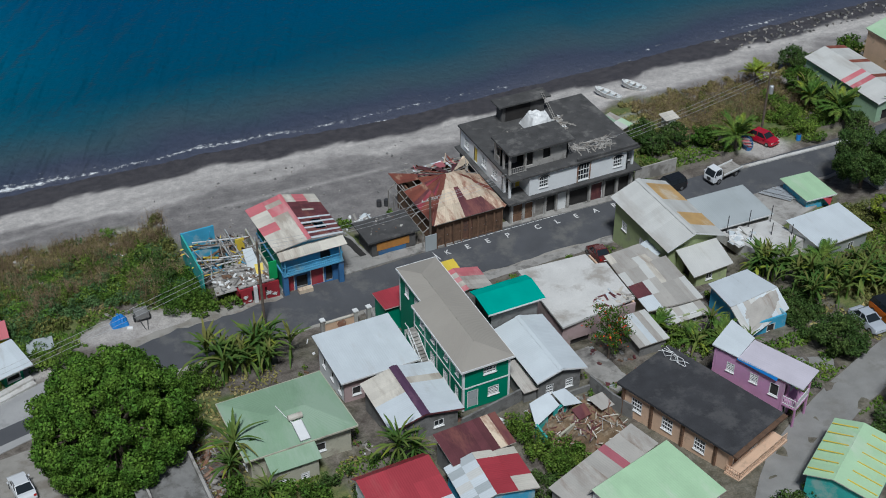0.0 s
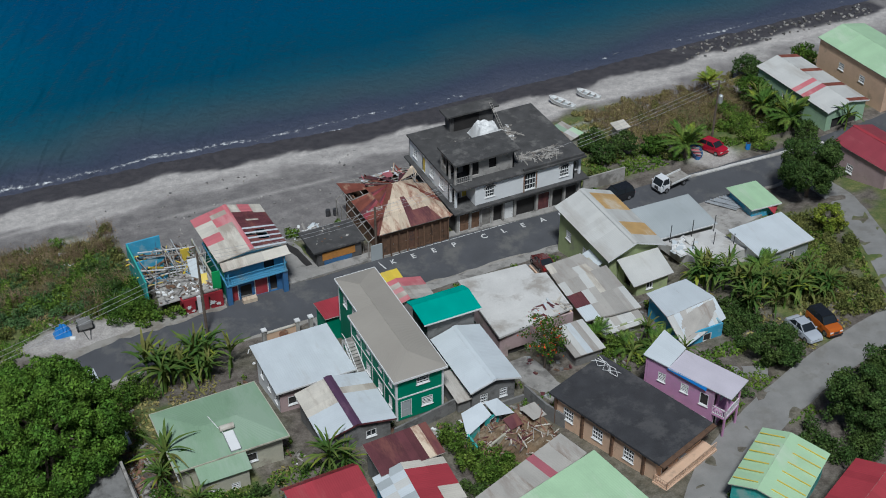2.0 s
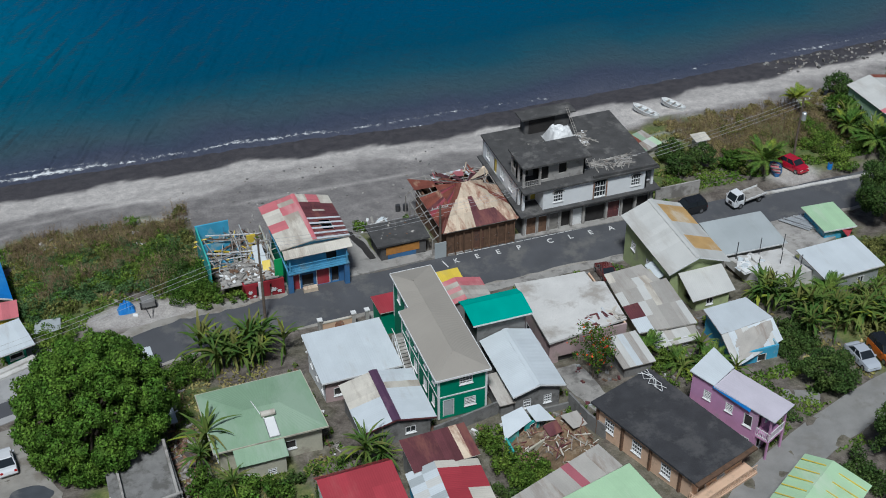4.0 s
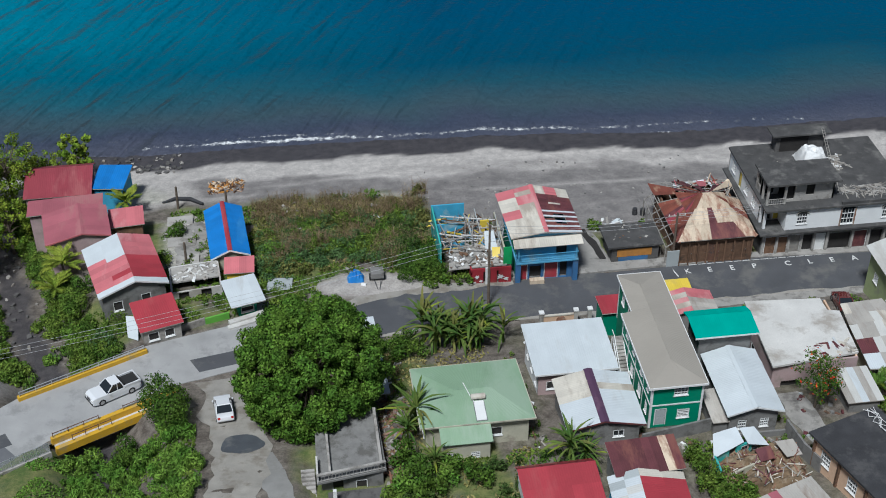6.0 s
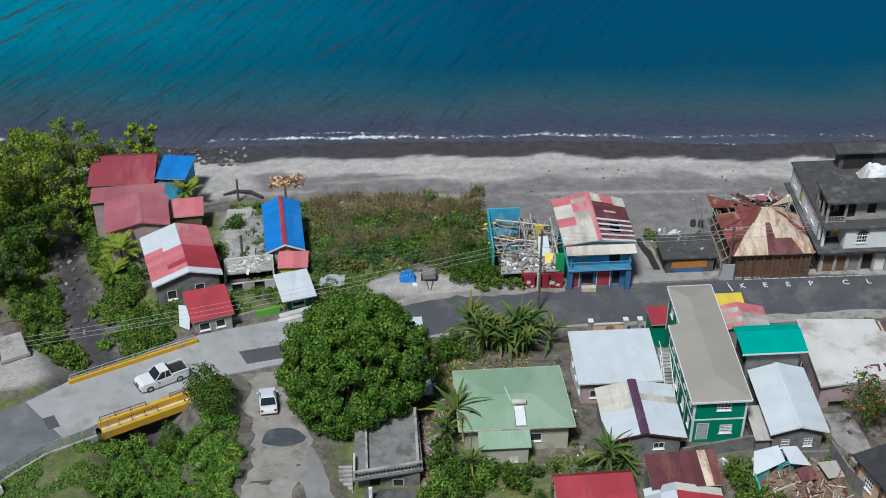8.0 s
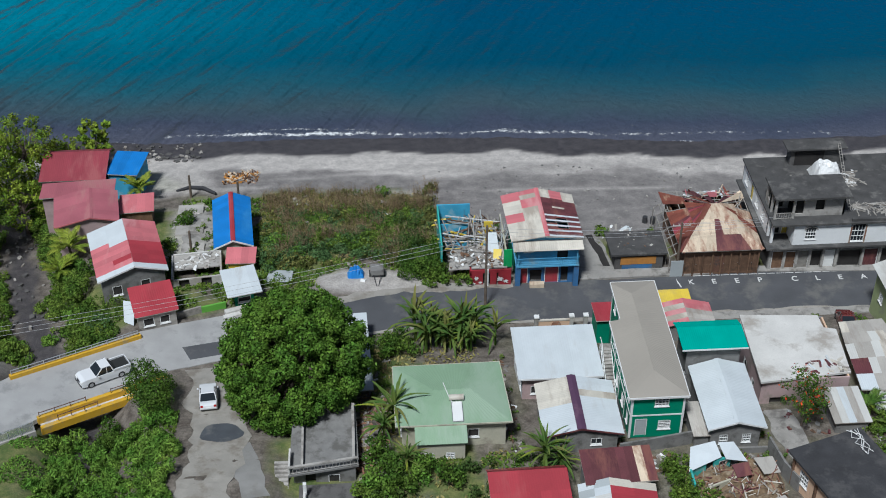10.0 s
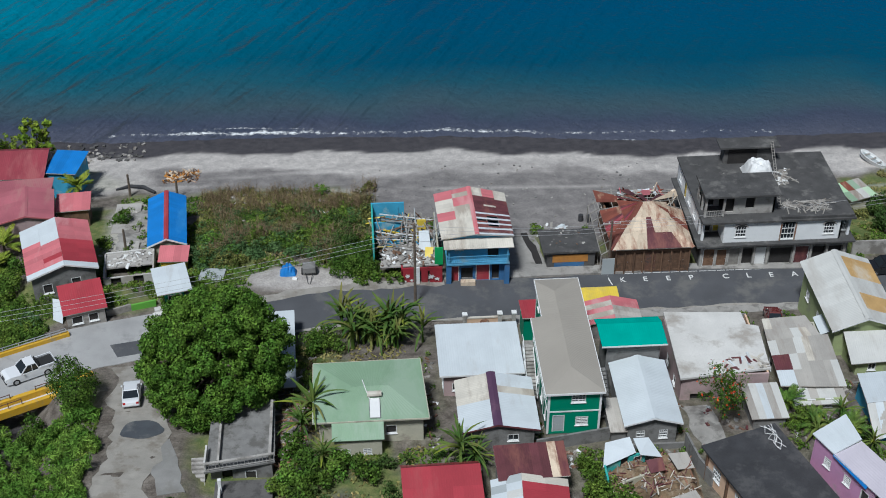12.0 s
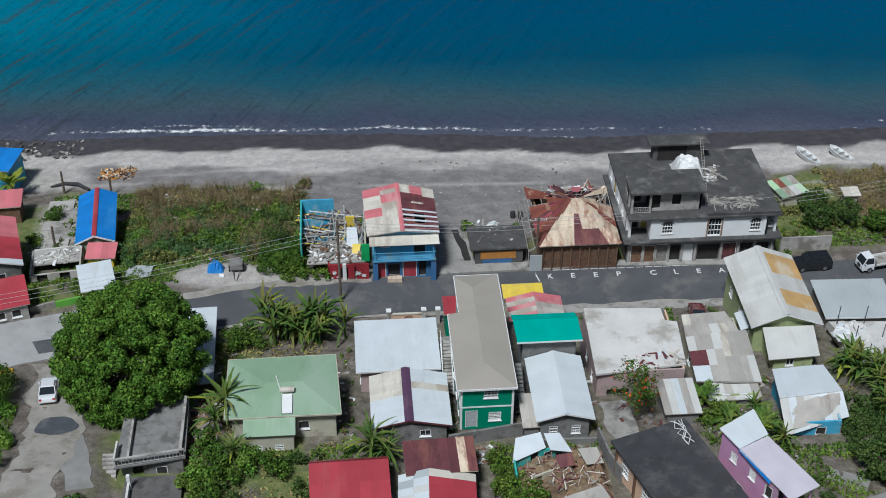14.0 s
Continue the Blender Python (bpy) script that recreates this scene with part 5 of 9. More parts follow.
# ---------------------------------------------------------------- buildings on the sea side of the road
def white_building():
    h = thing("building", "derelict white two-storey building with black slab roof", "building", (17.4, 8, -0.3))
    x0, x1, y0, y1 = 8.95, 25.9, 1.6, 14.8
    # ground floor with shop fronts
    wall(h, (x0, 1.9), (x1, 1.9), -1.6, 3.25, "block",
         [(0.5, 1.7, 1.4, 4.0, "door:timber"), (2.0, 3.1, 1.4, 3.9, "door:timber"), (3.4, 4.6, 1.4, 4.0, "door:grey_timber"), (4.9, 6.1, 1.4, 3.9, "void"), (6.4, 7.5, 1.4, 3.9, "door:white_paint"),
          (8.1, 10.6, 1.4, 3.8, "void"), (11.0, 12.5, 1.4, 3.9, "door:maroon_sheet"), (13.0, 14.4, 1.4, 3.8, "void"), (14.8, 16.3, 1.4, 3.8, "void")])
    for u in (0.2, 1.85, 3.25, 4.75, 6.25, 7.8, 10.8, 12.75, 14.6, 16.6):
        part("pilaster", boxed(x0 + u - 0.12, 1.72, -0.4, x0 + u + 0.12, 1.897, 3.25), "concrete", h)
    for u, w in ((9.35, 1.25), (11.75, 0.75), (13.7, 0.7), (15.55, 0.75)):
        bm = bmesh.new()
        pts = [(x0 + u + w * math.cos(a), 1.8, 2.42 + 0.55 * math.sin(a)) for a in (math.pi * k / 8 for k in range(9))]
        for p, q in zip(pts, pts[1:]):
            beam(bm, p, q, 0.2, 0.12)
        part("arch", bm, "concrete", h)
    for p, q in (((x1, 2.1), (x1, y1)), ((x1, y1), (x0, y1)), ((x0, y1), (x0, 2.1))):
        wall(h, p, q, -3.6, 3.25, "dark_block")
    part("balcony_slab", boxed(8.3, 0.95, 3.25, 26.3, 15.0, 3.45), "black_slab", h, "blackened balcony slab")
    # upper floor: white front with arched windows, deep corner loggia in the west
    o = [(1.3, 2.5, 0.7, 2.1, "grid"), (6.5, 8.0, 0.2, 2.35, "grid"), (11.3, 12.5, 0.7, 2.1, "grid")]
    wall(h, (11.3, y0), (24.6, y0), 3.45, 6.2, "white_wall", o)
    for u, w, z in ((1.9, 0.72, 5.5), (7.25, 0.9, 5.75), (11.9, 0.72, 5.5)):
        bm = bmesh.new()
        pts = [(11.3 + u + w * math.cos(a), 1.54, z + 0.42 * math.sin(a)) for a in (math.pi * k / 8 for k in range(9))]
        for p, q in zip(pts, pts[1:]):
            beam(bm, p, q, 0.12, 0.12)
        part("arch", bm, "concrete", h)
        bm = bmesh.new()
        bm.faces.new([bm.verts.new((11.3 + u + w * 0.9 * math.cos(a), 1.565, z + 0.38 * math.sin(a))) for a in (math.pi * k / 8 for k in range(9))])
        part("fanlight", bm, "glass", h)
    part("surround", boxed(17.65, 1.5, 3.45, 17.8, 1.597, 6.0), "red_rubble", h)
    part("surround", boxed(19.3, 1.5, 3.45, 19.45, 1.597, 6.0), "red_rubble", h)
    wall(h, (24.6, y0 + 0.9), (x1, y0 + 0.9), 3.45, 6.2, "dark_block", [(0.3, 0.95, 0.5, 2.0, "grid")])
    wall(h, (24.6, y0), (24.6, y0 + 0.9), 3.45, 6.2, "white_wall")
    wall(h, (x0, y0 + 2.2), (11.3, y0 + 2.2), 3.45, 6.2, "concrete", [(0.5, 1.4, 0.1, 2.2, "void"), (1.7, 2.3, 0.1, 2.2, "door:yellow_sheet")])
    wall(h, (11.3, y0 + 2.2), (11.3, y0 + 0.2), 3.45, 6.2, "white_wall")
    for x, y in ((9.1, 2.3), (25.7, 2.3), (9.1, 3.6)):
        part("column", boxed(x - 0.14, y - 0.14, 3.45, x + 0.14, y + 0.14, 6.2), "white_wall", h)
    wall(h, (x1, y0 + 1.1), (x1, y1), 3.45, 6.2, "concrete", [(3, 4.2, 0.8, 2.0, "dark"), (7, 8.2, 0.8, 2.0, "dark")])
    wall(h, (x1, y1), (x0, y1), 3.45, 6.2, "concrete")
    wall(h, (x0, y1 - 0.2), (x0, y0 + 2.2), 3.45, 6.2, "white_wall", [(1.0, 2.2, 0.7, 2.0, "louvre"), (3.6, 4.4, 0.1, 2.1, "door:yellow_sheet"), (5.6, 6.8, 0.7, 2.0, "louvre"), (8.2, 9.4, 0.7, 2.0, "louvre")])
    part("roof_slab", boxed(8.7, 1.25, 6.2, 26.0, 15.0, 6.42), "black_slab", h, "soot-black concrete roof slab")
    part("eave_wall", boxed(17.6, 1.45, 6.42, 25.8, 1.75, 6.75), "black_slab", h)
    # third floor over the west part
    wall(h, (11.2, 2.9), (17.0, 2.9), 6.42, 9.15, "concrete", [(0.2, 1.2, 0.3, 2.2, "void"), (2.5, 3.5, 0.7, 2.2, "void")])
    wall(h, (17.0, 2.9), (17.0, 6.3), 6.42, 9.15, "concrete")
    wall(h, (17.0, 6.3), (9.1, 6.3), 6.42, 9.15, "concrete")
    wall(h, (9.1, 6.1), (9.1, 4.6), 6.42, 9.15, "concrete", [(0.3, 1.2, 0.9, 2.2, "void")])
    wall(h, (9.1, 4.6), (11.2, 4.6), 6.42, 9.15, "concrete", [(0.5, 1.5, 0.1, 2.1, "void")])
    for x, y in ((9.15, 2.55), (9.15, 4.0), (11.2, 2.6)):
        part("column", boxed(x - 0.12, y - 0.12, 6.42, x + 0.12, y + 0.12, 9.15), "concrete", h)
    railing(h, (9.1, 2.45, 6.42), (11.2, 2.45, 6.42), 0.8, "concrete", 0.25)
    part("upper_slab", boxed(8.8, 2.0, 9.15, 17.35, 6.6, 9.38), "black_slab", h)
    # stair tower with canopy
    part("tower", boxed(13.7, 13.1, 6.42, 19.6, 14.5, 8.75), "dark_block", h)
    # no real hole: near-black sheet on the solid tower paints its shaded inside
    part("tower_opening", boxed(14.2, 13.05, 6.42, 17.6, 13.098, 8.5), "void", h)
    part("canopy", boxed(13.0, 12.5, 8.75, 20.1, 14.7, 8.95), "black_slab", h)
    # what lies on the roof
    t = thing("tarpaulin", "crumpled white tarpaulin over a heap on the roof", "tarpaulin", (17.2, 10.3, 6.42))
    bm, n = bmesh.new(), 16
    g = [[bm.verts.new((15.5 + 3.3 * i / n, 8.6 + 3.6 * j / n, 6.45 + (1.75 * min(1.0, 2.2 * math.sin(math.pi * i / n) * math.sin(math.pi * j / n)) + 0.2) * (0.9 + 0.35 * noise.noise(Vector((i * 0.3, j * 0.3, 4)))) * (0 if i in (0, n) or j in (0, n) else 1))) for j in range(n + 1)] for i in range(n + 1)]
    for i in range(n):
        for j in range(n):
            bm.faces.new((g[i][j], g[i + 1][j], g[i + 1][j + 1], g[i][j + 1]))
    part("sheet", bm, "white_paint", t)
    scatter("timber_heap", "heap of broken timber and boards on the slab roof", 12.2, 7.4, 16.0, 10.6, 6.42, 55, ((0.6, 2.2), (0.08, 0.25), (0.05, 0.2)), ("timber", "grey_timber", "orange_timber", "rubble"), "timber", seed=2)
    scatter("rubble", "heap of broken blocks and sticks on the slab roof", 18.6, 2.6, 23.8, 5.0, 6.42, 70, ((0.5, 2.4), (0.06, 0.2), (0.05, 0.14)), ("rubble", "concrete", "grey_timber", "grey_timber"), seed=3)
    scatter("rubble", "scattered white sticks and scraps on the slab roof", 18.6, 8.4, 21.2, 11.4, 6.42, 40, ((0.4, 1.6), (0.06, 0.3), (0.05, 0.2)), ("white_paint", "grey_timber", "rubble"), seed=5)
    m = thing("ladder", "long pale lattice ladder lying across the roof", "ladder", (18.8, 8, 6.9))
    bm = bmesh.new()
    p0, p1 = Vector((19.2, 13.2, 9.2)), Vector((17.9, 3.6, 6.55))
    s = (p1 - p0).cross(Vector((0, 0, 1))).normalized() * 0.14
    for e in (s, -s):
        beam(bm, p0 + e, p1 + e, 0.045, 0.045)
    for k in range(24):
        beam(bm, lerp(p0, p1, k / 23) + s, lerp(p0, p1, k / 23) - s, 0.035, 0.035)
    part("frame", bm, "grey_timber", m)
    # low wall and yard to the east
    w = thing("garden_wall", "stained concrete yard wall beside the derelict building", "wall", (29, 3, 0))
    part("wall", boxed(27.2, 3.4, -1.2, 33.2, 3.6, 1.5), "concrete", w)


def rust_house():
    h = thing("house", "timber house with rusted, half-collapsed hipped metal roof", "house", (3.3, 6.8, -0.4))
    zb = -2.2
    S = [(0.15, 1.5, 2.4, 4.9, "door:timber"), (1.8, 3.1, 2.4, 4.9, "door:timber"), (3.4, 4.6, 2.4, 4.9, "door:rust_iron"), (4.9, 6.2, 2.4, 4.9, "door:timber"), (6.5, 7.8, 2.4, 4.9, "door:timber")]
    four_walls(h, -0.7, 1.4, 7.6, 12.2, zb, 3.3, "timber", S=S, frame="timber")
    for k in range(9):
        part("post", boxed(-0.75 + k * 1.04, 1.22, -0.3, -0.6 + k * 1.04, 1.395, 3.3), "timber", h)
    part("beam", boxed(-0.8, 1.15, 3.0, 7.8, 1.3, 3.25), "timber", h)
    a, b, c, d, ap, aq = (-1.2, 0.9, 3.5), (7.9, 0.9, 3.5), (8.2, 12.4, 3.5), (-1.5, 12.9, 3.5), (2.9, 6.9, 5.75), (4.0, 6.9, 5.75)
    def south(i, j, n, r):
        f = (i + 0.5) / n
        if f < 0.06:
            return "rust_sheet"
        if j == 0:
            return "maroon_sheet" if 0.40 < f < 0.9 else "tan_sheet"
        if j == 1:
            return "maroon_sheet" if 0.44 < f < 0.62 else "tan_sheet"
        return "maroon_sheet" if 0.52 < f < 0.62 else "tan_sheet"
    roof_plane(h, a, b, aq, ap, south, 0.75, 3, jitter=0.03)
    roof_plane(h, d, a, ap, ap, lambda i, j, n, r: ("rust_sheet", "maroon_sheet", "rust_sheet", "crimson_sheet", "rust_sheet")[(i * 2 + j) % 5], 0.42, 2, jitter=0.05, gaps=((3, 0), (4, 0), (1, 1)))
    roof_plane(h, b, c, aq, aq, lambda i, j, n, r: ("tan_sheet", "tan_sheet", "rust_sheet")[(i + 2 * j) % 3], 0.75, 2, jitter=0.05, gaps=((5, 0), (6, 0), (8, 0), (9, 0), (6, 1)))
    roof_plane(h, c, d, ap, aq, lambda i, j, n, r: ("rust_sheet", "maroon_sheet", "pink_sheet")[(i + j) % 3], 0.75, 2, jitter=0.09, gaps=tuple((i, j) for i in range(13) for j in range(2) if (i * 7 + j * 3) % 5 < 3))
    for p, q, k in ((a, ap, "rust_sheet"), (b, aq, "tan_sheet")):
        ridge_cap(h, Vector(p), Vector(q), k, 0.3)
    scatter("rubble", "", 0.5, 9.5, 7.5, 12.5, 3.7, 45, ((0.8, 2.4), (0.1, 0.5), (0.03, 0.1)), ("white_sheet", "rust_sheet", "pink_sheet", "grey_timber", "tan_sheet"), parent=thing("timber_heap", "broken rafters and loose sheets on the collapsed roof", "debris", (4, 11, 3.6)), seed=8, flat=1.0)
    f = thing("frame", "bare pale timber lean-to frame beside the rusted house", "frame", (-1.9, 6, 0.2))
    for y in (1.6, 3.2, 4.8, 6.4, 8.0, 9.6, 11.2):
        part("rafter", beam(bmesh.new(), (-2.3, y, 2.45), (-1.0, y, 3.3), 0.07, 0.1), "grey_timber", f)
        part("post", beam(bmesh.new(), (-2.3, y, -1.5), (-2.3, y, 2.45), 0.09, 0.09), "grey_timber", f)
    for x, z in ((-2.3, 2.45), (-1.65, 2.88), (-1.0, 3.3)):
        part("purlin", beam(bmesh.new(), (x, 1.5, z), (x, 11.3, z), 0.07, 0.09), "grey_timber", f)
    part("gate", boxed(-2.2, 1.1, -0.4, -0.8, 1.2, 2.2), "grey_sheet", f, "blue-grey sheet metal gate")


def dark_garage():
    h = thing("garage", "low dark block garage with orange shutter and black roof", "garage", (-5.6, 4.3, 0.2))
    four_walls(h, -8.2, 2.5, -2.8, 6.3, -1.0, 2.38, dict(S="dark_block", E="dark_block", N="dark_block", W="dark_block"), S=())
    part("shutter", boxed(-7.6, 2.44, 1.0, -3.6, 2.497, 2.0), "orange_timber", h, "orange board shutter")
    part("dado", boxed(-7.4, 2.44, -0.6, -4.0, 2.497, 0.95), "navy_wall", h)
    flat_roof(h, [(-8.75, 2.15), (-2.4, 2.2), (-2.35, 6.55), (-8.85, 6.7)], 2.6, 0.22, "black_slab")
    scatter("rubble", "", -8.4, 2.2, -2.8, 6.3, 2.6, 14, ((0.1, 0.4), (0.1, 0.3), (0.04, 0.1)), ("rubble", "timber", "block"), parent=thing("rubble", "scraps and stones on the garage roof", "debris", (-5.6, 4.3, 2.6)), seed=12)


def painted_house():
    h = thing("house", "blue two-storey house with balcony and patched red-cream roof", "house", (-16.3, 4.2, 0.6))
    zb = -0.8
    four_walls(h, -19.6, 0.1, -13.0, 8.1, 3.75, 6.6, dict(S="blue_wall", E="blue_wall", N="blue_wall", W="green_wall"), gs=0.75,
               S=[(0.8, 1.7, 1.3, 2.1, "dark"), (4.4, 5.6, 0.1, 2.2, "void")])
    four_walls(h, -19.6, 0.1, -13.0, 8.1, zb, 3.55, dict(S="navy_wall", E="navy_wall", N="navy_wall", W="green_wall"),
               S=[(0.4, 1.2, 1.6, 3.6, "door:red_sheet"), (1.5, 2.8, 1.6, 3.4, "void"), (3.2, 4.6, 1.6, 3.7, "door:red_sheet"), (4.9, 5.7, 1.6, 3.7, "void")])
    part("floor_slab", boxed(-19.75, -0.75, 3.55, -12.85, 8.1, 3.75), "blue_wall", h)
    railing(h, (-19.7, -0.68, 3.75), (-12.9, -0.68, 3.75), 0.95, "blue_wall", 0.22)
    railing(h, (-12.9, -0.68, 3.75), (-12.9, 0.1, 3.75), 0.95, "blue_wall", 0.22)
    railing(h, (-19.7, -0.68, 3.75), (-19.7, 0.1, 3.75), 0.95, "blue_wall", 0.22)
    for x in (-19.5, -13.1):
        part("post", boxed(x - 0.07, -0.72, 3.75, x + 0.07, -0.58, 6.0), "blue_wall", h)
        part("pillar", boxed(x - 0.28, -0.6, zb, x + 0.28, -0.1, 3.55), "navy_wall", h)
    roof_plane(h, (-20.1, -1.1, 6.0), (-12.5, -1.1, 6.0), (-12.6, 0.3, 6.62), (-20.1, 0.3, 6.62), "cream_sheet", 0.9, under="cream_sheet")
    def left(i, j, n, r):
        f = i / n
        return "cream_sheet" if f > 0.62 else ("pink_sheet", "cream_sheet", "pink_sheet", "cream_sheet", "cream_sheet")[(i * 2 + j) % 5] if f > 0.08 else "pink_sheet"
    def right(i, j, n, r):
        f = 1 - i / n
        if f < 0.18:
            return ("cream_sheet", "pink_sheet")[j % 2]
        if f > 0.55 and i % 3 == 0:
            return "white_sheet"
        return "cream_sheet" if (i + j * 5) % 11 == 0 and f < 0.55 else "maroon_sheet"
    roof_plane(h, (-20.6, 8.6, 6.7), (-20.3, -0.15, 6.7), (-16.45, -0.4, 7.45), (-16.7, 8.2, 7.9), left, 0.8, 2, under="cream_sheet")
    roof_plane(h, (-12.45, -0.05, 6.75), (-12.6, 8.2, 6.75), (-16.7, 8.2, 7.9), (-16.45, -0.4, 7.45), right, 0.3, 3, under="cream_sheet", gaps=((5, 1), (7, 1), (8, 1), (8, 2), (10, 1)))
    ridge_cap(h, (-16.45, -0.4, 7.45), (-16.7, 8.2, 7.9), "pink_sheet", 0.25)
    part("stall", boxed(-18.2, -0.95, 0.4, -16.6, -0.35, 1.35), "tan_sheet", h, "small painted counter")


def paint_ruin():
    h = thing("ruin", "roofless gutted house with teal and blue walls full of debris", "ruin", (-24, 5, 0.6))
    zb = -1.5
    wall(h, (-27.7, 10.2), (-27.7, 2.6), zb, 4.6, "teal_wall")
    wall(h, (-23.9, 10.3), (-27.7, 10.3), zb, 4.7, "sky_wall")
    wall(h, (-27.5, 7.4), (-24.2, 7.4), zb, 3.9, "sky_wall", [(1.2, 2.2, 3.2, 4.4, "dark")], frame="sky_wall")
    wall(h, (-20.4, 2.0), (-20.4, 9.5), zb, 3.6, "cream_wall")
    wall(h, (-22.6, 6.6), (-21.6, 6.6), zb, 4.6, "yellow_sheet")
    wall(h, (-24.7, -0.3), (-20.2, -0.3), zb, 3.1, "red_wall", [(1.4, 2.2, 2.2, 4.2, "void"), (2.9, 3.1, 2.3, 4.2, "open")])
    wall(h, (-24.7, 2.6), (-24.7, -0.3), zb, 3.0, "red_wall")
    part("panel", boxed(-21.0, 0.3, 3.0, -20.1, 0.42, 5.3), "vivid_green", h, "bright green boarding")
    part("pillar", boxed(-23.1, -0.55, 0.6, -22.7, -0.31, 3.3), "white_paint", h)
    # joists and fallen slab
    rnd = random.Random(17)
    for k in range(20):
        x = rnd.uniform(-27.4, -20.6)
        part("joist", beam(bmesh.new(), (x, rnd.uniform(2.8, 5.0), rnd.uniform(2.6, 4.2)), (x + rnd.gauss(0.2, 1.1), rnd.uniform(6.5, 10.1), rnd.uniform(3.2, 4.5)), 0.09, 0.12), ("grey_timber", "grey_sheet", "grey_timber")[k % 3], h)
    for k in range(14):
        y = rnd.uniform(3.0, 10.0)
        part("joist", beam(bmesh.new(), (rnd.uniform(-27.6, -25.0), y, rnd.uniform(3.0, 4.4)), (rnd.uniform(-23.0, -20.4), y + rnd.gauss(0, 0.9), rnd.uniform(2.6, 4.2)), 0.08, 0.11), ("grey_timber", "white_paint", "grey_timber", "timber")[k % 4], h)
    # white paint splashes on the red wall
    rnd = random.Random(9)
    for x, z, r in ((-24.0, 2.1, 0.34), (-23.6, 1.5, 0.22), (-21.4, 1.9, 0.46), (-20.8, 1.6, 0.3), (-24.3, 1.4, 0.2)):
        ring = [(x + r * k * math.cos(a), z + 0.9 * r * k * math.sin(a)) for a, k in ((2 * math.pi * i / 18, rnd.uniform(0.45, 1.1)) for i in range(18))]
        bm = prism(bmesh.new(), ring, 0.0, 0.008)
        for v in bm.verts:
            v.co = Vector((v.co.x, -0.402 - v.co.z, v.co.y))
        part("painted_mark", bm, "white_paint", h, "white paint splash")
    part("fallen_slab", slab_quad(bmesh.new(), (-27.0, 0.4, 2.9), (-20.6, 0.2, 3.1), (-20.8, 4.4, 3.4), (-26.4, 4.6, 2.6), 0.15), "concrete", h)
    part("leaning_panel", slab_quad(bmesh.new(), (-22.6, 2.6, 3.2), (-21.2, 2.9, 3.3), (-21.4, 4.6, 4.6), (-22.5, 4.5, 4.7), 0.05), "white_sheet", h, "loose white board")
    part("leaning_panel", slab_quad(bmesh.new(), (-22.0, 1.6, 3.2), (-21.2, 1.4, 3.2), (-21.0, 2.4, 3.9), (-21.9, 2.6, 3.8), 0.05), "yellow_sheet", h, "loose yellow board")
    scatter("timber_heap", "tangle of broken beams and bent bars inside the ruin", -27.2, 3.6, -20.6, 10.0, lambda x, y: 3.0, 110, ((0.8, 3.0), (0.06, 0.16), (0.05, 0.2)), ("grey_timber", "timber", "grey_timber", "dark_iron", "timber", "blue_wall", "yellow_sheet"), "timber", seed=21, flat=2.2)
    scatter("rubble", "heap of white plaster and block rubble on the fallen slab", -26.8, 0.4, -20.9, 4.4, 3.15, 170, ((0.15, 1.1), (0.08, 0.4), (0.03, 0.14)), ("white_paint", "rubble", "concrete", "rubble", "grey_timber", "block", "timber"), seed=22, flat=0.9)


white_building()
rust_house()
dark_garage()
painted_house()
paint_ruin()


# ---------------------------------------------------------------- west end: houses by the stream
def turned(cx, cy, deg):
    m = pose(cx, cy, 0, 0, 0, deg)
    def w(x, y):
        v = m @ Vector((x, y, 0))
        return (v.x, v.y)
    return w


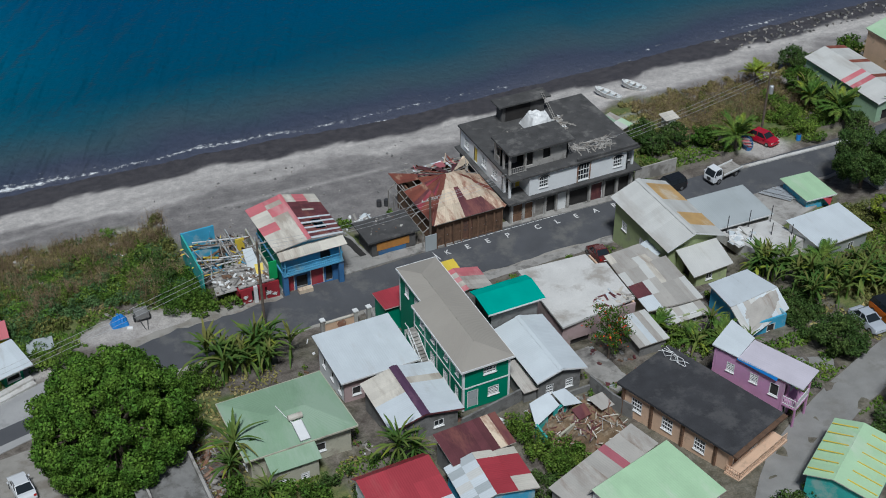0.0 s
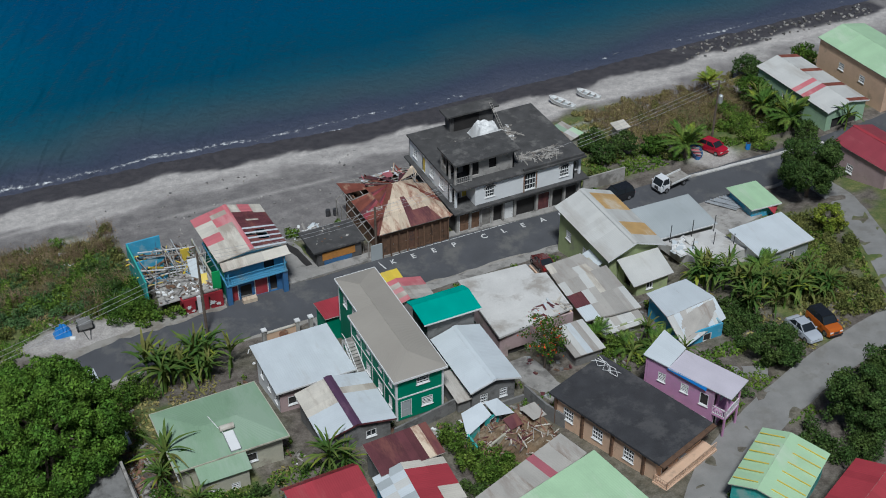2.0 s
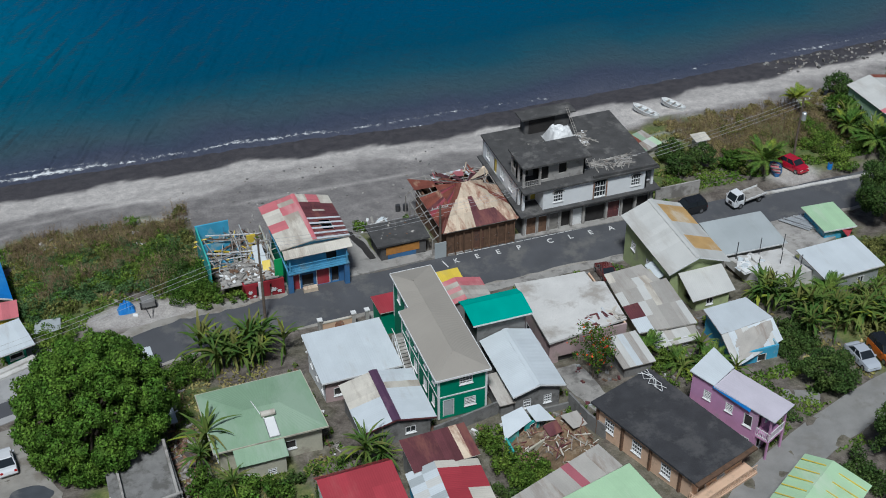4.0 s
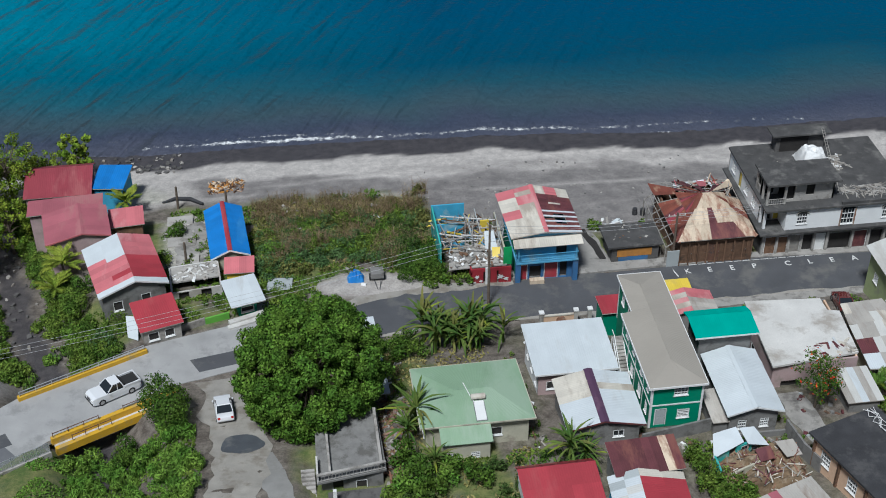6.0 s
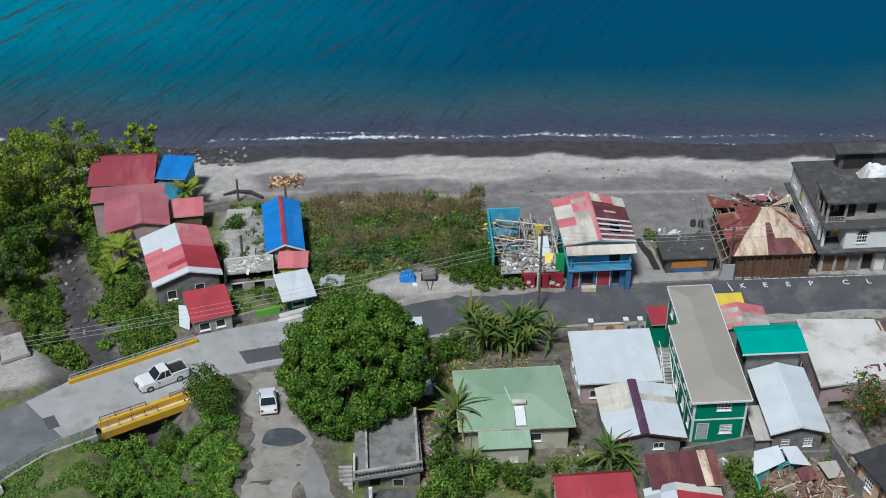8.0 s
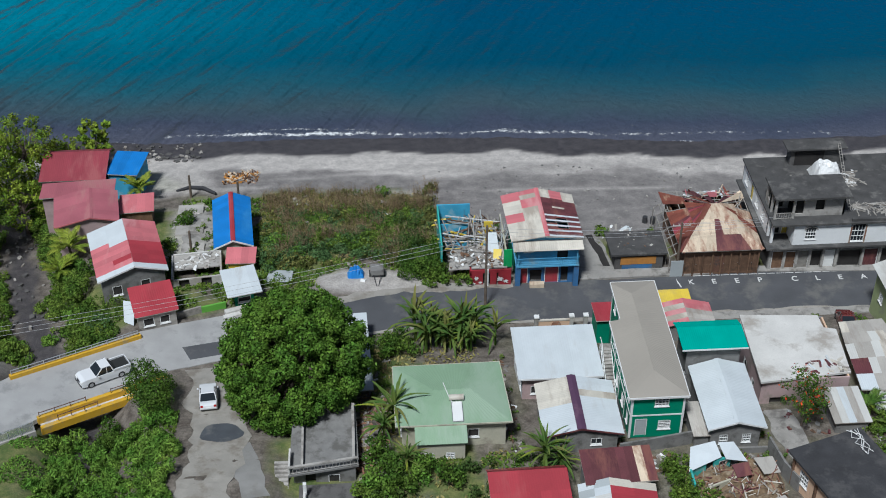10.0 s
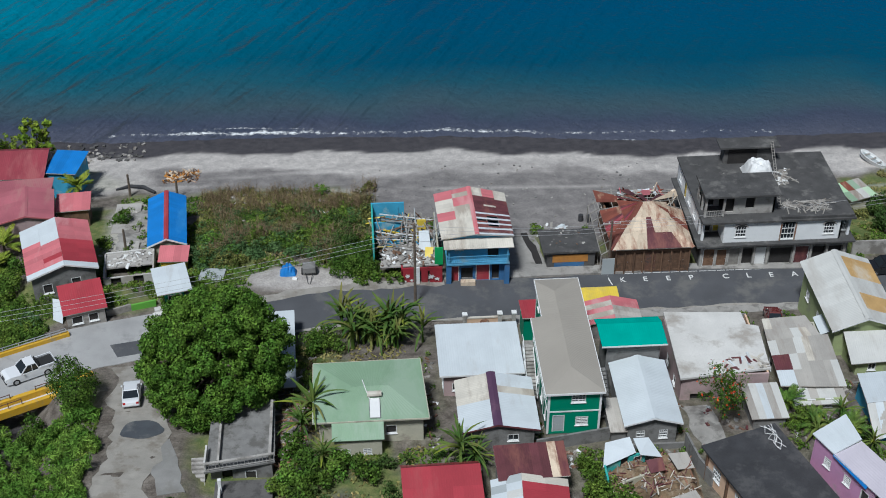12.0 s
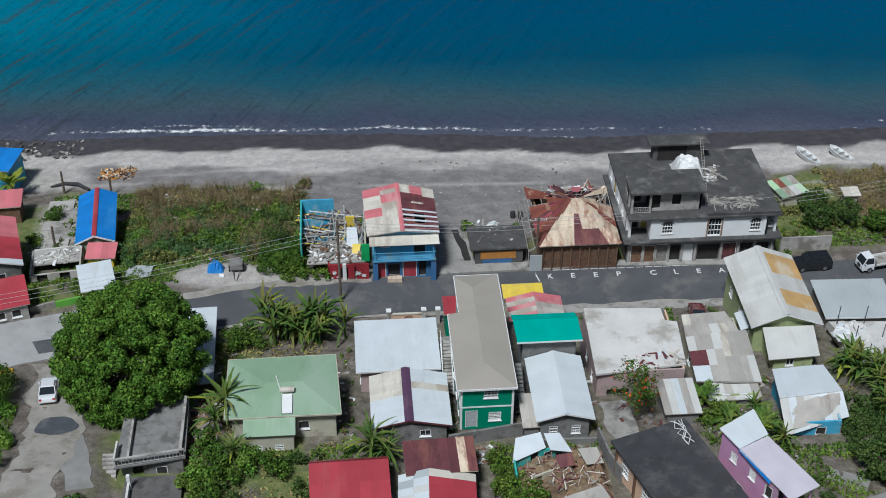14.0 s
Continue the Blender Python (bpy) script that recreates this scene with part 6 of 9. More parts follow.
def hut(label, cx, cy, deg, lx, ly, ze, zr, walls, left, right, ridge="y", over=0.3, S=(), W=(), E=(), zb=None, cap=None, rows=1, fascia="white_paint", name="house", xr=0.0, width=0.9):
    """A small house turned by deg about its middle, with a gable or single-slope roof. zr None: one slope, ze then (south, north)."""
    w = turned(cx, cy, deg)
    zb = min(land(*w(a * lx, b * ly)) for a in (-0.5, 0.5) for b in (-0.5, 0.5)) - 0.3 if zb is None else zb
    h = thing(name, label, name, (cx, cy, zb + 0.3))
    a, b = lx / 2, ly / 2
    low_e = min(ze) if isinstance(ze, tuple) else ze
    top = low_e - 0.1
    rise = zr - top - 0.14 if zr else 0
    f = (xr + a) / lx if ridge == "y" else (xr + b) / ly
    gy, gn = ((rise, f), (rise, 1 - f)) if zr and ridge == "y" else (0, 0)
    ge, gw = ((rise, f), (rise, 1 - f)) if zr and ridge == "x" else (0, 0)
    for p, q, o, gg in (((-a, -b), (a, -b), S, gy), ((a, -b + 0.18), (a, b - 0.18), E, ge), ((a, b), (-a, b), (), gn), ((-a, b - 0.18), (-a, -b + 0.18), W, gw)):
        wall(h, w(*p), w(*q), zb, top, walls, o, gable=gg)
    a, b = a + over, b + over
    P = lambda x, y, z: (*w(x, y), z)
    if not zr:
        roof_plane(h, P(-a, -b, ze[0]), P(a, -b, ze[0]), P(a, b, ze[1]), P(-a, b, ze[1]), left, width, rows)
        if fascia:
            part("fascia", beam(bmesh.new(), P(-a, -b - 0.02, ze[0] - 0.05), P(a, -b - 0.02, ze[0] - 0.05), 0.05, 0.16), fascia, h)
    elif ridge == "y":
        roof_plane(h, P(-a, b, ze), P(-a, -b, ze), P(xr, -b, zr), P(xr, b, zr), left, width, rows)
        roof_plane(h, P(a, -b, ze), P(a, b, ze), P(xr, b, zr), P(xr, -b, zr), right, width, rows)
        if fascia:
            bm = bmesh.new()
            beam(bm, P(-a, -b - 0.02, ze - 0.05), P(xr, -b - 0.02, zr - 0.05), 0.05, 0.18)
            beam(bm, P(xr, -b - 0.02, zr - 0.05), P(a, -b - 0.02, ze - 0.05), 0.05, 0.18)
            part("fascia", bm, fascia, h)
        if cap:
            ridge_cap(h, P(xr, -b, zr), P(xr, b, zr), cap, 0.28)
    else:
        roof_plane(h, P(-a, -b, ze), P(a, -b, ze), P(a, xr, zr), P(-a, xr, zr), left, width, rows)
        roof_plane(h, P(a, b, ze), P(-a, b, ze), P(-a, xr, zr), P(a, xr, zr), right, width, rows)
        if cap:
            ridge_cap(h, P(-a, xr, zr), P(a, xr, zr), cap, 0.28)
    return h


def west_end():
    def lw(i, j, n, r):
        return "white_sheet" if j == 1 and i < n * 0.45 or (j == 0 and i < n * 0.3) or i == n - 1 else "pink_sheet" if j == 0 else "red_sheet" if i % 4 == 0 else "pink_sheet"
    def rw(i, j, n, r):
        return "white_sheet" if i == 0 else "pink_sheet" if (i > n * 0.5) else "red_sheet"
    hut("raised grey house with patched pink and white roof", -61.6, 2.2, 15, 6.6, 8.4, 5.7, 6.9, "block", lw, rw, over=0.4, S=[(1.0, 2.0, 2.6, 3.8, "dark"), (4, 5, 2.4, 4.0, "dark")], rows=2, width=0.85, xr=0.3)
    hut("small roadside hut with bright red sheet roof", -58.1, -5.6, 16, 3.9, 4.0, (4.95, 5.5), None, "grey_timber", "red_sheet", None, S=[(0.5, 1.6, 1.2, 2.2, "dark"), (2.2, 3.2, 1.2, 2.2, "dark")], name="shed", fascia=None)
    hut("long house with faded crimson metal roof by the shore", -71.0, 25.6, 0, 7.4, 6.4, 2.0, 3.0, "rose_wall", "crimson_sheet", "crimson_sheet", ridge="x", xr=1.5)
    hut("lean-to house with bright blue roof by the shore", -64.9, 25.9, -8, 3.4, 5.2, (2.0, 1.7), None, "sky_wall", "blue_sheet", None, fascia=None)
    hut("house with weathered dusty red gable roof near the stream", -67.9, 13.8, 9, 6.7, 5.6, 3.5, 4.3, "rose_wall", "dusty_red", "dusty_red", cap="dusty_red", xr=0.5, fascia="pink_sheet")
    hut("long lean-to with faded dusty red roof", -69.6, 18.7, 4, 8.0, 3.2, (3.3, 2.9), None, "rose_wall", "dusty_red", None, fascia=None)
    hut("small lean-to with faded pink sheet roof", -62.6, 16.4, 5, 3.4, 3.0, (2.2, 2.4), None, "timber", "pink_sheet", None, name="shed", fascia=None)
    b = hut("slim shed with bright blue gable roof and red ridge", -51.0, 10.4, 5, 3.7, 9.0, 3.2, 4.15, "cream_wall", "blue_sheet", "blue_sheet", over=0.35, fascia="white_paint", width=0.8)
    ridge_cap(b, (-50.58, 5.57, 4.17), (-51.42, 15.23, 4.17), "red_sheet", 0.26)
    hut("porch with pale pink roof and yellow front", -49.7, 4.1, -2, 2.7, 2.0, (3.0, 3.35), None, "yellow_sheet", "pink_sheet", None, name="shed", fascia=None)
    hut("dark green kiosk under a plain white roof", -49.3, -2.2, 14, 2.0, 3.0, (4.35, 4.55), None, "green_wall", "white_sheet", None, over=0.85, S=[(0.3, 1.7, 1.1, 1.8, "dark")], name="kiosk", fascia=None)
    f = thing("sheet_metal", "loose white metal sheet leaning on the roadside hut", "sheet metal", (-60.4, -5.6, 3.4))
    part("sheet", slab_quad(bmesh.new(), (-61.2, -6.6, 3.1), (-60.1, -7.4, 3.2), (-60.0, -5.6, 4.9), (-61.3, -4.9, 4.6), 0.03), "white_sheet", f)
    # low walls of an unfinished house
    u = thing("ruin", "unfinished low concrete walls with doorways, overgrown", "ruin", (-54.2, 2.4, 1.8))
    zb = 0.6
    wall(u, (-57.0, 0.2), (-51.6, 0.9), zb, 3.0, "pale_concrete", [(0.8, 1.9, 1.2, 2.3, "void"), (3.2, 4.3, 1.2, 2.3, "void")])
    wall(u, (-51.6, 0.9), (-52.0, 5.6), zb, 3.0, "pale_concrete")
    wall(u, (-52.0, 5.6), (-57.4, 5.0), zb - 0.5, 3.0, "pale_concrete")
    wall(u, (-57.4, 5.0), (-57.0, 0.2), zb, 3.0, "pale_concrete")
    part("slab", slab_quad(bmesh.new(), (-56.9, 2.2, 2.9), (-51.8, 2.8, 2.9), (-52.0, 5.4, 2.85), (-57.2, 4.8, 2.85), 0.15), "concrete", u)
    scatter("rubble", "", -56.8, 2.4, -52.2, 5.0, 2.9, 46, ((0.15, 0.9), (0.1, 0.5), (0.04, 0.2)), ("rubble", "white_paint", "concrete", "pale_concrete"), parent=thing("rubble", "broken blocks and plaster on the unfinished slab", "rubble", (-54.5, 3.7, 2.9)), seed=32)
    scatter("rubble", "broken concrete and stones in the yard", -58.5, 5.5, -53, 20, land, 60, ((0.2, 0.8), (0.15, 0.5), (0.08, 0.25)), ("rubble", "concrete", "block"), seed=31)
    ribbon("pavement", [(-54.6, 6.2), (-55.2, 12), (-55.6, 18.5)], 1.9, "paving", 0.1, 0.4, 0.8, "cracked pale concrete yard floor", cat="pavement")
    for x, y, l in ((-56.4, 13.4, 3.2), (-56.8, 19.0, 3.0), (-55.6, 8.9, 2.6)):
        g = thing("slab", "pale concrete slab lying in the yard", "slab", (x, y, land(x, y)))
        part("block", boxed(x - l / 2, y - 0.9, land(x, y) - 0.4, x + l / 2, y + 0.9, land(x, y) + 0.3), "concrete", g)
    # roadside walls
    w = thing("garden_wall", "low grey and green painted wall along the road", "wall", (-53.5, -4.6, 2.6))
    part("wall", beam(bmesh.new(), (-55.8, -5.9, 2.9), (-53.4, -4.9, 2.9), 0.2, 1.1), "grey_timber", w)
    part("wall", beam(bmesh.new(), (-53.4, -4.9, 2.85), (-50.9, -4.1, 2.8), 0.2, 0.9), "bright_green", w, "bright green stretch of wall")
    k = thing("steps", "two pale concrete kerb steps before the kiosk", "steps", (-49, -5, 2.4))
    part("step", beam(bmesh.new(), (-51.0, -6.0, 2.6), (-47.2, -4.6, 2.5), 0.6, 0.35), "pale_concrete", k)
    part("step", beam(bmesh.new(), (-50.9, -5.4, 2.75), (-47.3, -4.0, 2.65), 0.6, 0.5), "pale_concrete", k)


def lower_rows():
    def mr(i, j, n, r):
        return "tan_sheet" if i == n - 2 else "maroon_sheet"
    hut("grey shed with dark maroon metal roof", -15.1, -36.2, 2, 5.6, 3.2, (8.95, 9.4), None, "block", mr, None, name="house", fascia=None, width=0.8)
    hut("low house with red and patched white gable roof", -15.6, -40.4, -3, 6.0, 4.6, 8.5, 9.35, "sky_wall", lambda i, j, n, r: ("white_sheet", "grey_sheet", "white_sheet", "pale_sheet")[(i + j) % 4], lambda i, j, n, r: "cream_sheet" if (i < 2 and j == 0) or i == n - 1 else "red_sheet", xr=-0.7, rows=2, fascia=None)
    hut("house with bright red metal roof and white lower edge", -22.9, -39.2, 1, 6.2, 7.2, 8.4, 9.3, "white_wall", lambda i, j, n, r: "red_sheet" if j else "white_sheet", "red_sheet", ridge="x", xr=2.8, rows=3)
    # collapsed house
    r = thing("ruin", "collapsed house with teal walls and brown fallen timbers", "ruin", (-5, -35.5, 5.4))
    wall(r, (-8.6, -35.6), (-8.6, -37.4), 4.9, 7.6, "teal_wall")
    wall(r, (-8.4, -35.4), (-4.6, -34.2), 4.9, 7.5, "teal_wall", [(1.5, 2.3, 0.8, 2.6, "void"), (2.8, 3.6, 1.2, 2.4, "dark")])
    wall(r, (-7.6, -37.6), (-3.4, -36.0), 4.9, 7.2, "cream_wall", [(0.6, 1.5, 0.5, 2.1, "void"), (2.3, 3.2, 0.9, 2.0, "void")])
    part("roof_remnant", slab_quad(bmesh.new(), (-8.7, -35.8, 7.5), (-5.6, -34.6, 7.9), (-5.9, -33.0, 8.3), (-8.2, -33.6, 8.3), 0.05), "white_sheet", r)
    part("roof_remnant", slab_quad(bmesh.new(), (-5.2, -34.7, 7.7), (-3.2, -34.6, 7.2), (-4.2, -33.0, 8.1), (-5.6, -33.1, 8.2), 0.05), "white_sheet", r)
    mound = thing("debris_mound", "brown mound of earth, thatch and crumbled roof", "debris", (-4.5, -36.5, 5.6))
    bm, n = bmesh.new(), 36
    top = lambda x, y: land(x, y) - 0.1 + (1.5 + 0.9 * noise.noise(Vector((x * 0.5, y * 0.5, 3))) + 0.45 * noise.noise(Vector((x * 1.6, y * 1.6, 7)))) * smooth((1 - abs((x + 4.4) / 4.6)) * 3) * smooth((1 - abs((y + 36.6) / 3.2)) * 3)
    g = [[bm.verts.new((-9.0 + 9.2 * i / n, -39.8 + 6.4 * j / n, top(-9.0 + 9.2 * i / n, -39.8 + 6.4 * j / n))) for j in range(n + 1)] for i in range(n + 1)]
    for i in range(n):
        for j in range(n):
            bm.faces.new((g[i][j], g[i + 1][j], g[i + 1][j + 1], g[i][j + 1]))
    part("mound", bm, "thatch", mound)
    part("fallen_roof", slab_quad(bmesh.new(), (-4.6, -36.6, 7.3), (-3.2, -36.2, 7.2), (-3.4, -35.2, 7.8), (-4.9, -35.5, 7.8), 0.06), "maroon_sheet", mound, "dull red fallen roof sheet")
    part("fallen_roof", slab_quad(bmesh.new(), (-2.2, -36.4, 7.4), (-0.6, -36.0, 7.1), (-1.0, -34.4, 7.5), (-2.8, -34.8, 7.8), 0.06), "drab_sheet", mound, "grey fallen roof sheet")
    scatter("timber_heap", "heap of fallen brown timbers, sticks and red roof scraps", -8.4, -39.4, -0.6, -33.6, lambda x, y: top(x, y) + 0.05, 230, ((0.3, 1.8), (0.05, 0.14), (0.03, 0.10)), ("timber", "red_rubble", "grey_timber", "red_rubble", "maroon_sheet", "cream_sheet"), "timber", seed=41, flat=1.4)
    hut("long low block shed with stained cream roof", -6.3, -43.4, 19, 10.4, 2.6, (8.5, 8.75), None, "block", lambda i, j, n, r: "dusty_red" if i == n // 2 + 1 else ("drab_sheet", "old_sheet", "drab_sheet")[i % 3], None, over=0.25, fascia=None)
    hut("house with pale mint-green metal roof", -4.3, -48.4, 14, 8.4, 6.6, 9.2, 9.9, "white_wall", "pale_green", "pale_green", ridge="x", xr=3.2)
    g = hut("house with pale green metal roof striped with yellow battens", 12.8, -52.6, 32, 7.4, 5.6, 9.3, 10.0, "teal_wall", "pale_green", "pale_green", ridge="x", xr=0.6)
    w = turned(12.8, -52.6, 32)
    for k in range(6):
        x = -3.2 + 1.25 * k
        part("batten", beam(beam(bmesh.new(), (*w(x, -3.0), 9.42), (*w(x, -0.4), 9.88), 0.07, 0.08), (*w(x, 0.8), 10.05), (*w(x, 3.0), 9.52), 0.07, 0.08), "yellow_sheet", g)
    hut("house with dark red metal roof beside the lane", 16.2, -59.4, 25, 8.4, 5.2, 9.9, 10.8, "pink_wall", "red_sheet", "red_sheet", ridge="x")
    # yard walls
    for label, pts, z in (("grey block yard wall in front of the green house", ((-14.0, -31.6), (-7.0, -30.0)), 1.5), ("grey block yard wall beside the black-roofed house", ((-0.2, -31.2), (0.2, -34.6), (0.9, -36.8)), 1.7), ("grey yard wall behind the ruined house", ((-7.0, -31.6), (-0.4, -31.4)), 0.7)):
        y = thing("garden_wall", label, "wall", (*pts[0], land(*pts[0])))
        for p, q in zip(pts, pts[1:]):
            part("wall", beam(bmesh.new(), (*p, land(*p) + z / 2 - 0.3), (*q, land(*q) + z / 2 - 0.3), 0.2, z + 0.6), "block", y)
    # grey parking roof by the big tree
    p = thing("building", "unfinished grey concrete building with parapet roof terrace", "building", (-40.5, -30, 5.2))
    four_walls(p, -42.9, -33.2, -37.5, -25.6, 4.0, 7.5, "block", S=[(1.0, 1.9, 1.4, 2.9, "void"), (3, 4, 1.5, 2.6, "dark")])
    part("roof_slab", prism(bmesh.new(), [(-43.3, -34.2), (-37.2, -33.3), (-37.4, -25.4), (-43.0, -25.4)], 7.5, 7.7), "block", p, "stained grey floor slab")
    for a in ((-42.2, -33.4, -42.0, -26.0), (-37.75, -33.0, -37.5, -26.0)):
        part("parapet", boxed(a[0], a[1], 7.7, a[2], a[3], 8.3), "concrete", p)
    railing(p, (-43.2, -34.1, 7.7), (-37.3, -33.2, 7.7), 0.85, "concrete", 0.3)
    part("coping", beam(bmesh.new(), (-43.25, -34.12, 8.6), (-37.25, -33.22, 8.6), 0.24, 0.12), "concrete", p)
    part("parapet", beam(bmesh.new(), (-43.2, -34.1, 8.15), (-43.15, -31.8, 8.15), 0.16, 0.95), "pale_concrete", p)
    part("terrace", boxed(-42.4, -41.0, 5.0, -37.4, -34.4, 6.7), "dark_block", p, "lower stained concrete floor")
    part("column", boxed(-42.0, -35.9, 6.7, -41.7, -35.6, 8.3), "white_paint", p)
    part("side_wall", boxed(-42.0, -40.6, 6.7, -41.8, -35.9, 7.4), "pale_concrete", p)
    for k in range(7):
        part("stair_step", boxed(-44.6, -34.0 + 0.32 * k, 5.2, -43.4, -33.7 + 0.32 * k, 5.9 + 0.2 * k), "concrete", p)
    # long white shed roof behind the tree
    hut("narrow shed with plain white roof beside the big tree", -37.3, -15.0, 2, 2.4, 12.4, (5.5, 4.6), None, "block", "white_sheet", None, over=0.2, name="shed", fascia=None)


def east_rows():
    hut("long low building with plain grey metal roof", 31.0, -10.2, -2, 7.2, 5.6, (3.25, 3.4), None, "concrete", "grey_sheet", None, over=0.35)
    u = thing("ruin", "unfinished white concrete slab with standing steel bars", "ruin", (30.6, -17, 2.4))
    part("slab", prism(bmesh.new(), [(27.1, -13.6), (34.0, -14.2), (33.6, -20.3), (28.0, -20.9)], 2.2, lambda x, y: 3.1 + 0.22 * (-13.5 - y)), "pale_concrete", u)
    for x, y in ((27.8, -14.2), (30.6, -14.4), (33.4, -14.7), (28.6, -17.4), (31.4, -17.4), (33.2, -18.6), (29.0, -20.2), (32.0, -20.2)):
        part("steel_bar", tube(bmesh.new(), [(x, y, 2.5), (x + 0.05, y, 5.6)], 0.05, 5), "dark_iron", u)
    scatter("rubble", "crumpled white sheets piled on the slab", 27.0, -17.6, 30.0, -14.2, lambda x, y: 3.2 + 0.22 * (-13.5 - y), 26, ((0.8, 1.9), (0.5, 1.0), (0.05, 0.3)), ("white_sheet", "white_paint", "pale_concrete"), seed=51)
    t = thing("terrace", "bare stained concrete terrace beside the road", "terrace", (38.5, -7.2, 0.2))
    part("slab", prism(bmesh.new(), [(35.2, -6.2), (42.4, -5.9), (42.4, -12.2), (35.2, -14.0)], -0.8, lambda x, y: 0.55 + 0.12 * (-6 - y)), "concrete", t)
    g = thing("pipe_stack", "stack of bright metal pipes and gutters", "pipes", (40.5, -7.6, 0.9))
    for k in range(14):
        part("pipe", tube(bmesh.new(), [(38.4 + 0.22 * k, -6.4 - 0.1 * (k % 3), 0.85 + 0.08 * (k % 2)), (40.4 + 0.2 * k, -9.9 + 0.1 * (k % 4), 1.2 + 0.08 * (k % 2))], 0.09, 6), "galvanised", g)
    e = hut("low house with pale green flat roof and blue front", 42.9, -9.6, -4, 3.4, 4.8, (2.5, 2.2), None, "sky_wall", "pale_green", None, over=0.4)
    part("awning", slab_quad(bmesh.new(), (43.2, -13.4, 1.9), (45.2, -11.6, 1.9), (44.9, -10.9, 2.4), (42.9, -12.5, 2.4), 0.05), "red_sheet", e)
    hut("galvanised shed with bright white metal roof", 37.0, -20.1, 2, 6.8, 5.0, (5.25, 5.35), None, "galvanised", "white_sheet", None, over=0.35, S=[(4.2, 5.0, 1.2, 2.4, "pane")], name="shed")
    # beyond the stretch of scrub
    hut("mint-green house with rusty patched grey roof", 66.0, 8.8, 3, 6.6, 13.8, 2.6, 3.4, "mint_wall", lambda i, j, n, r: "pink_sheet" if i in (8, 10) else "pale_sheet", lambda i, j, n, r: ("pale_sheet", "old_sheet", "rust_sheet")[0 if i % 5 else 2], W=[(2, 3, 2.2, 3.3, "dark"), (5, 6, 2.2, 3.3, "dark"), (8, 9, 2.2, 3.3, "dark")], S=[(1, 5.4, 1.6, 3.4, "void")])
    hut("two-storey peach house with pale green roof", 76.6, 9.0, 3, 8.0, 13.0, 4.9, 5.9, "peach_wall", "pale_green", "pale_green", W=[(4, 5, 4.2, 5.2, "grid"), (8, 9, 4.2, 5.2, "grid")], S=[(1.2, 2.4, 1.6, 2.8, "grid"), (4, 5.4, 4.3, 5.5, "void")])
    hut("white house with dark red gable roof beside the road", 61.2, -10.0, 8, 6.4, 8.0, 4.2, 5.3, "rose_wall", "crimson_sheet", "crimson_sheet", ridge="y", cap="red_sheet", S=[(1, 2, 1.2, 2.4, "dark")], W=[(2, 3, 1.6, 2.8, "grid")])
    hut("beach shed with patched orange and green roof", 31.6, 15.8, 20, 3.2, 3.2, (0.0, 0.2), None, "cream_wall", lambda i, j, n, r: ("green_sheet", "pale_green", "old_sheet", "rust_sheet", "pale_sheet")[(i * 2 + j) % 5], None, rows=2, name="shed", fascia=None)
    hut("small hut with pale roof among bushes", 38.6, 13.2, 0, 1.5, 1.2, (0.75, 0.9), None, "cream_wall", "cream_sheet", None, name="shed", fascia=None)


west_end()
lower_rows()
east_rows()

# ---------------------------------------------------------------- road furniture, bridge, wires
def road_letters():
    for ch, x in zip("KEEPCLEAR", (0, 2.6, 5.2, 7.8, 11.75, 14.35, 16.95, 19.6, 22.2)):
        cu = bpy.data.curves.new("road_letter", "FONT")
        cu.body, cu.size, cu.extrude, cu.align_x, cu.align_y = ch, 1.15, 0.004, "CENTER", "CENTER"
        cu.offset = 0.02
        cu.materials.append(MAT["road_paint"])
        ob = tagged(new("road_letter", cu), "white painted letter %s on the asphalt" % ch, "road marking", "painted road warning")
        ob.matrix_world = Matrix.Translation((x, 0.0, road_height(x, 0) + 0.036)) @ Matrix.Diagonal((0.92, 1.0, 1.0, 1.0))
    t = thing("road_marking", "short white painted line on the asphalt", "road marking", (-1.5, 0.1, 0.05))
    part("line", prism(bmesh.new(), [(-1.75, 0.9), (-1.6, 0.9), (-1.2, -0.9), (-1.35, -0.9)], 0.08, 0.105), "road_paint", t)
    e = thing("road_marking", "worn white edge line along the far kerb", "road marking", (10, 1.2, 0))
    for k in range(24):
        x = 0.5 + k * 1.05
        part("dash", boxed(x, 1.1, road_height(x, 0) + 0.0, x + 0.9, 1.18, road_height(x, 0) + 0.036), "road_paint", e)
    for pts, lab in (([(-54.9, -10.7), (-53.95, -12.6), (-46.2, -10.6), (-46.6, -8.6)], "square dark asphalt patch on the pale road"), ([(-72.7, -20.7), (-71.9, -22.2), (-70.9, -21.7), (-71.7, -20.2)], "small square patch on the pale road"),):
        p = thing("road_patch", lab, "road patch", (-51, -11, 2.5))
        part("patch", prism(bmesh.new(), pts, lambda x, y: road_height(x, y) + 0.0, lambda x, y: road_height(x, y) + 0.043), "asphalt", p)


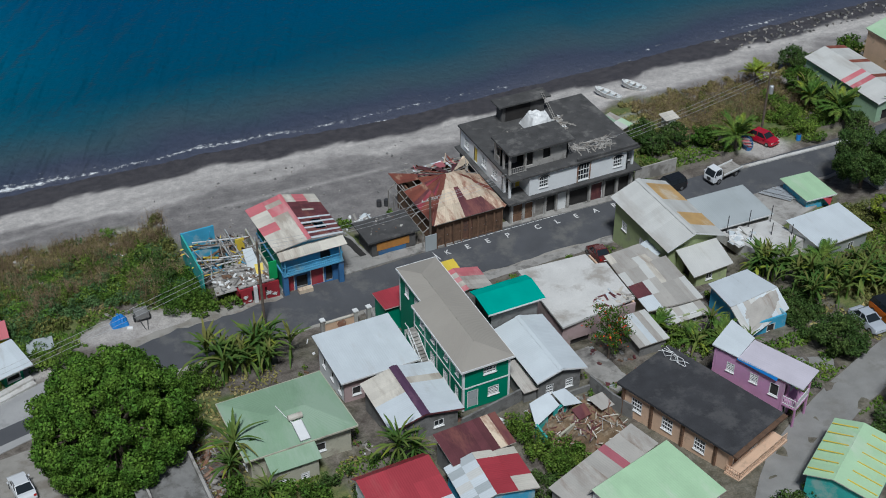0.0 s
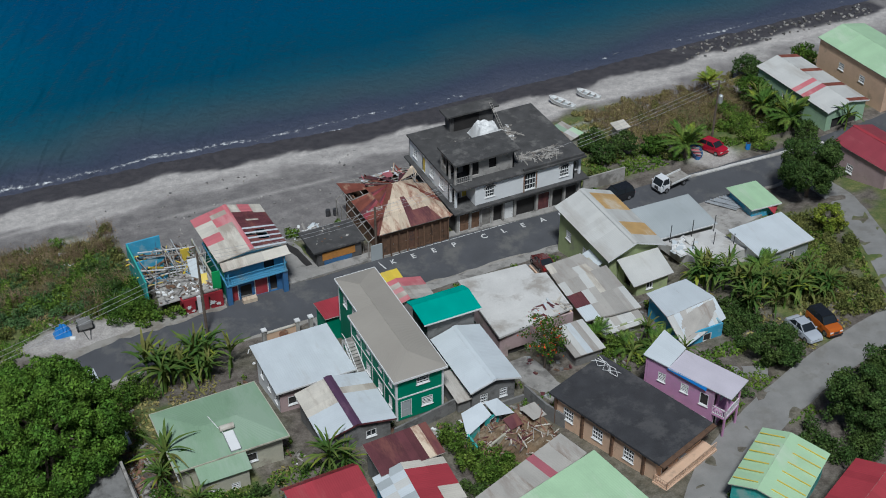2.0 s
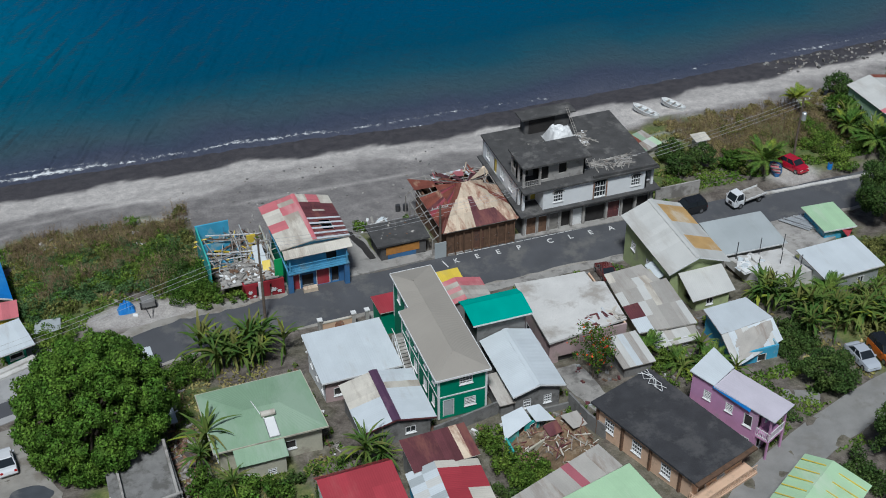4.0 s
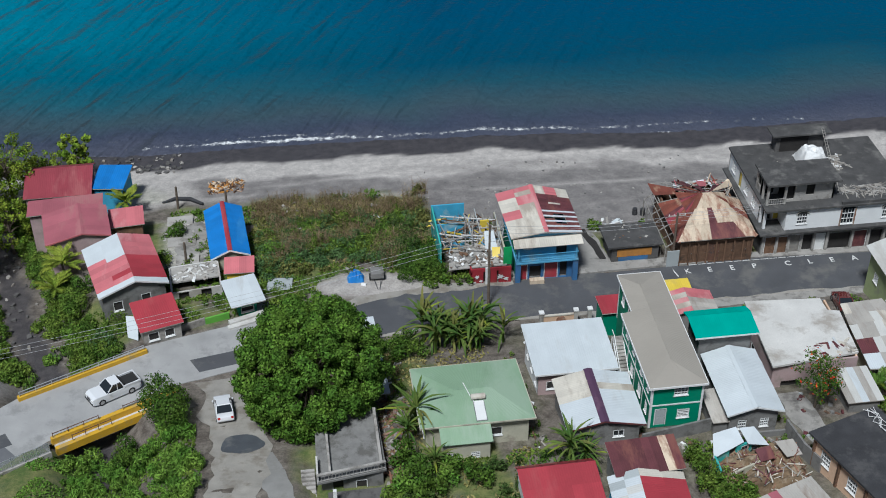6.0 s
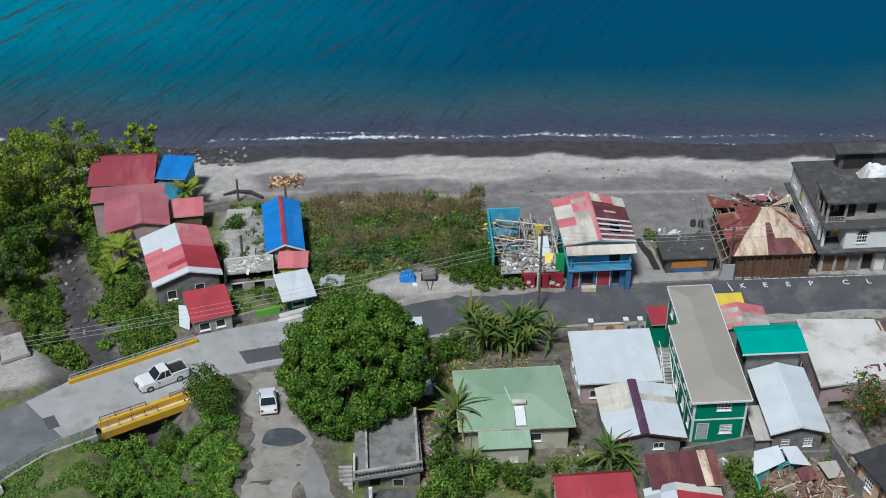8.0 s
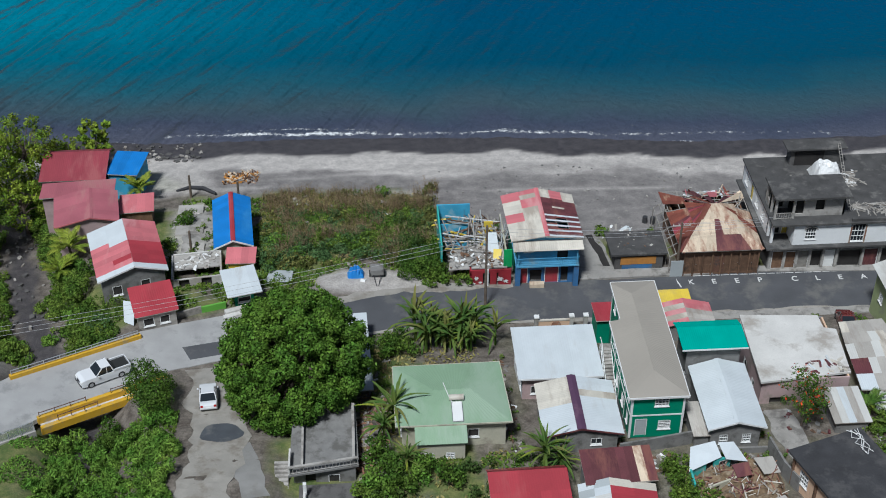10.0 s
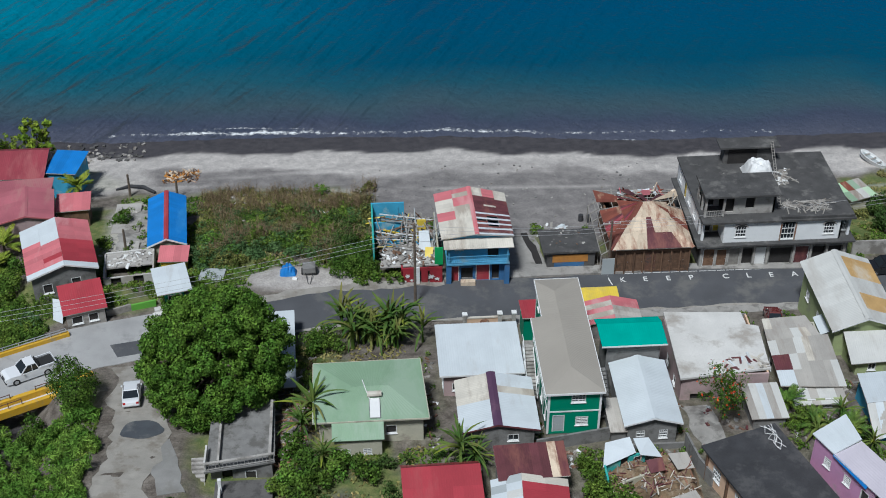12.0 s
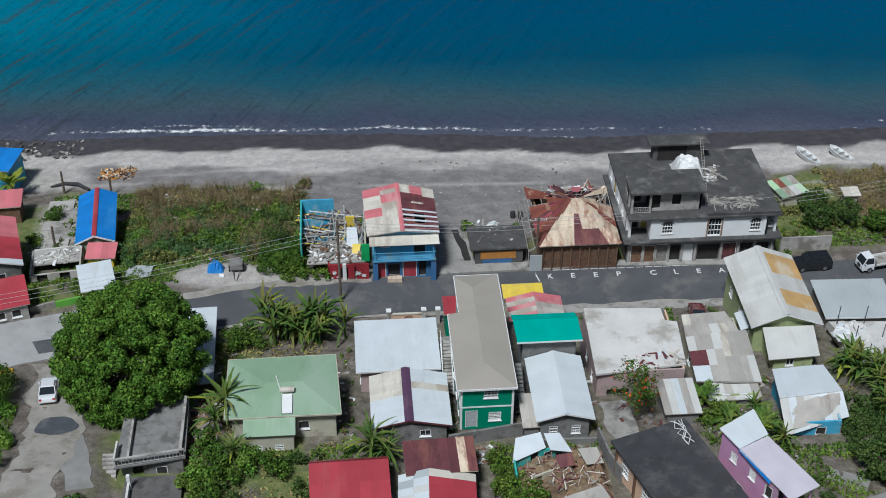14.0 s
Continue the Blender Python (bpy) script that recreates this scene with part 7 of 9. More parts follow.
def kerbs():
    """Pavement strips on both sides of the coast road."""
    ribbon("pavement", [(-21, 0.9), (-12, 1.2), (-3, 1.9), (5, 2.2)][::1], 0.75, "paving", 0.16, 0.5, 0.08, "cracked concrete pavement before the houses", z=lambda x, y: lin(x, ZX, ZY), cat="pavement")
    ribbon("pavement", [(5, 2.15), (15, 1.65), (27, 1.3)], 0.5, "paving", 0.16, 0.5, 0.05, "narrow concrete pavement before the shop fronts", z=lambda x, y: lin(x, ZX, ZY), cat="pavement")
    ribbon("kerb", [(40.5, 0.25), (50, -0.1), (61, -0.7)], 0.22, "pale_concrete", 0.2, 0.4, 0.04, "pale concrete kerb along the coast road", z=lambda x, y: lin(x, ZX, ZY), cat="kerb")
    ribbon("verge", [(x, road_mid(x) + 3.25) for x in (-43, -39, -35, -31, -27, -23, -20)], 0.55, "drive", 0.045, 0.3, 0.7, "sandy dust along the edge of the coast road", z=road_height, cat="verge")
    ribbon("verge", [(x, road_mid(x) - 3.3) for x in (-38, -34, -30, -25, -20, -14, -6, 2, 10, 18, 26, 34, 44, 56)], 0.25, "drive", 0.045, 0.3, 0.35, "sandy dust along the inner edge of the coast road", z=road_height, cat="verge")
    ribbon("pavement", [(-10.9, 9.4), (-10.5, 5), (-10.3, 1.4)], 2.2, "paving", 0.08, 0.4, 0.3, "concrete path between two houses", cat="pavement")
    ribbon("pavement", [(-13, -7.0), (-4, -6.2), (10, -5.9), (18, -5.8), (27, -5.9)], 0.6, "paving", 0.12, 0.5, 0.12, "broken concrete verge beside the road", z=lambda x, y: lin(x, ZX, ZY), cat="pavement")
    ribbon("pavement", [(-51.5, -14), (-51.0, -20), (-49.5, -27), (-50.5, -34), (-52, -42)], 2.5, "drive", 0.06, 0.3, 1.3, "pale worn concrete driveway", cat="driveway")
    p = thing("road_patch", "dark damp patch on the pale driveway", "road patch", (-49.8, -26.3, 5.3))
    ring = [(-49.8 + 2.1 * k * math.cos(a), -26.2 + 1.5 * k * math.sin(a)) for a, k in ((2 * math.pi * i / 28, 1 + 0.35 * noise.noise(Vector((math.cos(6.28 * i / 28) * 1.3, math.sin(6.28 * i / 28) * 1.3, 5)))) for i in range(28))]
    part("patch", prism(bmesh.new(), ring, lambda x, y: land(x, y, False) - 0.1, lambda x, y: land(x, y, False) + 0.09), "damp", p)
    ribbon("pavement", [(-48.3, -28.5), (-46.8, -31.5), (-46.0, -36)], 1.2, "lane_concrete", 0.05, 0.3, 0.7, "dark wet concrete beside the driveway", cat="driveway")
    ribbon("pavement", [(19.6, -36.9), (22.6, -38.8)], 0.9, "lane_concrete", 0.06, 0.3, 0.3, "pale concrete pad beside the pink house", cat="pavement")
    ribbon("drain", [(-9.9, 10.4), (-9.2, 8.6), (-9.4, 7.2), (-8.95, 5.4), (-9.05, 3.2)], 0.4, "void", 0.1, 0.3, 0.35, "dark eroded drain beside the garage", cat="drain")


def bridge():
    b = thing("bridge", "short road bridge with yellow painted kerbs and pipe rails", "bridge", (-64, -15.6, 2.5))
    for p, q, h, off in (((-71.0, -15.7), (-59.2, -9.2), 0.45, 0), ((-67.4, -21.5), (-56.0, -15.3), 0.4, 0), ((-66.9, -22.6), (-57.2, -17.1), 0.45, -0.3)):
        zp, zq = road_height(p[0], 0) + off, road_height(q[0], 0) + off
        part("kerb_beam", beam(bmesh.new(), (*p, zp + h / 2 - 0.15), (*q, zq + h / 2 - 0.15), 0.45, h + 0.35), "yellow_paint", b, "yellow painted concrete kerb")
    part("footway", slab_quad(bmesh.new(), (-66.9, -22.4, 3.3), (-57.2, -16.9, 2.65), (-56.4, -15.6, 2.7), (-67.2, -21.6, 3.35), 0.2), "pale_concrete", b)
    for p, q in (((-70.8, -15.6), (-59.4, -9.3)), ((-67.2, -21.4), (-63.2, -19.2)), ((-61.0, -18.0), (-56.4, -15.5)), ((-65.4, -21.7), (-62.0, -19.8))):
        bm, metal, n = bmesh.new(), "galvanised" if p[0] < -70 else "rust_iron", 8 if p[0] < -70 else 3
        for z in (0.65, 1.0) if p[0] < -70 else (0.9,):
            beam(bm, (*p, road_height(p[0], 0) + z), (*q, road_height(q[0], 0) + z), 0.06, 0.06)
        rail = part("rail", bm, metal, b, "pipe railing")
        for k in range(n + 1):
            x, y = p[0] + (q[0] - p[0]) * k / n, p[1] + (q[1] - p[1]) * k / n
            part("rail_post", beam(bmesh.new(), (x, y, road_height(x, 0) + 0.3), (x, y, road_height(x, 0) + 1.0), 0.06, 0.06), metal, rail)
    for p, q in (((-70.6, -14.2), (-67.4, -24.0)), ((-59.6, -9.0), (-56.6, -17.6))):
        part("abutment", beam(bmesh.new(), (*p, 0.9), (*q, 1.2), 0.7, 4.0), "block", b)
    w = thing("garden_wall", "grey roadside parapet with wire fence posts", "wall", (-71, -27, 4.2))
    pts = [(-67.2, -23.6), (-71.4, -26.0), (-74.2, -28.8), (-79, -34.5)]
    for p, q in zip(pts, pts[1:]):
        part("wall", beam(bmesh.new(), (*p, road_height(p[0], 0) - 0.55), (*q, road_height(q[0], 0) - 0.55), 0.3, 2.6), "concrete", w)
        n = 4
        for k in range(n):
            x, y = p[0] + (q[0] - p[0]) * k / n, p[1] + (q[1] - p[1]) * k / n
            part("fence_post", beam(bmesh.new(), (x, y, road_height(x, 0) + 0.7), (x, y, road_height(x, 0) + 1.9), 0.06, 0.06), "galvanised", w)
        part("fence_panel", beam(bmesh.new(), (*p, road_height(p[0], 0) + 1.3), (*q, road_height(q[0], 0) + 1.3), 0.02, 0.95), "mesh_wire", w, "pale wire mesh")
        part("fence_rail", beam(bmesh.new(), (*p, road_height(p[0], 0) + 1.85), (*q, road_height(q[0], 0) + 1.85), 0.04, 0.04), "galvanised", w)


def pole(x, y, h, label, transformer=False, lean=0.0):
    z = land(x, y) - 0.3
    p = thing("utility_pole", label, "utility pole", (x, y, z))
    part("shaft", tube(bmesh.new(), [(x, y, z), (x + lean, y, z + h)], [0.17, 0.11], 10), "bark", p)
    part("crossarm", beam(bmesh.new(), (x - 1.0 + lean, y + 0.12, z + h - 0.5), (x + 1.0 + lean, y + 0.12, z + h - 0.5), 0.1, 0.12), "grey_timber", p)
    for d in (-0.9, -0.3, 0.3, 0.9):
        part("insulator", tube(bmesh.new(), [(x + d + lean, y + 0.12, z + h - 0.44), (x + d + lean, y + 0.12, z + h - 0.24)], [0.05, 0.03], 6), "white_paint", p)
    if transformer:
        part("transformer", tube(bmesh.new(), [(x + 0.45, y - 0.1, z + h - 3.4), (x + 0.45, y - 0.1, z + h - 3.3), (x + 0.45, y - 0.1, z + h - 2.3), (x + 0.45, y - 0.1, z + h - 2.2)], [0.2, 0.3, 0.3, 0.2], 12), "galvanised", p)
    return Vector((x + lean, y + 0.12, z + h - 0.25))


def wire(p, q, sag=0.8, r=0.016, label="black overhead cable between poles"):
    bm = bmesh.new()
    p, q = Vector(p), Vector(q)
    pts = [lerp(p, q, k / 16) - Vector((0, 0, sag * 4 * (k / 16) * (1 - k / 16))) for k in range(17)]
    tube(bm, pts, r, 5)
    t = thing("cable", label, "cable", tuple(p), "overhead cables")
    part("strand", bm, "cable", t)


def wires():
    a = pole(-23.4, -4.3, 11.1, "tall wooden utility pole by the road")
    b = pole(-1.4, 1.5, 7.4, "wooden utility pole at the corner of the timber house")
    c = pole(48.6, 6.6, 9.5, "wooden utility pole with grey transformer", True)
    d = pole(-104.0, -20.0, 7.2, "wooden utility pole beyond the bridge")
    for k in (-0.9, 0.0, 0.9):
        o = Vector((k * 0.5, 0, -0.55 * (k + 0.9)))
        wire(a + o, b + o + Vector((0, 0, -0.3)), 0.5)
        wire(b + o, c + o, 1.0)
        wire(d + o, a + o + Vector((0, 0, -0.7)), 1.5)
    wire(b, (9.0, 3.0, 6.2), 0.2)
    wire(a + Vector((0, 0, -2)), (-19.6, 0.6, 6.2), 0.2)


# ---------------------------------------------------------------- vehicles
CAR_PAINT = {}


def paint(name, base):
    if name not in CAR_PAINT:
        m = plain("car_" + name, base, 0.25)
        m.node_tree.nodes["Principled BSDF"].inputs["Coat Weight"].default_value = 0.6
        CAR_PAINT[name] = m
    return CAR_PAINT[name]


def loft(bm, rings):
    """A skin through rings of equal length, closed at both ends."""
    vs = [[bm.verts.new(p) for p in r] for r in rings]
    n = len(rings[0])
    for a, b in zip(vs, vs[1:]):
        for k in range(n):
            bm.faces.new((a[k], a[(k + 1) % n], b[(k + 1) % n], b[k]))
    bm.faces.new(vs[0][::-1]), bm.faces.new(vs[-1])
    return bm


def car(label, x, y, deg, colour, base, L=4.4, W=1.72, kind="sedan", z=None, cat="car"):
    """A vehicle heading along its +x. kind: sedan, hatch, suv, pickup, truck."""
    c = thing("truck" if kind in ("pickup", "truck") else "car", label, cat, (0, 0, 0))
    body = paint(colour, base)
    w = W / 2
    # lower body: length stations (x, half width, bottom, top)
    if kind == "truck":
        st = [(L / 2, w * 0.86, 0.5, 0.95), (L / 2 - 0.06, w * 0.96, 0.42, 1.15), (L / 2 - 1.5, w * 0.96, 0.42, 1.15)]
        cab = [(L / 2 - 0.04, w * 0.84, 1.15), (L / 2 - 0.45, w * 0.80, 1.95), (L / 2 - 1.35, w * 0.80, 1.98), (L / 2 - 1.5, w * 0.86, 1.15)]
    else:
        hood = {"sedan": 0.86, "hatch": 0.92, "suv": 1.05, "pickup": 1.06}[kind]
        deck = {"sedan": 0.95, "hatch": 1.0, "suv": 1.12, "pickup": 1.08}[kind]
        st = [(L / 2, w * 0.72, 0.42, 0.62), (L / 2 - 0.1, w * 0.9, 0.30, hood - 0.12), (L / 2 - 0.45, w * 0.97, 0.24, hood), (L * 0.18, w, 0.22, deck - 0.04), (-L * 0.3, w, 0.22, deck), (-L / 2 + 0.3, w * 0.97, 0.26, deck - 0.02), (-L / 2 + 0.06, w * 0.92, 0.34, deck - 0.08), (-L / 2, w * 0.85, 0.45, deck - 0.2)]
        top = {"sedan": 1.42, "hatch": 1.5, "suv": 1.75, "pickup": 1.76}[kind]
        f, r0, r1, e = {"sedan": (0.22, 0.05, -0.2, -0.36), "hatch": (0.26, 0.1, -0.3, -0.44), "suv": (0.24, 0.1, -0.4, -0.47), "pickup": (0.2, 0.07, -0.1, -0.15)}[kind]
        cab = [(L * f, w * 0.9, deck), (L * r0, w * 0.76, top), (L * r1, w * 0.76, top), (L * e, w * 0.88, deck)]
    bm = bmesh.new()
    loft(bm, [[(sx, -hw, lo), (sx, -hw, lo + (hi - lo) * 0.55), (sx, -hw * 0.94, hi), (sx, hw * 0.94, hi), (sx, hw, lo + (hi - lo) * 0.55), (sx, hw, lo)] for sx, hw, lo, hi in st])
    b = part("body", bm, body, c)
    # cabin: roof, pillars, glass
    bm = bmesh.new()
    (ax, aw, az), (bx, bw, bz), (cx, cw, cz), (dx, dw, dz) = cab
    ring = lambda q, s: [bm.verts.new((x0, s * w0, z0)) for x0, w0, z0 in q]
    l, r = ring(cab, 1), ring(cab, -1)
    bm.faces.new(l), bm.faces.new(r[::-1])
    for i in range(4):
        j = (i + 1) % 4
        bm.faces.new((l[i], r[i], r[j], l[j]))
    part("glasshouse", bm, "glass", c, "dark tinted windows")
    part("roof", loft(bmesh.new(), [[(bx + 0.06, -bw - 0.01, bz - 0.05), (bx, -bw * 0.9, bz + 0.045), (bx, bw * 0.9, bz + 0.045), (bx + 0.06, bw + 0.01, bz - 0.05)], [(cx - 0.06, -cw - 0.01, cz - 0.05), (cx, -cw * 0.9, cz + 0.045), (cx, cw * 0.9, cz + 0.045), (cx - 0.06, cw + 0.01, cz - 0.05)]]), body, c)
    for s in (-1, 1):
        bm = bmesh.new()
        for (px, pw, pz), (qx, qw, qz) in ((cab[0], cab[1]), (cab[2], cab[3])):
            beam(bm, (px, s * (pw + 0.005), pz), (qx, s * (qw + 0.005), qz), 0.07, 0.09)
        if kind != "truck":
            mx = (bx + cx) / 2
            beam(bm, (mx, s * (aw + 0.0), dz), (mx, s * (bw + 0.012), bz), 0.05, 0.09)
        part("pillar", bm, body, c)
    if kind == "truck":
        part("flat_bed", boxed(-L / 2, -w, 0.78, L / 2 - 1.6, w, 0.9), "grey_timber", c, "weathered flat bed")
        part("chassis", boxed(-L / 2 + 0.1, -0.4, 0.45, L / 2 - 1.0, 0.4, 0.78), "dark_iron", c)
        part("headboard", boxed(L / 2 - 1.68, -w, 0.9, L / 2 - 1.6, w, 1.5), "grey_timber", c)
        for s in (-1, 1):
            part("side_board", boxed(-L / 2, s * w - 0.04, 0.9, L / 2 - 1.7, s * w + 0.04, 1.12), "white_paint", c)
    if kind == "pickup":
        part("bed_floor", boxed(-L / 2 + 0.12, -w * 0.84, 1.0, -L * 0.155, w * 0.84, 1.09), "rubber", c, "black bed liner")
        for s in (-1, 1):
            part("bed_side", boxed(-L / 2 + 0.06, s * w * 0.9 - 0.06, 1.05, -L * 0.15, s * w * 0.9 + 0.06, 1.27), body, c)
        part("tailgate", boxed(-L / 2 + 0.04, -w * 0.85, 0.9, -L / 2 + 0.1, w * 0.85, 1.26), body, c)
        part("bed_bar", boxed(-L * 0.165, -w * 0.8, 1.09, -L * 0.15, w * 0.8, 1.5), "rubber", c)
    rr = 0.36 if kind in ("pickup", "suv", "truck") else 0.31
    for sx in (L * 0.31, -L * 0.29):
        for s in (-1, 1):
            t = tube(bmesh.new(), [(sx, s * (w - 0.2), rr), (sx, s * (w + 0.02), rr)], rr, 14)
            wh = part("wheel", t, "rubber", c)
            part("rim", tube(bmesh.new(), [(sx, s * (w + 0.015), rr), (sx, s * (w + 0.035), rr)], rr * 0.6, 10), "steel", wh)
    zf = st[1][3] - 0.16
    for s in (-1, 1):
        part("headlight", boxed(L / 2 - 0.16, s * w * 0.66 - 0.17, zf - 0.1, L / 2 - 0.03, s * w * 0.66 + 0.17, zf + 0.08), "lamp_glass", c)
        part("tail_light", boxed(-L / 2 - 0.012, s * w * 0.72 - 0.12, 0.62, -L / 2 + 0.08, s * w * 0.72 + 0.12, 0.82), "tail_red", c)
        part("mirror", boxed(cab[0][0] - 0.25, s * (w + 0.08) - 0.07, st[3][3] if kind != "truck" else 1.35, cab[0][0] - 0.13, s * (w + 0.08) + 0.07, (st[3][3] if kind != "truck" else 1.35) + 0.14), body, c)
    part("bumper", boxed(L / 2 - 0.12, -w * 0.85, 0.34, L / 2 + 0.03, w * 0.85, 0.5), "rubber" if kind in ("pickup", "suv", "truck") else body, c)
    part("grille", boxed(L / 2 - 0.08, -w * 0.35, 0.56, L / 2 + 0.004, w * 0.35, zf + 0.02), "dark_iron", c)
    part("plate", boxed(-L / 2 - 0.02, -0.25, 0.5, -L / 2 + 0.02, 0.25, 0.61), "white_paint", c)
    # stands on the slope of the ground
    a = radians(deg)
    fx, fy = math.cos(a), math.sin(a)
    g = z or (lambda u, v: land(u, v, False) + 0.03)
    ex = Vector((fx * 2, fy * 2, g(x + fx, y + fy) - g(x - fx, y - fy))).normalized()
    ey = Vector((-fy * 2, fx * 2, g(x - fy, y + fx) - g(x + fy, y - fx)))
    ez = ex.cross(ey).normalized()
    ey = ez.cross(ex)
    c.matrix_world = Matrix.Translation((x, y, g(x, y) + 0.01)) @ Matrix((ex, ey, ez)).transposed().to_4x4()
    return c


def vehicles():
    road = lambda x, y: road_height(x, y) + 0.035
    car("white double-cab pickup with open bed on the bridge", -62.1, -15.3, 211, "white", (0.72, 0.73, 0.74), 5.2, 1.8, "pickup", road, "pickup")
    car("white saloon car parked on the driveway", -51.4, -20.4, 96, "white", (0.72, 0.73, 0.74), 4.5, 1.72, "sedan")
    car("white flat-bed truck parked beside the road", 37.5, -0.4, 191, "white", (0.72, 0.73, 0.74), 5.0, 1.8, "truck", road, "truck")
    car("black jeep parked beside the road", 29.9, 0.0, 184, "black", (0.015, 0.016, 0.018), 4.4, 1.8, "suv", road)
    car("bright red hatchback parked on a dirt clearing", 47.2, 4.4, -77, "red", (0.42, 0.01, 0.03), 4.1, 1.7, "hatch")
    car("old dark red car half hidden behind a wall", 14.6, -8.9, 82, "rust_red", (0.13, 0.022, 0.02), 4.2, 1.65, "sedan")
    car("silver car parked beside the lane", 29.7, -35.2, -91, "silver", (0.45, 0.48, 0.52), 4.3, 1.7, "sedan")
    c = car("orange car with black roof parked beside the lane", 32.2, -35.3, -94, "orange", (0.50, 0.12, 0.015), 4.3, 1.75, "suv")
    for o in c.children:
        if o.name.startswith(("roof", "pillar")):
            o.data.materials[0] = paint("black", (0.015, 0.016, 0.018))


road_letters()
kerbs()
bridge()
wires()
vehicles()


# ---------------------------------------------------------------- small things about the place
def boat(label, x, y, deg, L=5.0, base="white_paint", inner="grey_sheet"):
    z = land(x, y)
    b = thing("boat", label, "boat", (0, 0, 0), "boats on the beach")
    rings = []
    for k in range(9):
        u = k / 8
        hw = 0.75 * math.sin(math.pi * (0.12 + 0.88 * (1 - u)) / 1.12) ** 0.7 * (1 if u < 0.98 else 0.15)
        rings.append([(L * (u - 0.5), -hw, 0.72 + 0.3 * u * u), (L * (u - 0.5), -hw * 0.6, 0.12 + 0.2 * u ** 3), (L * (u - 0.5), hw * 0.6, 0.12 + 0.2 * u ** 3), (L * (u - 0.5), hw, 0.72 + 0.3 * u * u)])
    bm = bmesh.new()
    vs = [[bm.verts.new(p) for p in r] for r in rings]
    for p, q in zip(vs, vs[1:]):
        for k in range(3):
            bm.faces.new((p[k], q[k], q[k + 1], p[k + 1]))
    bm.faces.new(vs[0]), bm.faces.new(vs[-1][::-1])
    hull = part("hull", bm, base, b)
    bm = bmesh.new()
    vs = [[bm.verts.new((r[0][0], r[0][1] * 0.86, r[0][2] - 0.3)), bm.verts.new((r[3][0], r[3][1] * 0.86, r[3][2] - 0.3))] for r in rings]
    for p, q in zip(vs, vs[1:]):
        bm.faces.new((p[0], q[0], q[1], p[1]))
    part("floor", bm, inner, b)
    part("gunwale", tube(bmesh.new(), [r[0] for r in rings] + [r[3] for r in rings[::-1]], 0.05, 6), base, b)
    for u in (2, 4, 6):
        part("thwart", boxed(rings[u][0][0] - 0.13, rings[u][0][1] * 0.95, rings[u][0][2] - 0.14, rings[u][0][0] + 0.13, rings[u][3][1] * 0.95, rings[u][0][2] - 0.1), "grey_timber", b)
    b.matrix_world = pose(x, y, z - 0.05, 6, 0, deg)


def drum(x, y, material, label, r=0.3, h=0.9):
    z = land(x, y)
    d = thing("barrel", label, "barrel", (x, y, z))
    part("drum", tube(bmesh.new(), [(x, y, z - 0.05), (x, y, z + h * 0.33), (x, y, z + h * 0.35), (x, y, z + h * 0.37), (x, y, z + h * 0.66), (x, y, z + h * 0.68), (x, y, z + h * 0.7), (x, y, z + h)], [r, r, r * 1.07, r, r, r * 1.07, r, r], 14), material, d)
    part("lid", tube(bmesh.new(), [(x, y, z + h - 0.02), (x, y, z + h + 0.02)], r * 0.92, 14), "dark_iron", d)


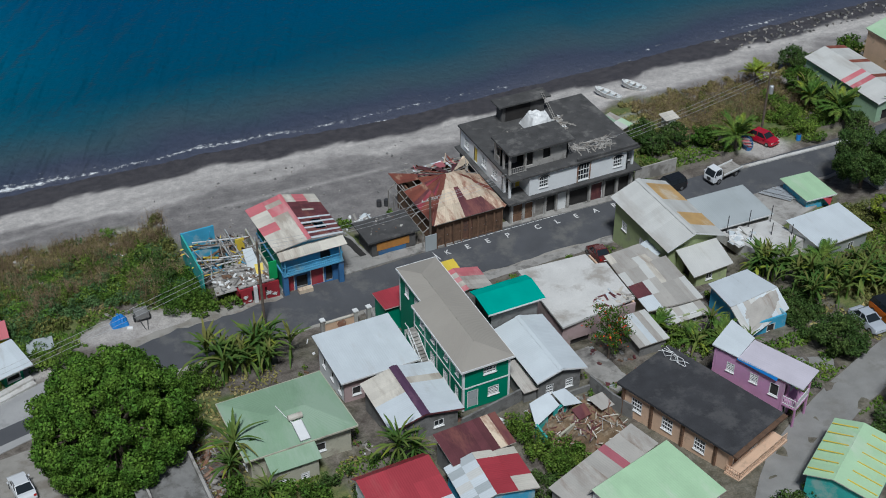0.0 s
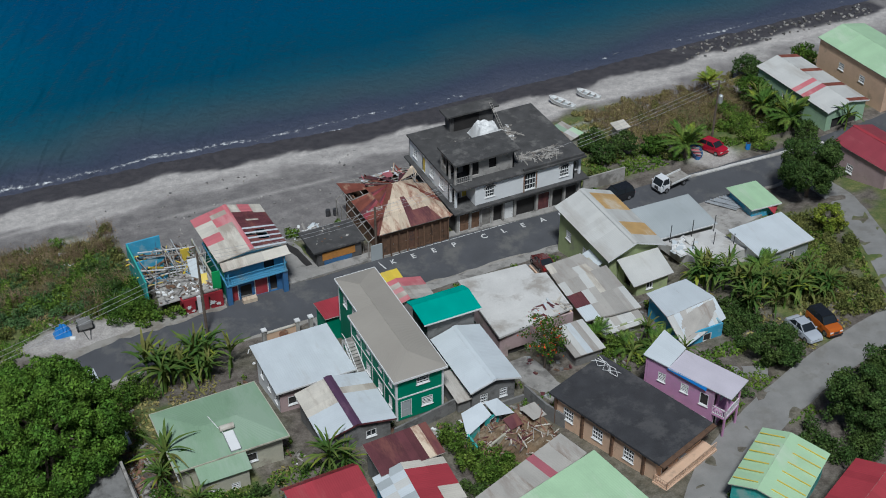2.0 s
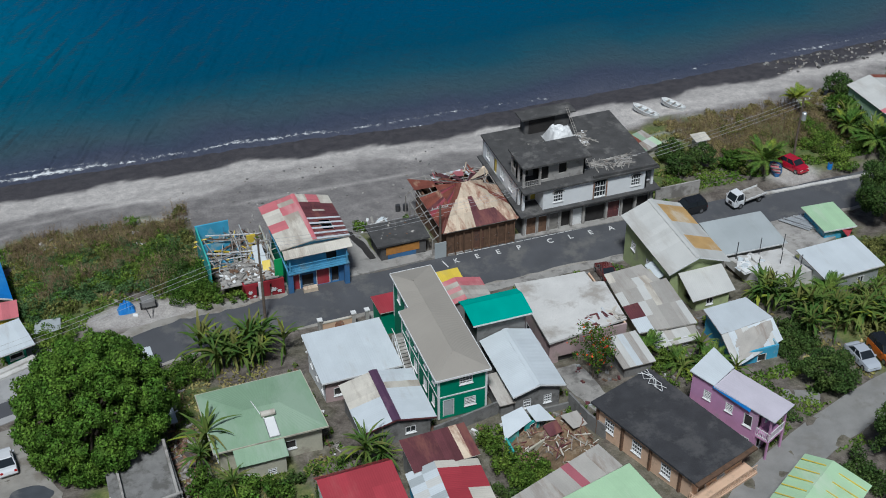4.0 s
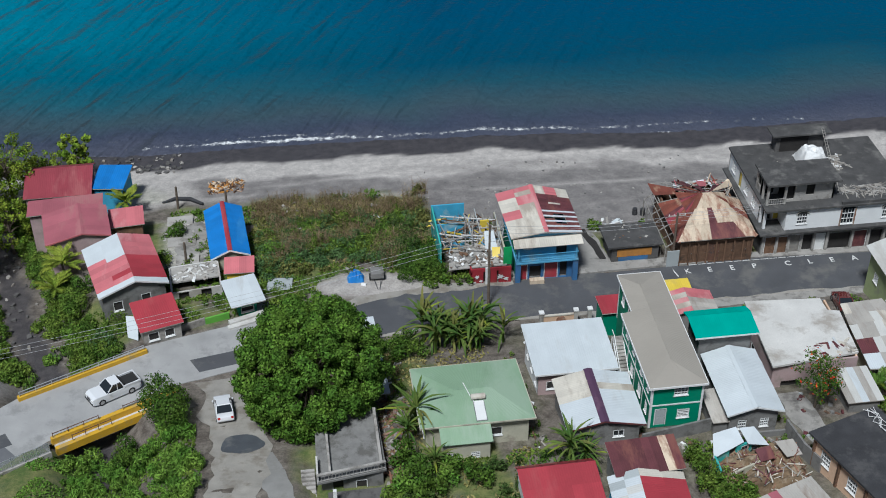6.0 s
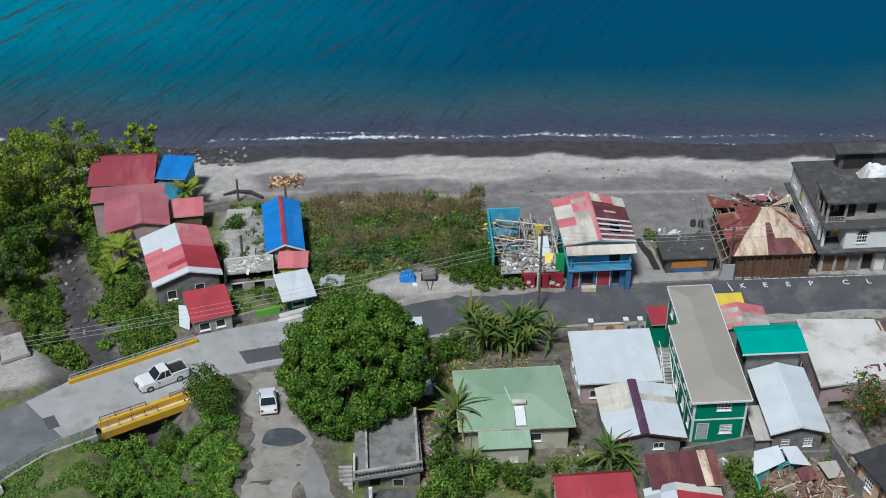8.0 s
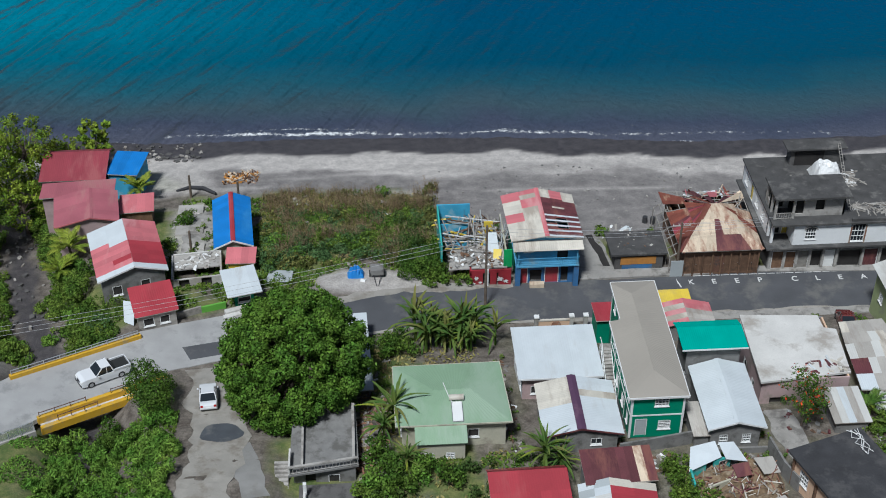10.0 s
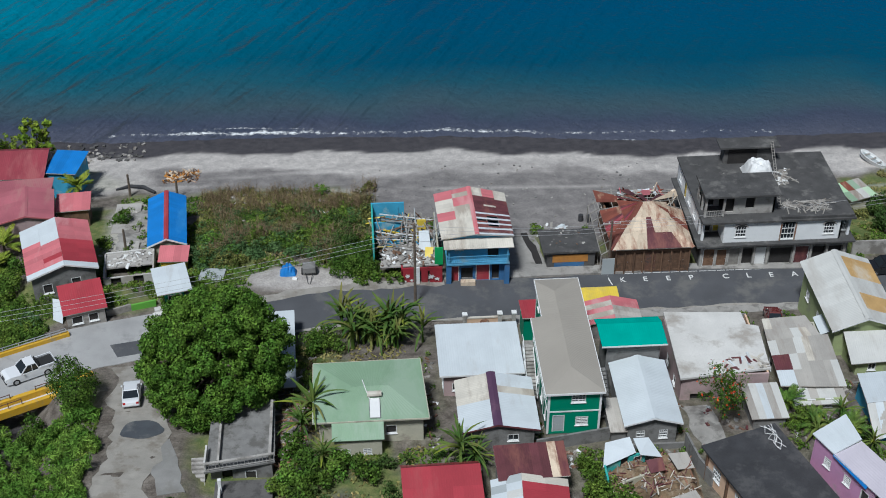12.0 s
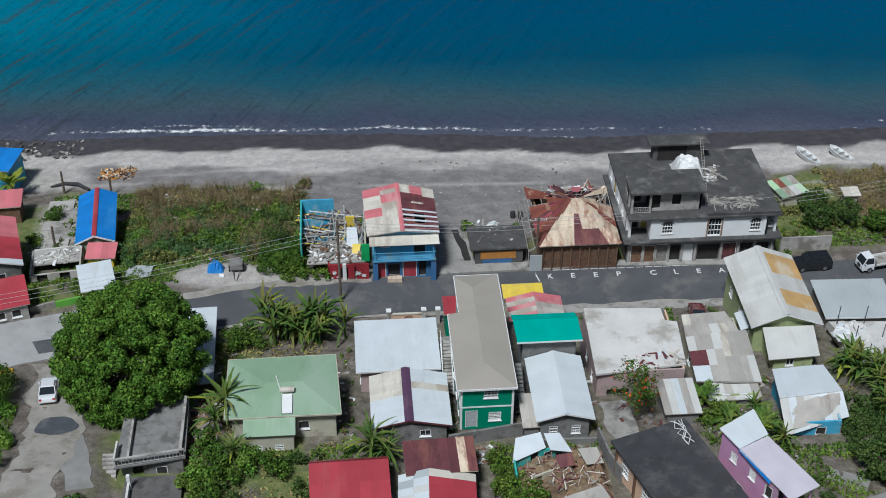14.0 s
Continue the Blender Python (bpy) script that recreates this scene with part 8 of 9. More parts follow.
def small_things():
    boat("white wooden boat drawn up on the beach", 38.0, 27.0, 118, 4.2)
    boat("white open boat lying on the beach", 42.5, 27.4, 122, 3.7)
    drum(-2.6, 13.4, "dark_iron", "black oil drum behind the timber house")
    drum(-1.7, 13.2, "dark_iron", "black oil drum behind the timber house")
    drum(51.4, 2.6, "blue_sheet", "blue plastic barrel beside the road")
    boat("small white boat with dark hull beside the red car", 44.6, 4.5, 70, 2.6, "navy_wall", "pink_sheet")
    # blue bag and cart on the gravel bay
    g = thing("bag_heap", "heap covered with a bright blue tarpaulin on the gravel", "tarpaulin", (-37.2, 1.9, land(-37.2, 1.9)))
    bm, n = bmesh.new(), 12
    z = land(-37.2, 1.9)
    v = [[bm.verts.new((-38.1 + 1.9 * i / n, 1.1 + 1.5 * j / n, z - 0.05 + (0 if i in (0, n) or j in (0, n) else 1.5 * (math.sin(math.pi * i / n) * math.sin(math.pi * j / n)) ** 0.6 * (0.85 + 0.5 * noise.noise(Vector((i * 0.6, j * 0.6, 1))))))) for j in range(n + 1)] for i in range(n + 1)]
    for i in range(n):
        for j in range(n):
            bm.faces.new((v[i][j], v[i + 1][j], v[i + 1][j + 1], v[i][j + 1]))
    part("sheet", bm, "blue_sheet", g)
    part("sack", tube(bmesh.new(), [(-36.6, 0.7, z + 0.2), (-36.1, 0.5, z + 0.2)], [0.22, 0.2], 8), "white_paint", g)
    c = thing("cart", "grey two-wheeled trailer with shafts on the gravel", "cart", (-34.8, 1.7, land(-34.8, 1.7)))
    z = land(-34.8, 1.7)
    part("box", boxed(-35.5, 1.1, z + 0.5, -34.1, 2.4, z + 1.15), "block", c)
    for s in (-35.6, -34.0):
        part("wheel", tube(bmesh.new(), [(s - 0.07, 1.7, z + 0.38), (s + 0.07, 1.7, z + 0.38)], 0.4, 14), "rubber", c)
    part("shaft", beam(beam(bmesh.new(), (-35.2, 1.1, z + 0.55), (-34.9, -0.4, z + 0.15), 0.07, 0.07), (-34.4, 1.1, z + 0.55), (-34.7, -0.4, z + 0.15), 0.07, 0.07), "dark_iron", c)
    # sheet lying by the verge
    s = thing("sheet_metal", "pale grey metal sheet lying in the grass", "sheet metal", (-45.3, 1.6, land(-45.3, 1.6)))
    part("sheet", slab_quad(bmesh.new(), (-47.0, 0.6, land(-47, 0.6) + 0.25), (-44.2, 0.4, land(-44.2, 0.4) + 0.3), (-44.0, 2.6, land(-44, 2.6) + 0.45), (-46.6, 3.0, land(-46.6, 3) + 0.4), 0.04), "grey_sheet", s)
    # gateway with posts
    w = thing("gateway", "cream gate wall with capped posts and round emblem", "gate", (-15.5, -8.2, 1.6))
    zz = land(-15.5, -8.2)
    for x in (-18.4, -14.7, -13.2):
        p = part("post", boxed(x - 0.2, -8.4, zz - 0.5, x + 0.2, -8.0, zz + 1.75), "concrete", w)
        part("cap", boxed(x - 0.27, -8.47, zz + 1.75, x + 0.27, -7.93, zz + 1.9), "white_paint", w)
    part("panel", boxed(-18.2, -8.27, zz - 0.5, -14.9, -8.13, zz + 1.25), "peach_wall", w)
    part("emblem", tube(bmesh.new(), [(-16.3, -8.35, zz + 0.7), (-16.3, -8.275, zz + 0.7)], 0.5, 18), "red_rubble", w)
    part("coping", boxed(-18.2, -8.33, zz + 1.25, -14.9, -8.07, zz + 1.38), "cream_sheet", w)
    # driftwood heap, logs and post on the beach
    scatter("driftwood", "heap of orange-brown dead palm fronds on the beach", -53.6, 26.6, -49.4, 30.0, land, 120, ((0.4, 1.6), (0.05, 0.18), (0.04, 0.3)), ("orange_timber", "timber", "tan_sheet"), "driftwood", seed=61, flat=1.6)
    l = thing("log", "long dark driftwood log on the sand", "log", (-56.5, 24.5, land(-56.5, 24.5)))
    part("trunk", tube(bmesh.new(), [(-59.2, 24.8, land(-59, 24.8) + 0.15), (-57.6, 25.4, land(-57.6, 25.4) + 0.35), (-55.8, 24.9, land(-55.8, 24.9) + 0.4), (-54.2, 23.4, land(-54.2, 23.4) + 0.25)], [0.12, 0.2, 0.24, 0.18], 8), "tar_roof", l)
    for x, y, h in ((-57.2, 23.0, 3.2), (-55.7, 8.2, 3.0), (-51.3, 22.0, 2.6), (-63.2, 22.4, 2.4)):
        p = thing("post", "weathered upright timber post", "post", (x, y, land(x, y)))
        part("shaft", tube(bmesh.new(), [(x, y, land(x, y) - 0.3), (x + 0.05, y, land(x, y) + h)], [0.16, 0.13], 8), "bark", p)
    # planks and scrap beside houses
    scatter("scrap_heap", "pale planks and scrap beside the path", -8.0, 10.4, -4.5, 12.4, land, 16, ((0.8, 2.6), (0.15, 0.4), (0.05, 0.12)), ("white_paint", "grey_timber", "white_sheet"), "scrap", seed=62)
    scatter("stones", "scattered stones and litter on the dark sand", -27, 12, 8, 30, land, 110, ((0.1, 0.4), (0.1, 0.35), (0.06, 0.2)), ("rubble", "block", "concrete", "block"), "stones", seed=63)
    scatter("stones", "scattered stones, planks and litter in the scrub", -46, 4, -29, 22, land, 60, ((0.2, 0.9), (0.1, 0.4), (0.1, 0.5)), ("white_paint", "grey_timber", "timber", "rubble"), "litter", seed=64)
    scatter("timber_heap", "brown timber scraps and rubble beside the grey building", -37.2, -34.5, -34.6, -22.5, land, 110, ((0.4, 2.0), (0.1, 0.4), (0.08, 0.3)), ("timber", "grey_timber", "rubble", "red_rubble"), "timber", seed=65, flat=1.2)
    scatter("scrap_heap", "household scrap and buckets in the yard", 1.5, -33.5, 6.2, -25.6, land, 24, ((0.15, 0.7), (0.15, 0.5), (0.05, 0.35)), ("maroon_sheet", "rubble", "grey_sheet", "timber", "block", "rust_iron"), "scrap", seed=66)
    ribbon("pavement", [(2.2, -25.2), (2.4, -29.5), (3.0, -32.8)], 1.3, "paving", 0.07, 0.3, 0.6, "pale concrete yard behind the flat-roofed house", cat="pavement")
    scatter("scrap_heap", "yard litter between the lower houses", -12.5, -34.0, -8.8, -31.8, land, 30, ((0.2, 0.9), (0.15, 0.5), (0.1, 0.4)), ("white_paint", "timber", "red_rubble", "rubble"), "scrap", seed=67)
    scatter("stones", "boulders along the stream bed", -82, -3, -70, 28, lambda x, y: land(x, y), 110, ((0.15, 0.8), (0.15, 0.6), (0.1, 0.4)), ("dark_block", "dark_block", "rubble"), "stones", seed=68)
    scatter("stones", "dark shore boulders beyond the houses", -68, 34, -57, 40, land, 70, ((0.2, 0.8), (0.2, 0.6), (0.12, 0.35)), ("dark_block", "dark_block", "rubble"), "stones", seed=69)
    scatter("stones", "shore stones and boulders along the strand", 62, 31, 98, 36, land, 170, ((0.15, 0.6), (0.15, 0.5), (0.1, 0.35)), ("dark_block", "block", "rubble"), "stones", seed=70)
    for k, (x0, y0, x1, y1, n) in enumerate(((-24.0, -31.5, -22.3, -14, 40), (-7.5, -33.4, -0.6, -31.6, 46), (10.2, -31, 16.6, -27.6, 46), (17, -24.6, 24.4, -21.4, 40), (-1.0, -30, 0.8, -16, 34), (-13.8, -31, -13.0, -15, 26), (14.5, -38.5, 17.5, -33, 30), (-21, -14.8, -13.5, -9.2, 30), (-36.5, -24, -34.2, -14, 40))):
        scatter("yard_litter", "boards, scrap and stones lying in the yard", x0, y0, x1, y1, land, n, ((0.15, 1.1), (0.08, 0.35), (0.04, 0.2)), ("timber", "grey_timber", "rubble", "block", "white_paint", "rust_iron", "drab_sheet"), "litter", seed=170 + k, flat=0.6)
    # loader wreck and pens west of the stream
    k = thing("trailer", "grey metal trailer bed with hoop frame on the gravel", "trailer", (-77.9, -9.4, land(-77.9, -9.4)))
    z = land(-77.9, -9.4, False)
    m = pose(-77.9, -9.4, z, 0, 0, 25)
    part("bed", boxed(-1.5, -1.9, 0.4, 1.5, 1.9, 0.75, m=m), "concrete", k)
    bm = bmesh.new()
    for p, q in (((-1.4, 1.9, 0.5), (-1.4, 1.9, 2.4)), ((1.4, 1.9, 0.5), (1.4, 1.9, 2.4)), ((-1.4, 1.9, 2.4), (1.4, 1.9, 2.4)), ((-1.4, -1.8, 0.75), (-1.4, 1.9, 2.4)), ((1.4, -1.8, 0.75), (1.4, 1.9, 2.4))):
        beam(bm, m @ Vector(p), m @ Vector(q), 0.08, 0.08)
    part("hoop", bm, "rust_iron", k)
    for s in (-1.55, 1.55):
        part("wheel", tube(bmesh.new(), [m @ Vector((s - 0.1, 0, 0.4)), m @ Vector((s + 0.1, 0, 0.4))], 0.42, 12), "rubber", k)
    k = thing("trough", "rusty open steel tank with orange sludge", "tank", (-81.5, -11.4, land(-81.5, -11.4)))
    z = land(-81.5, -11.4, False)
    for a in ((-83.4, -13.0, -79.8, -12.8), (-83.4, -9.9, -79.8, -9.7), (-83.4, -12.8, -83.2, -9.9), (-80.0, -12.8, -79.8, -9.9)):
        part("side", boxed(a[0], a[1], z - 0.3, a[2], a[3], z + 0.8), "rust_iron", k)
    part("sludge", boxed(-83.2, -12.8, z, -80.0, -9.9, z + 0.45), "red_rubble", k)
    k = thing("cage_truck", "white wreck with pipe frame beside the road", "wreck", (-75.8, -32.0, 4.8))
    m = pose(-75.9, -32.0, land(-75.9, -32), 0, 0, 35)
    part("cab", loft(bmesh.new(), [[m @ Vector((x, -w, 0.4)), m @ Vector((x, -w * 0.8, h)), m @ Vector((x, w * 0.8, h)), m @ Vector((x, w, 0.4))] for x, w, h in ((1.9, 0.7, 0.9), (1.2, 0.95, 1.2), (0.2, 1.0, 1.5), (-0.6, 0.9, 1.3))]), "white_paint", k)
    bm = bmesh.new()
    for x in (-3.0, -2.0, -1.0):
        beam(bm, m @ Vector((x, -1, 0.3)), m @ Vector((x, -1, 1.7)), 0.07, 0.07)
        beam(bm, m @ Vector((x, 1, 0.3)), m @ Vector((x, 1, 1.7)), 0.07, 0.07)
        beam(bm, m @ Vector((x, -1, 1.7)), m @ Vector((x, 1, 1.7)), 0.07, 0.07)
    for s in (-1, 1):
        beam(bm, m @ Vector((-3.0, s, 1.7)), m @ Vector((-0.6, s, 1.7)), 0.07, 0.07)
    part("cage", bm, "white_paint", k)
    part("base", boxed(-3.1, -1.0, 0.2, -0.6, 1.0, 0.45, m=m), "pale_concrete", k)


small_things()


# ---------------------------------------------------------------- surf along the beach
def surf_lines():
    rnd = random.Random(5)
    m = surf("foam", (0.78, 0.80, 0.80), 0.7, 0.1, 2.0, 12, None, 0, 0.2)
    t, L = m.node_tree.nodes, m.node_tree.links
    b, out = t["Principled BSDF"], t["Material Output"]
    geo, n, mr, tr, mx = t.new("ShaderNodeNewGeometry"), t.new("ShaderNodeTexNoise"), t.new("ShaderNodeMapRange"), t.new("ShaderNodeBsdfTransparent"), t.new("ShaderNodeMixShader")
    n.inputs["Scale"].default_value, n.inputs["Detail"].default_value, n.inputs["Roughness"].default_value = 1.5, 7, 0.75
    at, mu = t.new("ShaderNodeAttribute"), t.new("ShaderNodeMath")
    at.attribute_name = "dense"
    L.new(geo.outputs["Position"], n.inputs["Vector"])
    mu.operation = "ADD"
    L.new(n.outputs["Fac"], mu.inputs[0]), L.new(at.outputs["Fac"], mu.inputs[1])
    mr.inputs["From Min"].default_value, mr.inputs["From Max"].default_value = 0.95, 1.12
    L.new(mu.outputs[0], mr.inputs["Value"])
    L.new(mr.outputs["Result"], mx.inputs[0])
    L.new(tr.outputs[0], mx.inputs[1]), L.new(b.outputs[0], mx.inputs[2])
    L.new(mx.outputs[0], out.inputs["Surface"])
    for off, wide, k0, top in ((1.2, 1.0, 1.0, 0.48), (3.6, 1.4, 4.0, 0.34), (-0.2, 0.4, 9.0, 0.38), (2.4, 0.6, 14.0, 0.36)):
        verts, faces, dense = [], [], []
        xs = np.arange(-110, 112, 0.6)
        for i, x in enumerate(xs):
            w = 1.2 * noise.noise(Vector((x * 0.045, k0, 0))) + 0.5 * noise.noise(Vector((x * 0.21, k0, 3)))
            c = lin(x, SX, SY) + off + w
            s = top - 0.10 * smooth((x - 15) / 20) + 0.24 * noise.noise(Vector((x * 0.035, k0 + 5, 0))) + 0.10 * noise.noise(Vector((x * 0.2, k0 + 8, 0)))
            for j in range(5):
                verts.append((x, c + wide * (j - 2) / 2, SEA + 0.06))
                dense.append(s * (0.15, 0.75, 1.0, 0.8, 0.1)[j])
        for i in range(len(xs) - 1):
            for j in range(4):
                faces.append((i * 5 + j, i * 5 + 5 + j, i * 5 + 6 + j, i * 5 + 1 + j))
        ob = raw("surf", verts, faces, m)
        ob.data.attributes.new("dense", "FLOAT", "POINT").data.foreach_set("value", dense)
        tagged(ob, "broken white foam line of small waves", "foam", kind="stuff")


surf_lines()

# ---------------------------------------------------------------- plants
import functools


def leaf_mesh(name, centres, normals, size, rng, aspect=1.7, droop=0.35):
    """Many small bent leaves as one mesh: two quads each, folded along the middle."""
    n = len(centres)
    a = rng.normal(size=(n, 3))
    nn = normals + 0.42 * rng.normal(size=(n, 3))
    nn /= np.linalg.norm(nn, axis=1)[:, None] + 1e-9
    u = np.cross(nn, a)
    u /= np.linalg.norm(u, axis=1)[:, None] + 1e-9
    v = np.cross(nn, u)
    s = size * rng.uniform(0.6, 1.4, (n, 1))
    c = centres
    pts = np.stack([c - u * s * aspect * 0.5, c + v * s * 0.5 - nn * s * droop * 0.5, c + u * s * aspect * 0.5 - nn * s * droop, c - v * s * 0.5 - nn * s * droop * 0.5], 1).reshape(-1, 3)
    me = bpy.data.meshes.new(name)
    me.vertices.add(4 * n)
    me.vertices.foreach_set("co", pts.astype(np.float32).ravel())
    me.loops.add(4 * n)
    me.loops.foreach_set("vertex_index", np.arange(4 * n, dtype=np.int32))
    me.polygons.add(n)
    me.polygons.foreach_set("loop_start", np.arange(0, 4 * n, 4, dtype=np.int32))
    me.polygons.foreach_set("loop_total", np.full(n, 4, dtype=np.int32))
    me.update(calc_edges=True)
    return me


def lobes_leaves(lobes, per, rng, shell=0.35):
    """Leaf places over a set of lobes (x, y, z, r, flatness), those that lie deep inside others left out."""
    cs, ns = [], []
    L = np.array([l[:4] for l in lobes])
    for (x, y, z, r, f) in lobes:
        n = max(12, int(per * r * r))
        d = rng.normal(size=(n, 3))
        d /= np.linalg.norm(d, axis=1)[:, None]
        rad = r * (1 - shell * rng.random(n) ** 1.6)
        rad *= 1 + 0.10 * np.sin(d[:, 0] * 7 + x) * np.sin(d[:, 1] * 6 + y) + 0.07 * rng.normal(size=n)
        p = d * rad[:, None] * np.array([1, 1, f]) + np.array([x, y, z])
        near = L[np.linalg.norm(L[:, :3] - np.array([x, y, z]), axis=1) < r * 1.3 + L[:, 3]]
        dist = ((p[:, None, :] - near[None, :, :3]) ** 2).sum(axis=2) / near[None, :, 3] ** 2
        keep = (dist.min(axis=1) > 0.3)
        cs.append(p[keep])
        ns.append((d * np.array([1, 1, 1 / f]))[keep])
    return np.concatenate(cs), np.concatenate(ns)


def tree(label, x, y, h, r, lobes, material, leaf=0.2, per=200, seed=1, trunk=0.3, name="tree", deep=0.45, flowers=0, lobe=(0.13, 0.24), shell=0.35, inward=0.33):
    """A tree with trunk, limbs and a crown of lobes filling a rounded body r wide; deep: its half height against h."""
    rng, rnd = np.random.default_rng(seed), random.Random(seed)
    z = land(x, y) - 0.2
    t = thing(name, label, name, (x, y, z))
    L = []
    half = h * deep
    mid = z + h - half
    for k in range(lobes):
        a, c = rnd.uniform(0, 2 * math.pi), rnd.uniform(-0.85, 1.0)
        q = rnd.random() ** inward
        rr = r * rnd.uniform(*lobe)
        s = math.sqrt(1 - c * c) * q * (1.0 if c > 0 else 0.95)
        L.append((x + (r - rr * 0.7) * s * math.cos(a), y + (r - rr * 0.7) * s * math.sin(a), mid + (half - rr * 0.6) * c * q, rr, 0.9))
    bm = bmesh.new()
    top = Vector((x, y, mid))
    tube(bm, [(x, y, z), lerp((x, y, z), top, 0.5) + Vector((0.02 * r, 0.05, 0)), top], [trunk, trunk * 0.75, trunk * 0.55], 10)
    for l in L[::3]:
        p = lerp((x, y, z), top, rnd.uniform(0.6, 1.0))
        tube(bm, [p, lerp(p, l[:3], 0.5) + Vector((0, 0, 0.08 * r)), l[:3]], [trunk * 0.4, trunk * 0.25, trunk * 0.1], 6)
    part("trunk", bm, "bark", t)
    c, nrm = lobes_leaves(L, per, rng, shell)
    finish("crown", leaf_mesh("crown", c, nrm, leaf, rng), material, t)
    if flowers:
        k = rng.choice(len(c), flowers)
        finish("blossom", leaf_mesh("blossom", c[k] + nrm[k] * 0.15, nrm[k], leaf * 1.2, rng), "flower", t, "orange-red flower clusters")
    return t


def shrub(label, x, y, r, h, material="bush_leaf", leaf=0.2, per=170, seed=1, name="shrub"):
    rng, rnd = np.random.default_rng(seed), random.Random(seed)
    z = land(x, y) - 0.05
    t = thing(name, label, "shrub", (x, y, z))
    L = []
    for k in range(7):
        a, q = rnd.uniform(0, 6.28), math.sqrt(rnd.random()) * 0.7
        rr = r * rnd.uniform(0.35, 0.55)
        L.append((x + r * q * math.cos(a), y + r * q * math.sin(a), z + h * rnd.uniform(0.3, 0.8), rr, min(1.0, h / r * 0.8)))
    bm = bmesh.new()
    for l in L:
        tube(bm, [(x + rnd.uniform(-0.1, 0.1) * r, y + rnd.uniform(-0.1, 0.1) * r, z - 0.2), l[:3]], [0.05, 0.02], 5)
    part("stem", bm, "bark", t)
    c, nrm = lobes_leaves(L, per, rng, 0.6)
    finish("foliage", leaf_mesh("foliage", c, nrm, leaf, rng), material, t)
    return t


@functools.lru_cache(None)
def lay(i, j):
    """Height of the ground on a half-metre grid."""
    return land(i / 2, j / 2)


def thicket(label, spots, material, leaf=0.2, per=120, seed=1, aspect=1.7):
    """Dense growth that nobody could count: spots of (x, y, r, h)."""
    rng, rnd = np.random.default_rng(seed), random.Random(seed)
    L = []
    for x, y, r, h in spots:
        z = land(x, y)
        for k in range(4):
            a, q = rnd.uniform(0, 6.28), math.sqrt(rnd.random()) * 0.8
            L.append((x + r * q * math.cos(a), y + r * q * math.sin(a), z + h * rnd.uniform(0.15, 0.75), r * rnd.uniform(0.35, 0.6), min(1.0, 0.85 * h / r)))
    c, nrm = lobes_leaves(L, per, rng, 0.7) if len(L) < 90 else tuple(np.concatenate(q) for q in zip(*[lobes_leaves(L[i:i + 80], per, rng, 0.7) for i in range(0, len(L), 80)]))
    c[:, 2] = np.maximum(c[:, 2], [lay(round(p[0] * 2), round(p[1] * 2)) + 0.03 for p in c])
    ob = finish("thicket", leaf_mesh("thicket", c, nrm, leaf, rng, aspect), material)
    return tagged(ob, label, "vegetation", kind="stuff")


def stalks(label, spots, seed=1):
    """Thin leaning stems with short side twigs: spots of (x, y, h)."""
    rnd = random.Random(seed)
    vs, fs = [], []
    for x, y, h in spots:
        p, a = Vector((x, y, land(x, y))), rnd.uniform(0, 6.28)
        d = Vector((0.45 * math.cos(a) * rnd.random(), 0.45 * math.sin(a) * rnd.random(), 1)).normalized() * h
        legs = [(p, p + d, 0.022)]
        for k in range(4):
            q = p + d * rnd.uniform(0.35, 0.95)
            b = rnd.uniform(0, 6.28)
            legs.append((q, q + Vector((math.cos(b), math.sin(b), rnd.uniform(0.3, 1.2))) * h * rnd.uniform(0.12, 0.3), 0.016))
        for q, r, w in legs:
            n = len(vs)
            e, u = Vector((w, 0, 0)), Vector((0, w, 0))
            vs += [q - e, q + e, r, q - u, q + u, r]
            fs += [(n, n + 1, n + 2), (n + 3, n + 4, n + 5)]
    return tagged(raw("stalks", vs, fs, "twig"), label, "vegetation", kind="stuff")


def grass(label, patches, n, material, seed=1, h=0.4):
    """Tufts of narrow blades over patches (x0, y0, x1, y1)."""
    rng = np.random.default_rng(seed)
    out = []
    area = [(b[2] - b[0]) * (b[3] - b[1]) for b in patches]
    for b, a in zip(patches, area):
        k = int(n * a / sum(area))
        x, y = rng.uniform(b[0], b[2], k), rng.uniform(b[1], b[3], k)
        keep = [noise.noise(Vector((p * 0.35, q * 0.35, 2))) > -0.15 and max(ground_weights(p, q)[:2]) < 0.45 and off_lane(p, q) > 2.3 for p, q in zip(x, y)]
        x, y = x[keep], y[keep]
        out.append(np.stack([x, y, [land(p, q) + 0.12 for p, q in zip(x, y)]], 1))
    c = np.concatenate(out)
    nrm = np.tile([0.0, 0.0, 0.25], (len(c), 1)) + rng.normal(size=(len(c), 3)) * 0.5
    ob = finish("grass", leaf_mesh("grass", c, nrm, h * 0.6, rng, 2.2), material)
    return tagged(ob, label, "grass", kind="stuff")


def blade(name, L, W, bend, material, parent, m, lobed=False, rows=8):
    """A long arching leaf along +x, creased along the middle."""
    vs, fs = [], []
    for k in range(rows + 1):
        u = k / rows
        x, z = L * (u - 0.18 * bend * u * u), L * (0.42 * u - 0.62 * bend * u * u)
        w = W * (math.sin(math.pi * min(1, u * 0.94 + 0.06)) ** 0.55) * 0.5
        w *= 0.75 + 0.5 * ((k * 7) % 3) / 3 if lobed else 1
        vs += [m @ Vector((x, -w, z + w * 0.3)), m @ Vector((x, 0, z)), m @ Vector((x, w, z + w * 0.3))]
    for k in range(rows):
        a = 3 * k
        fs += [(a, a + 3, a + 4, a + 1), (a + 1, a + 4, a + 5, a + 2)]
    return raw(name, vs, fs, material, parent)


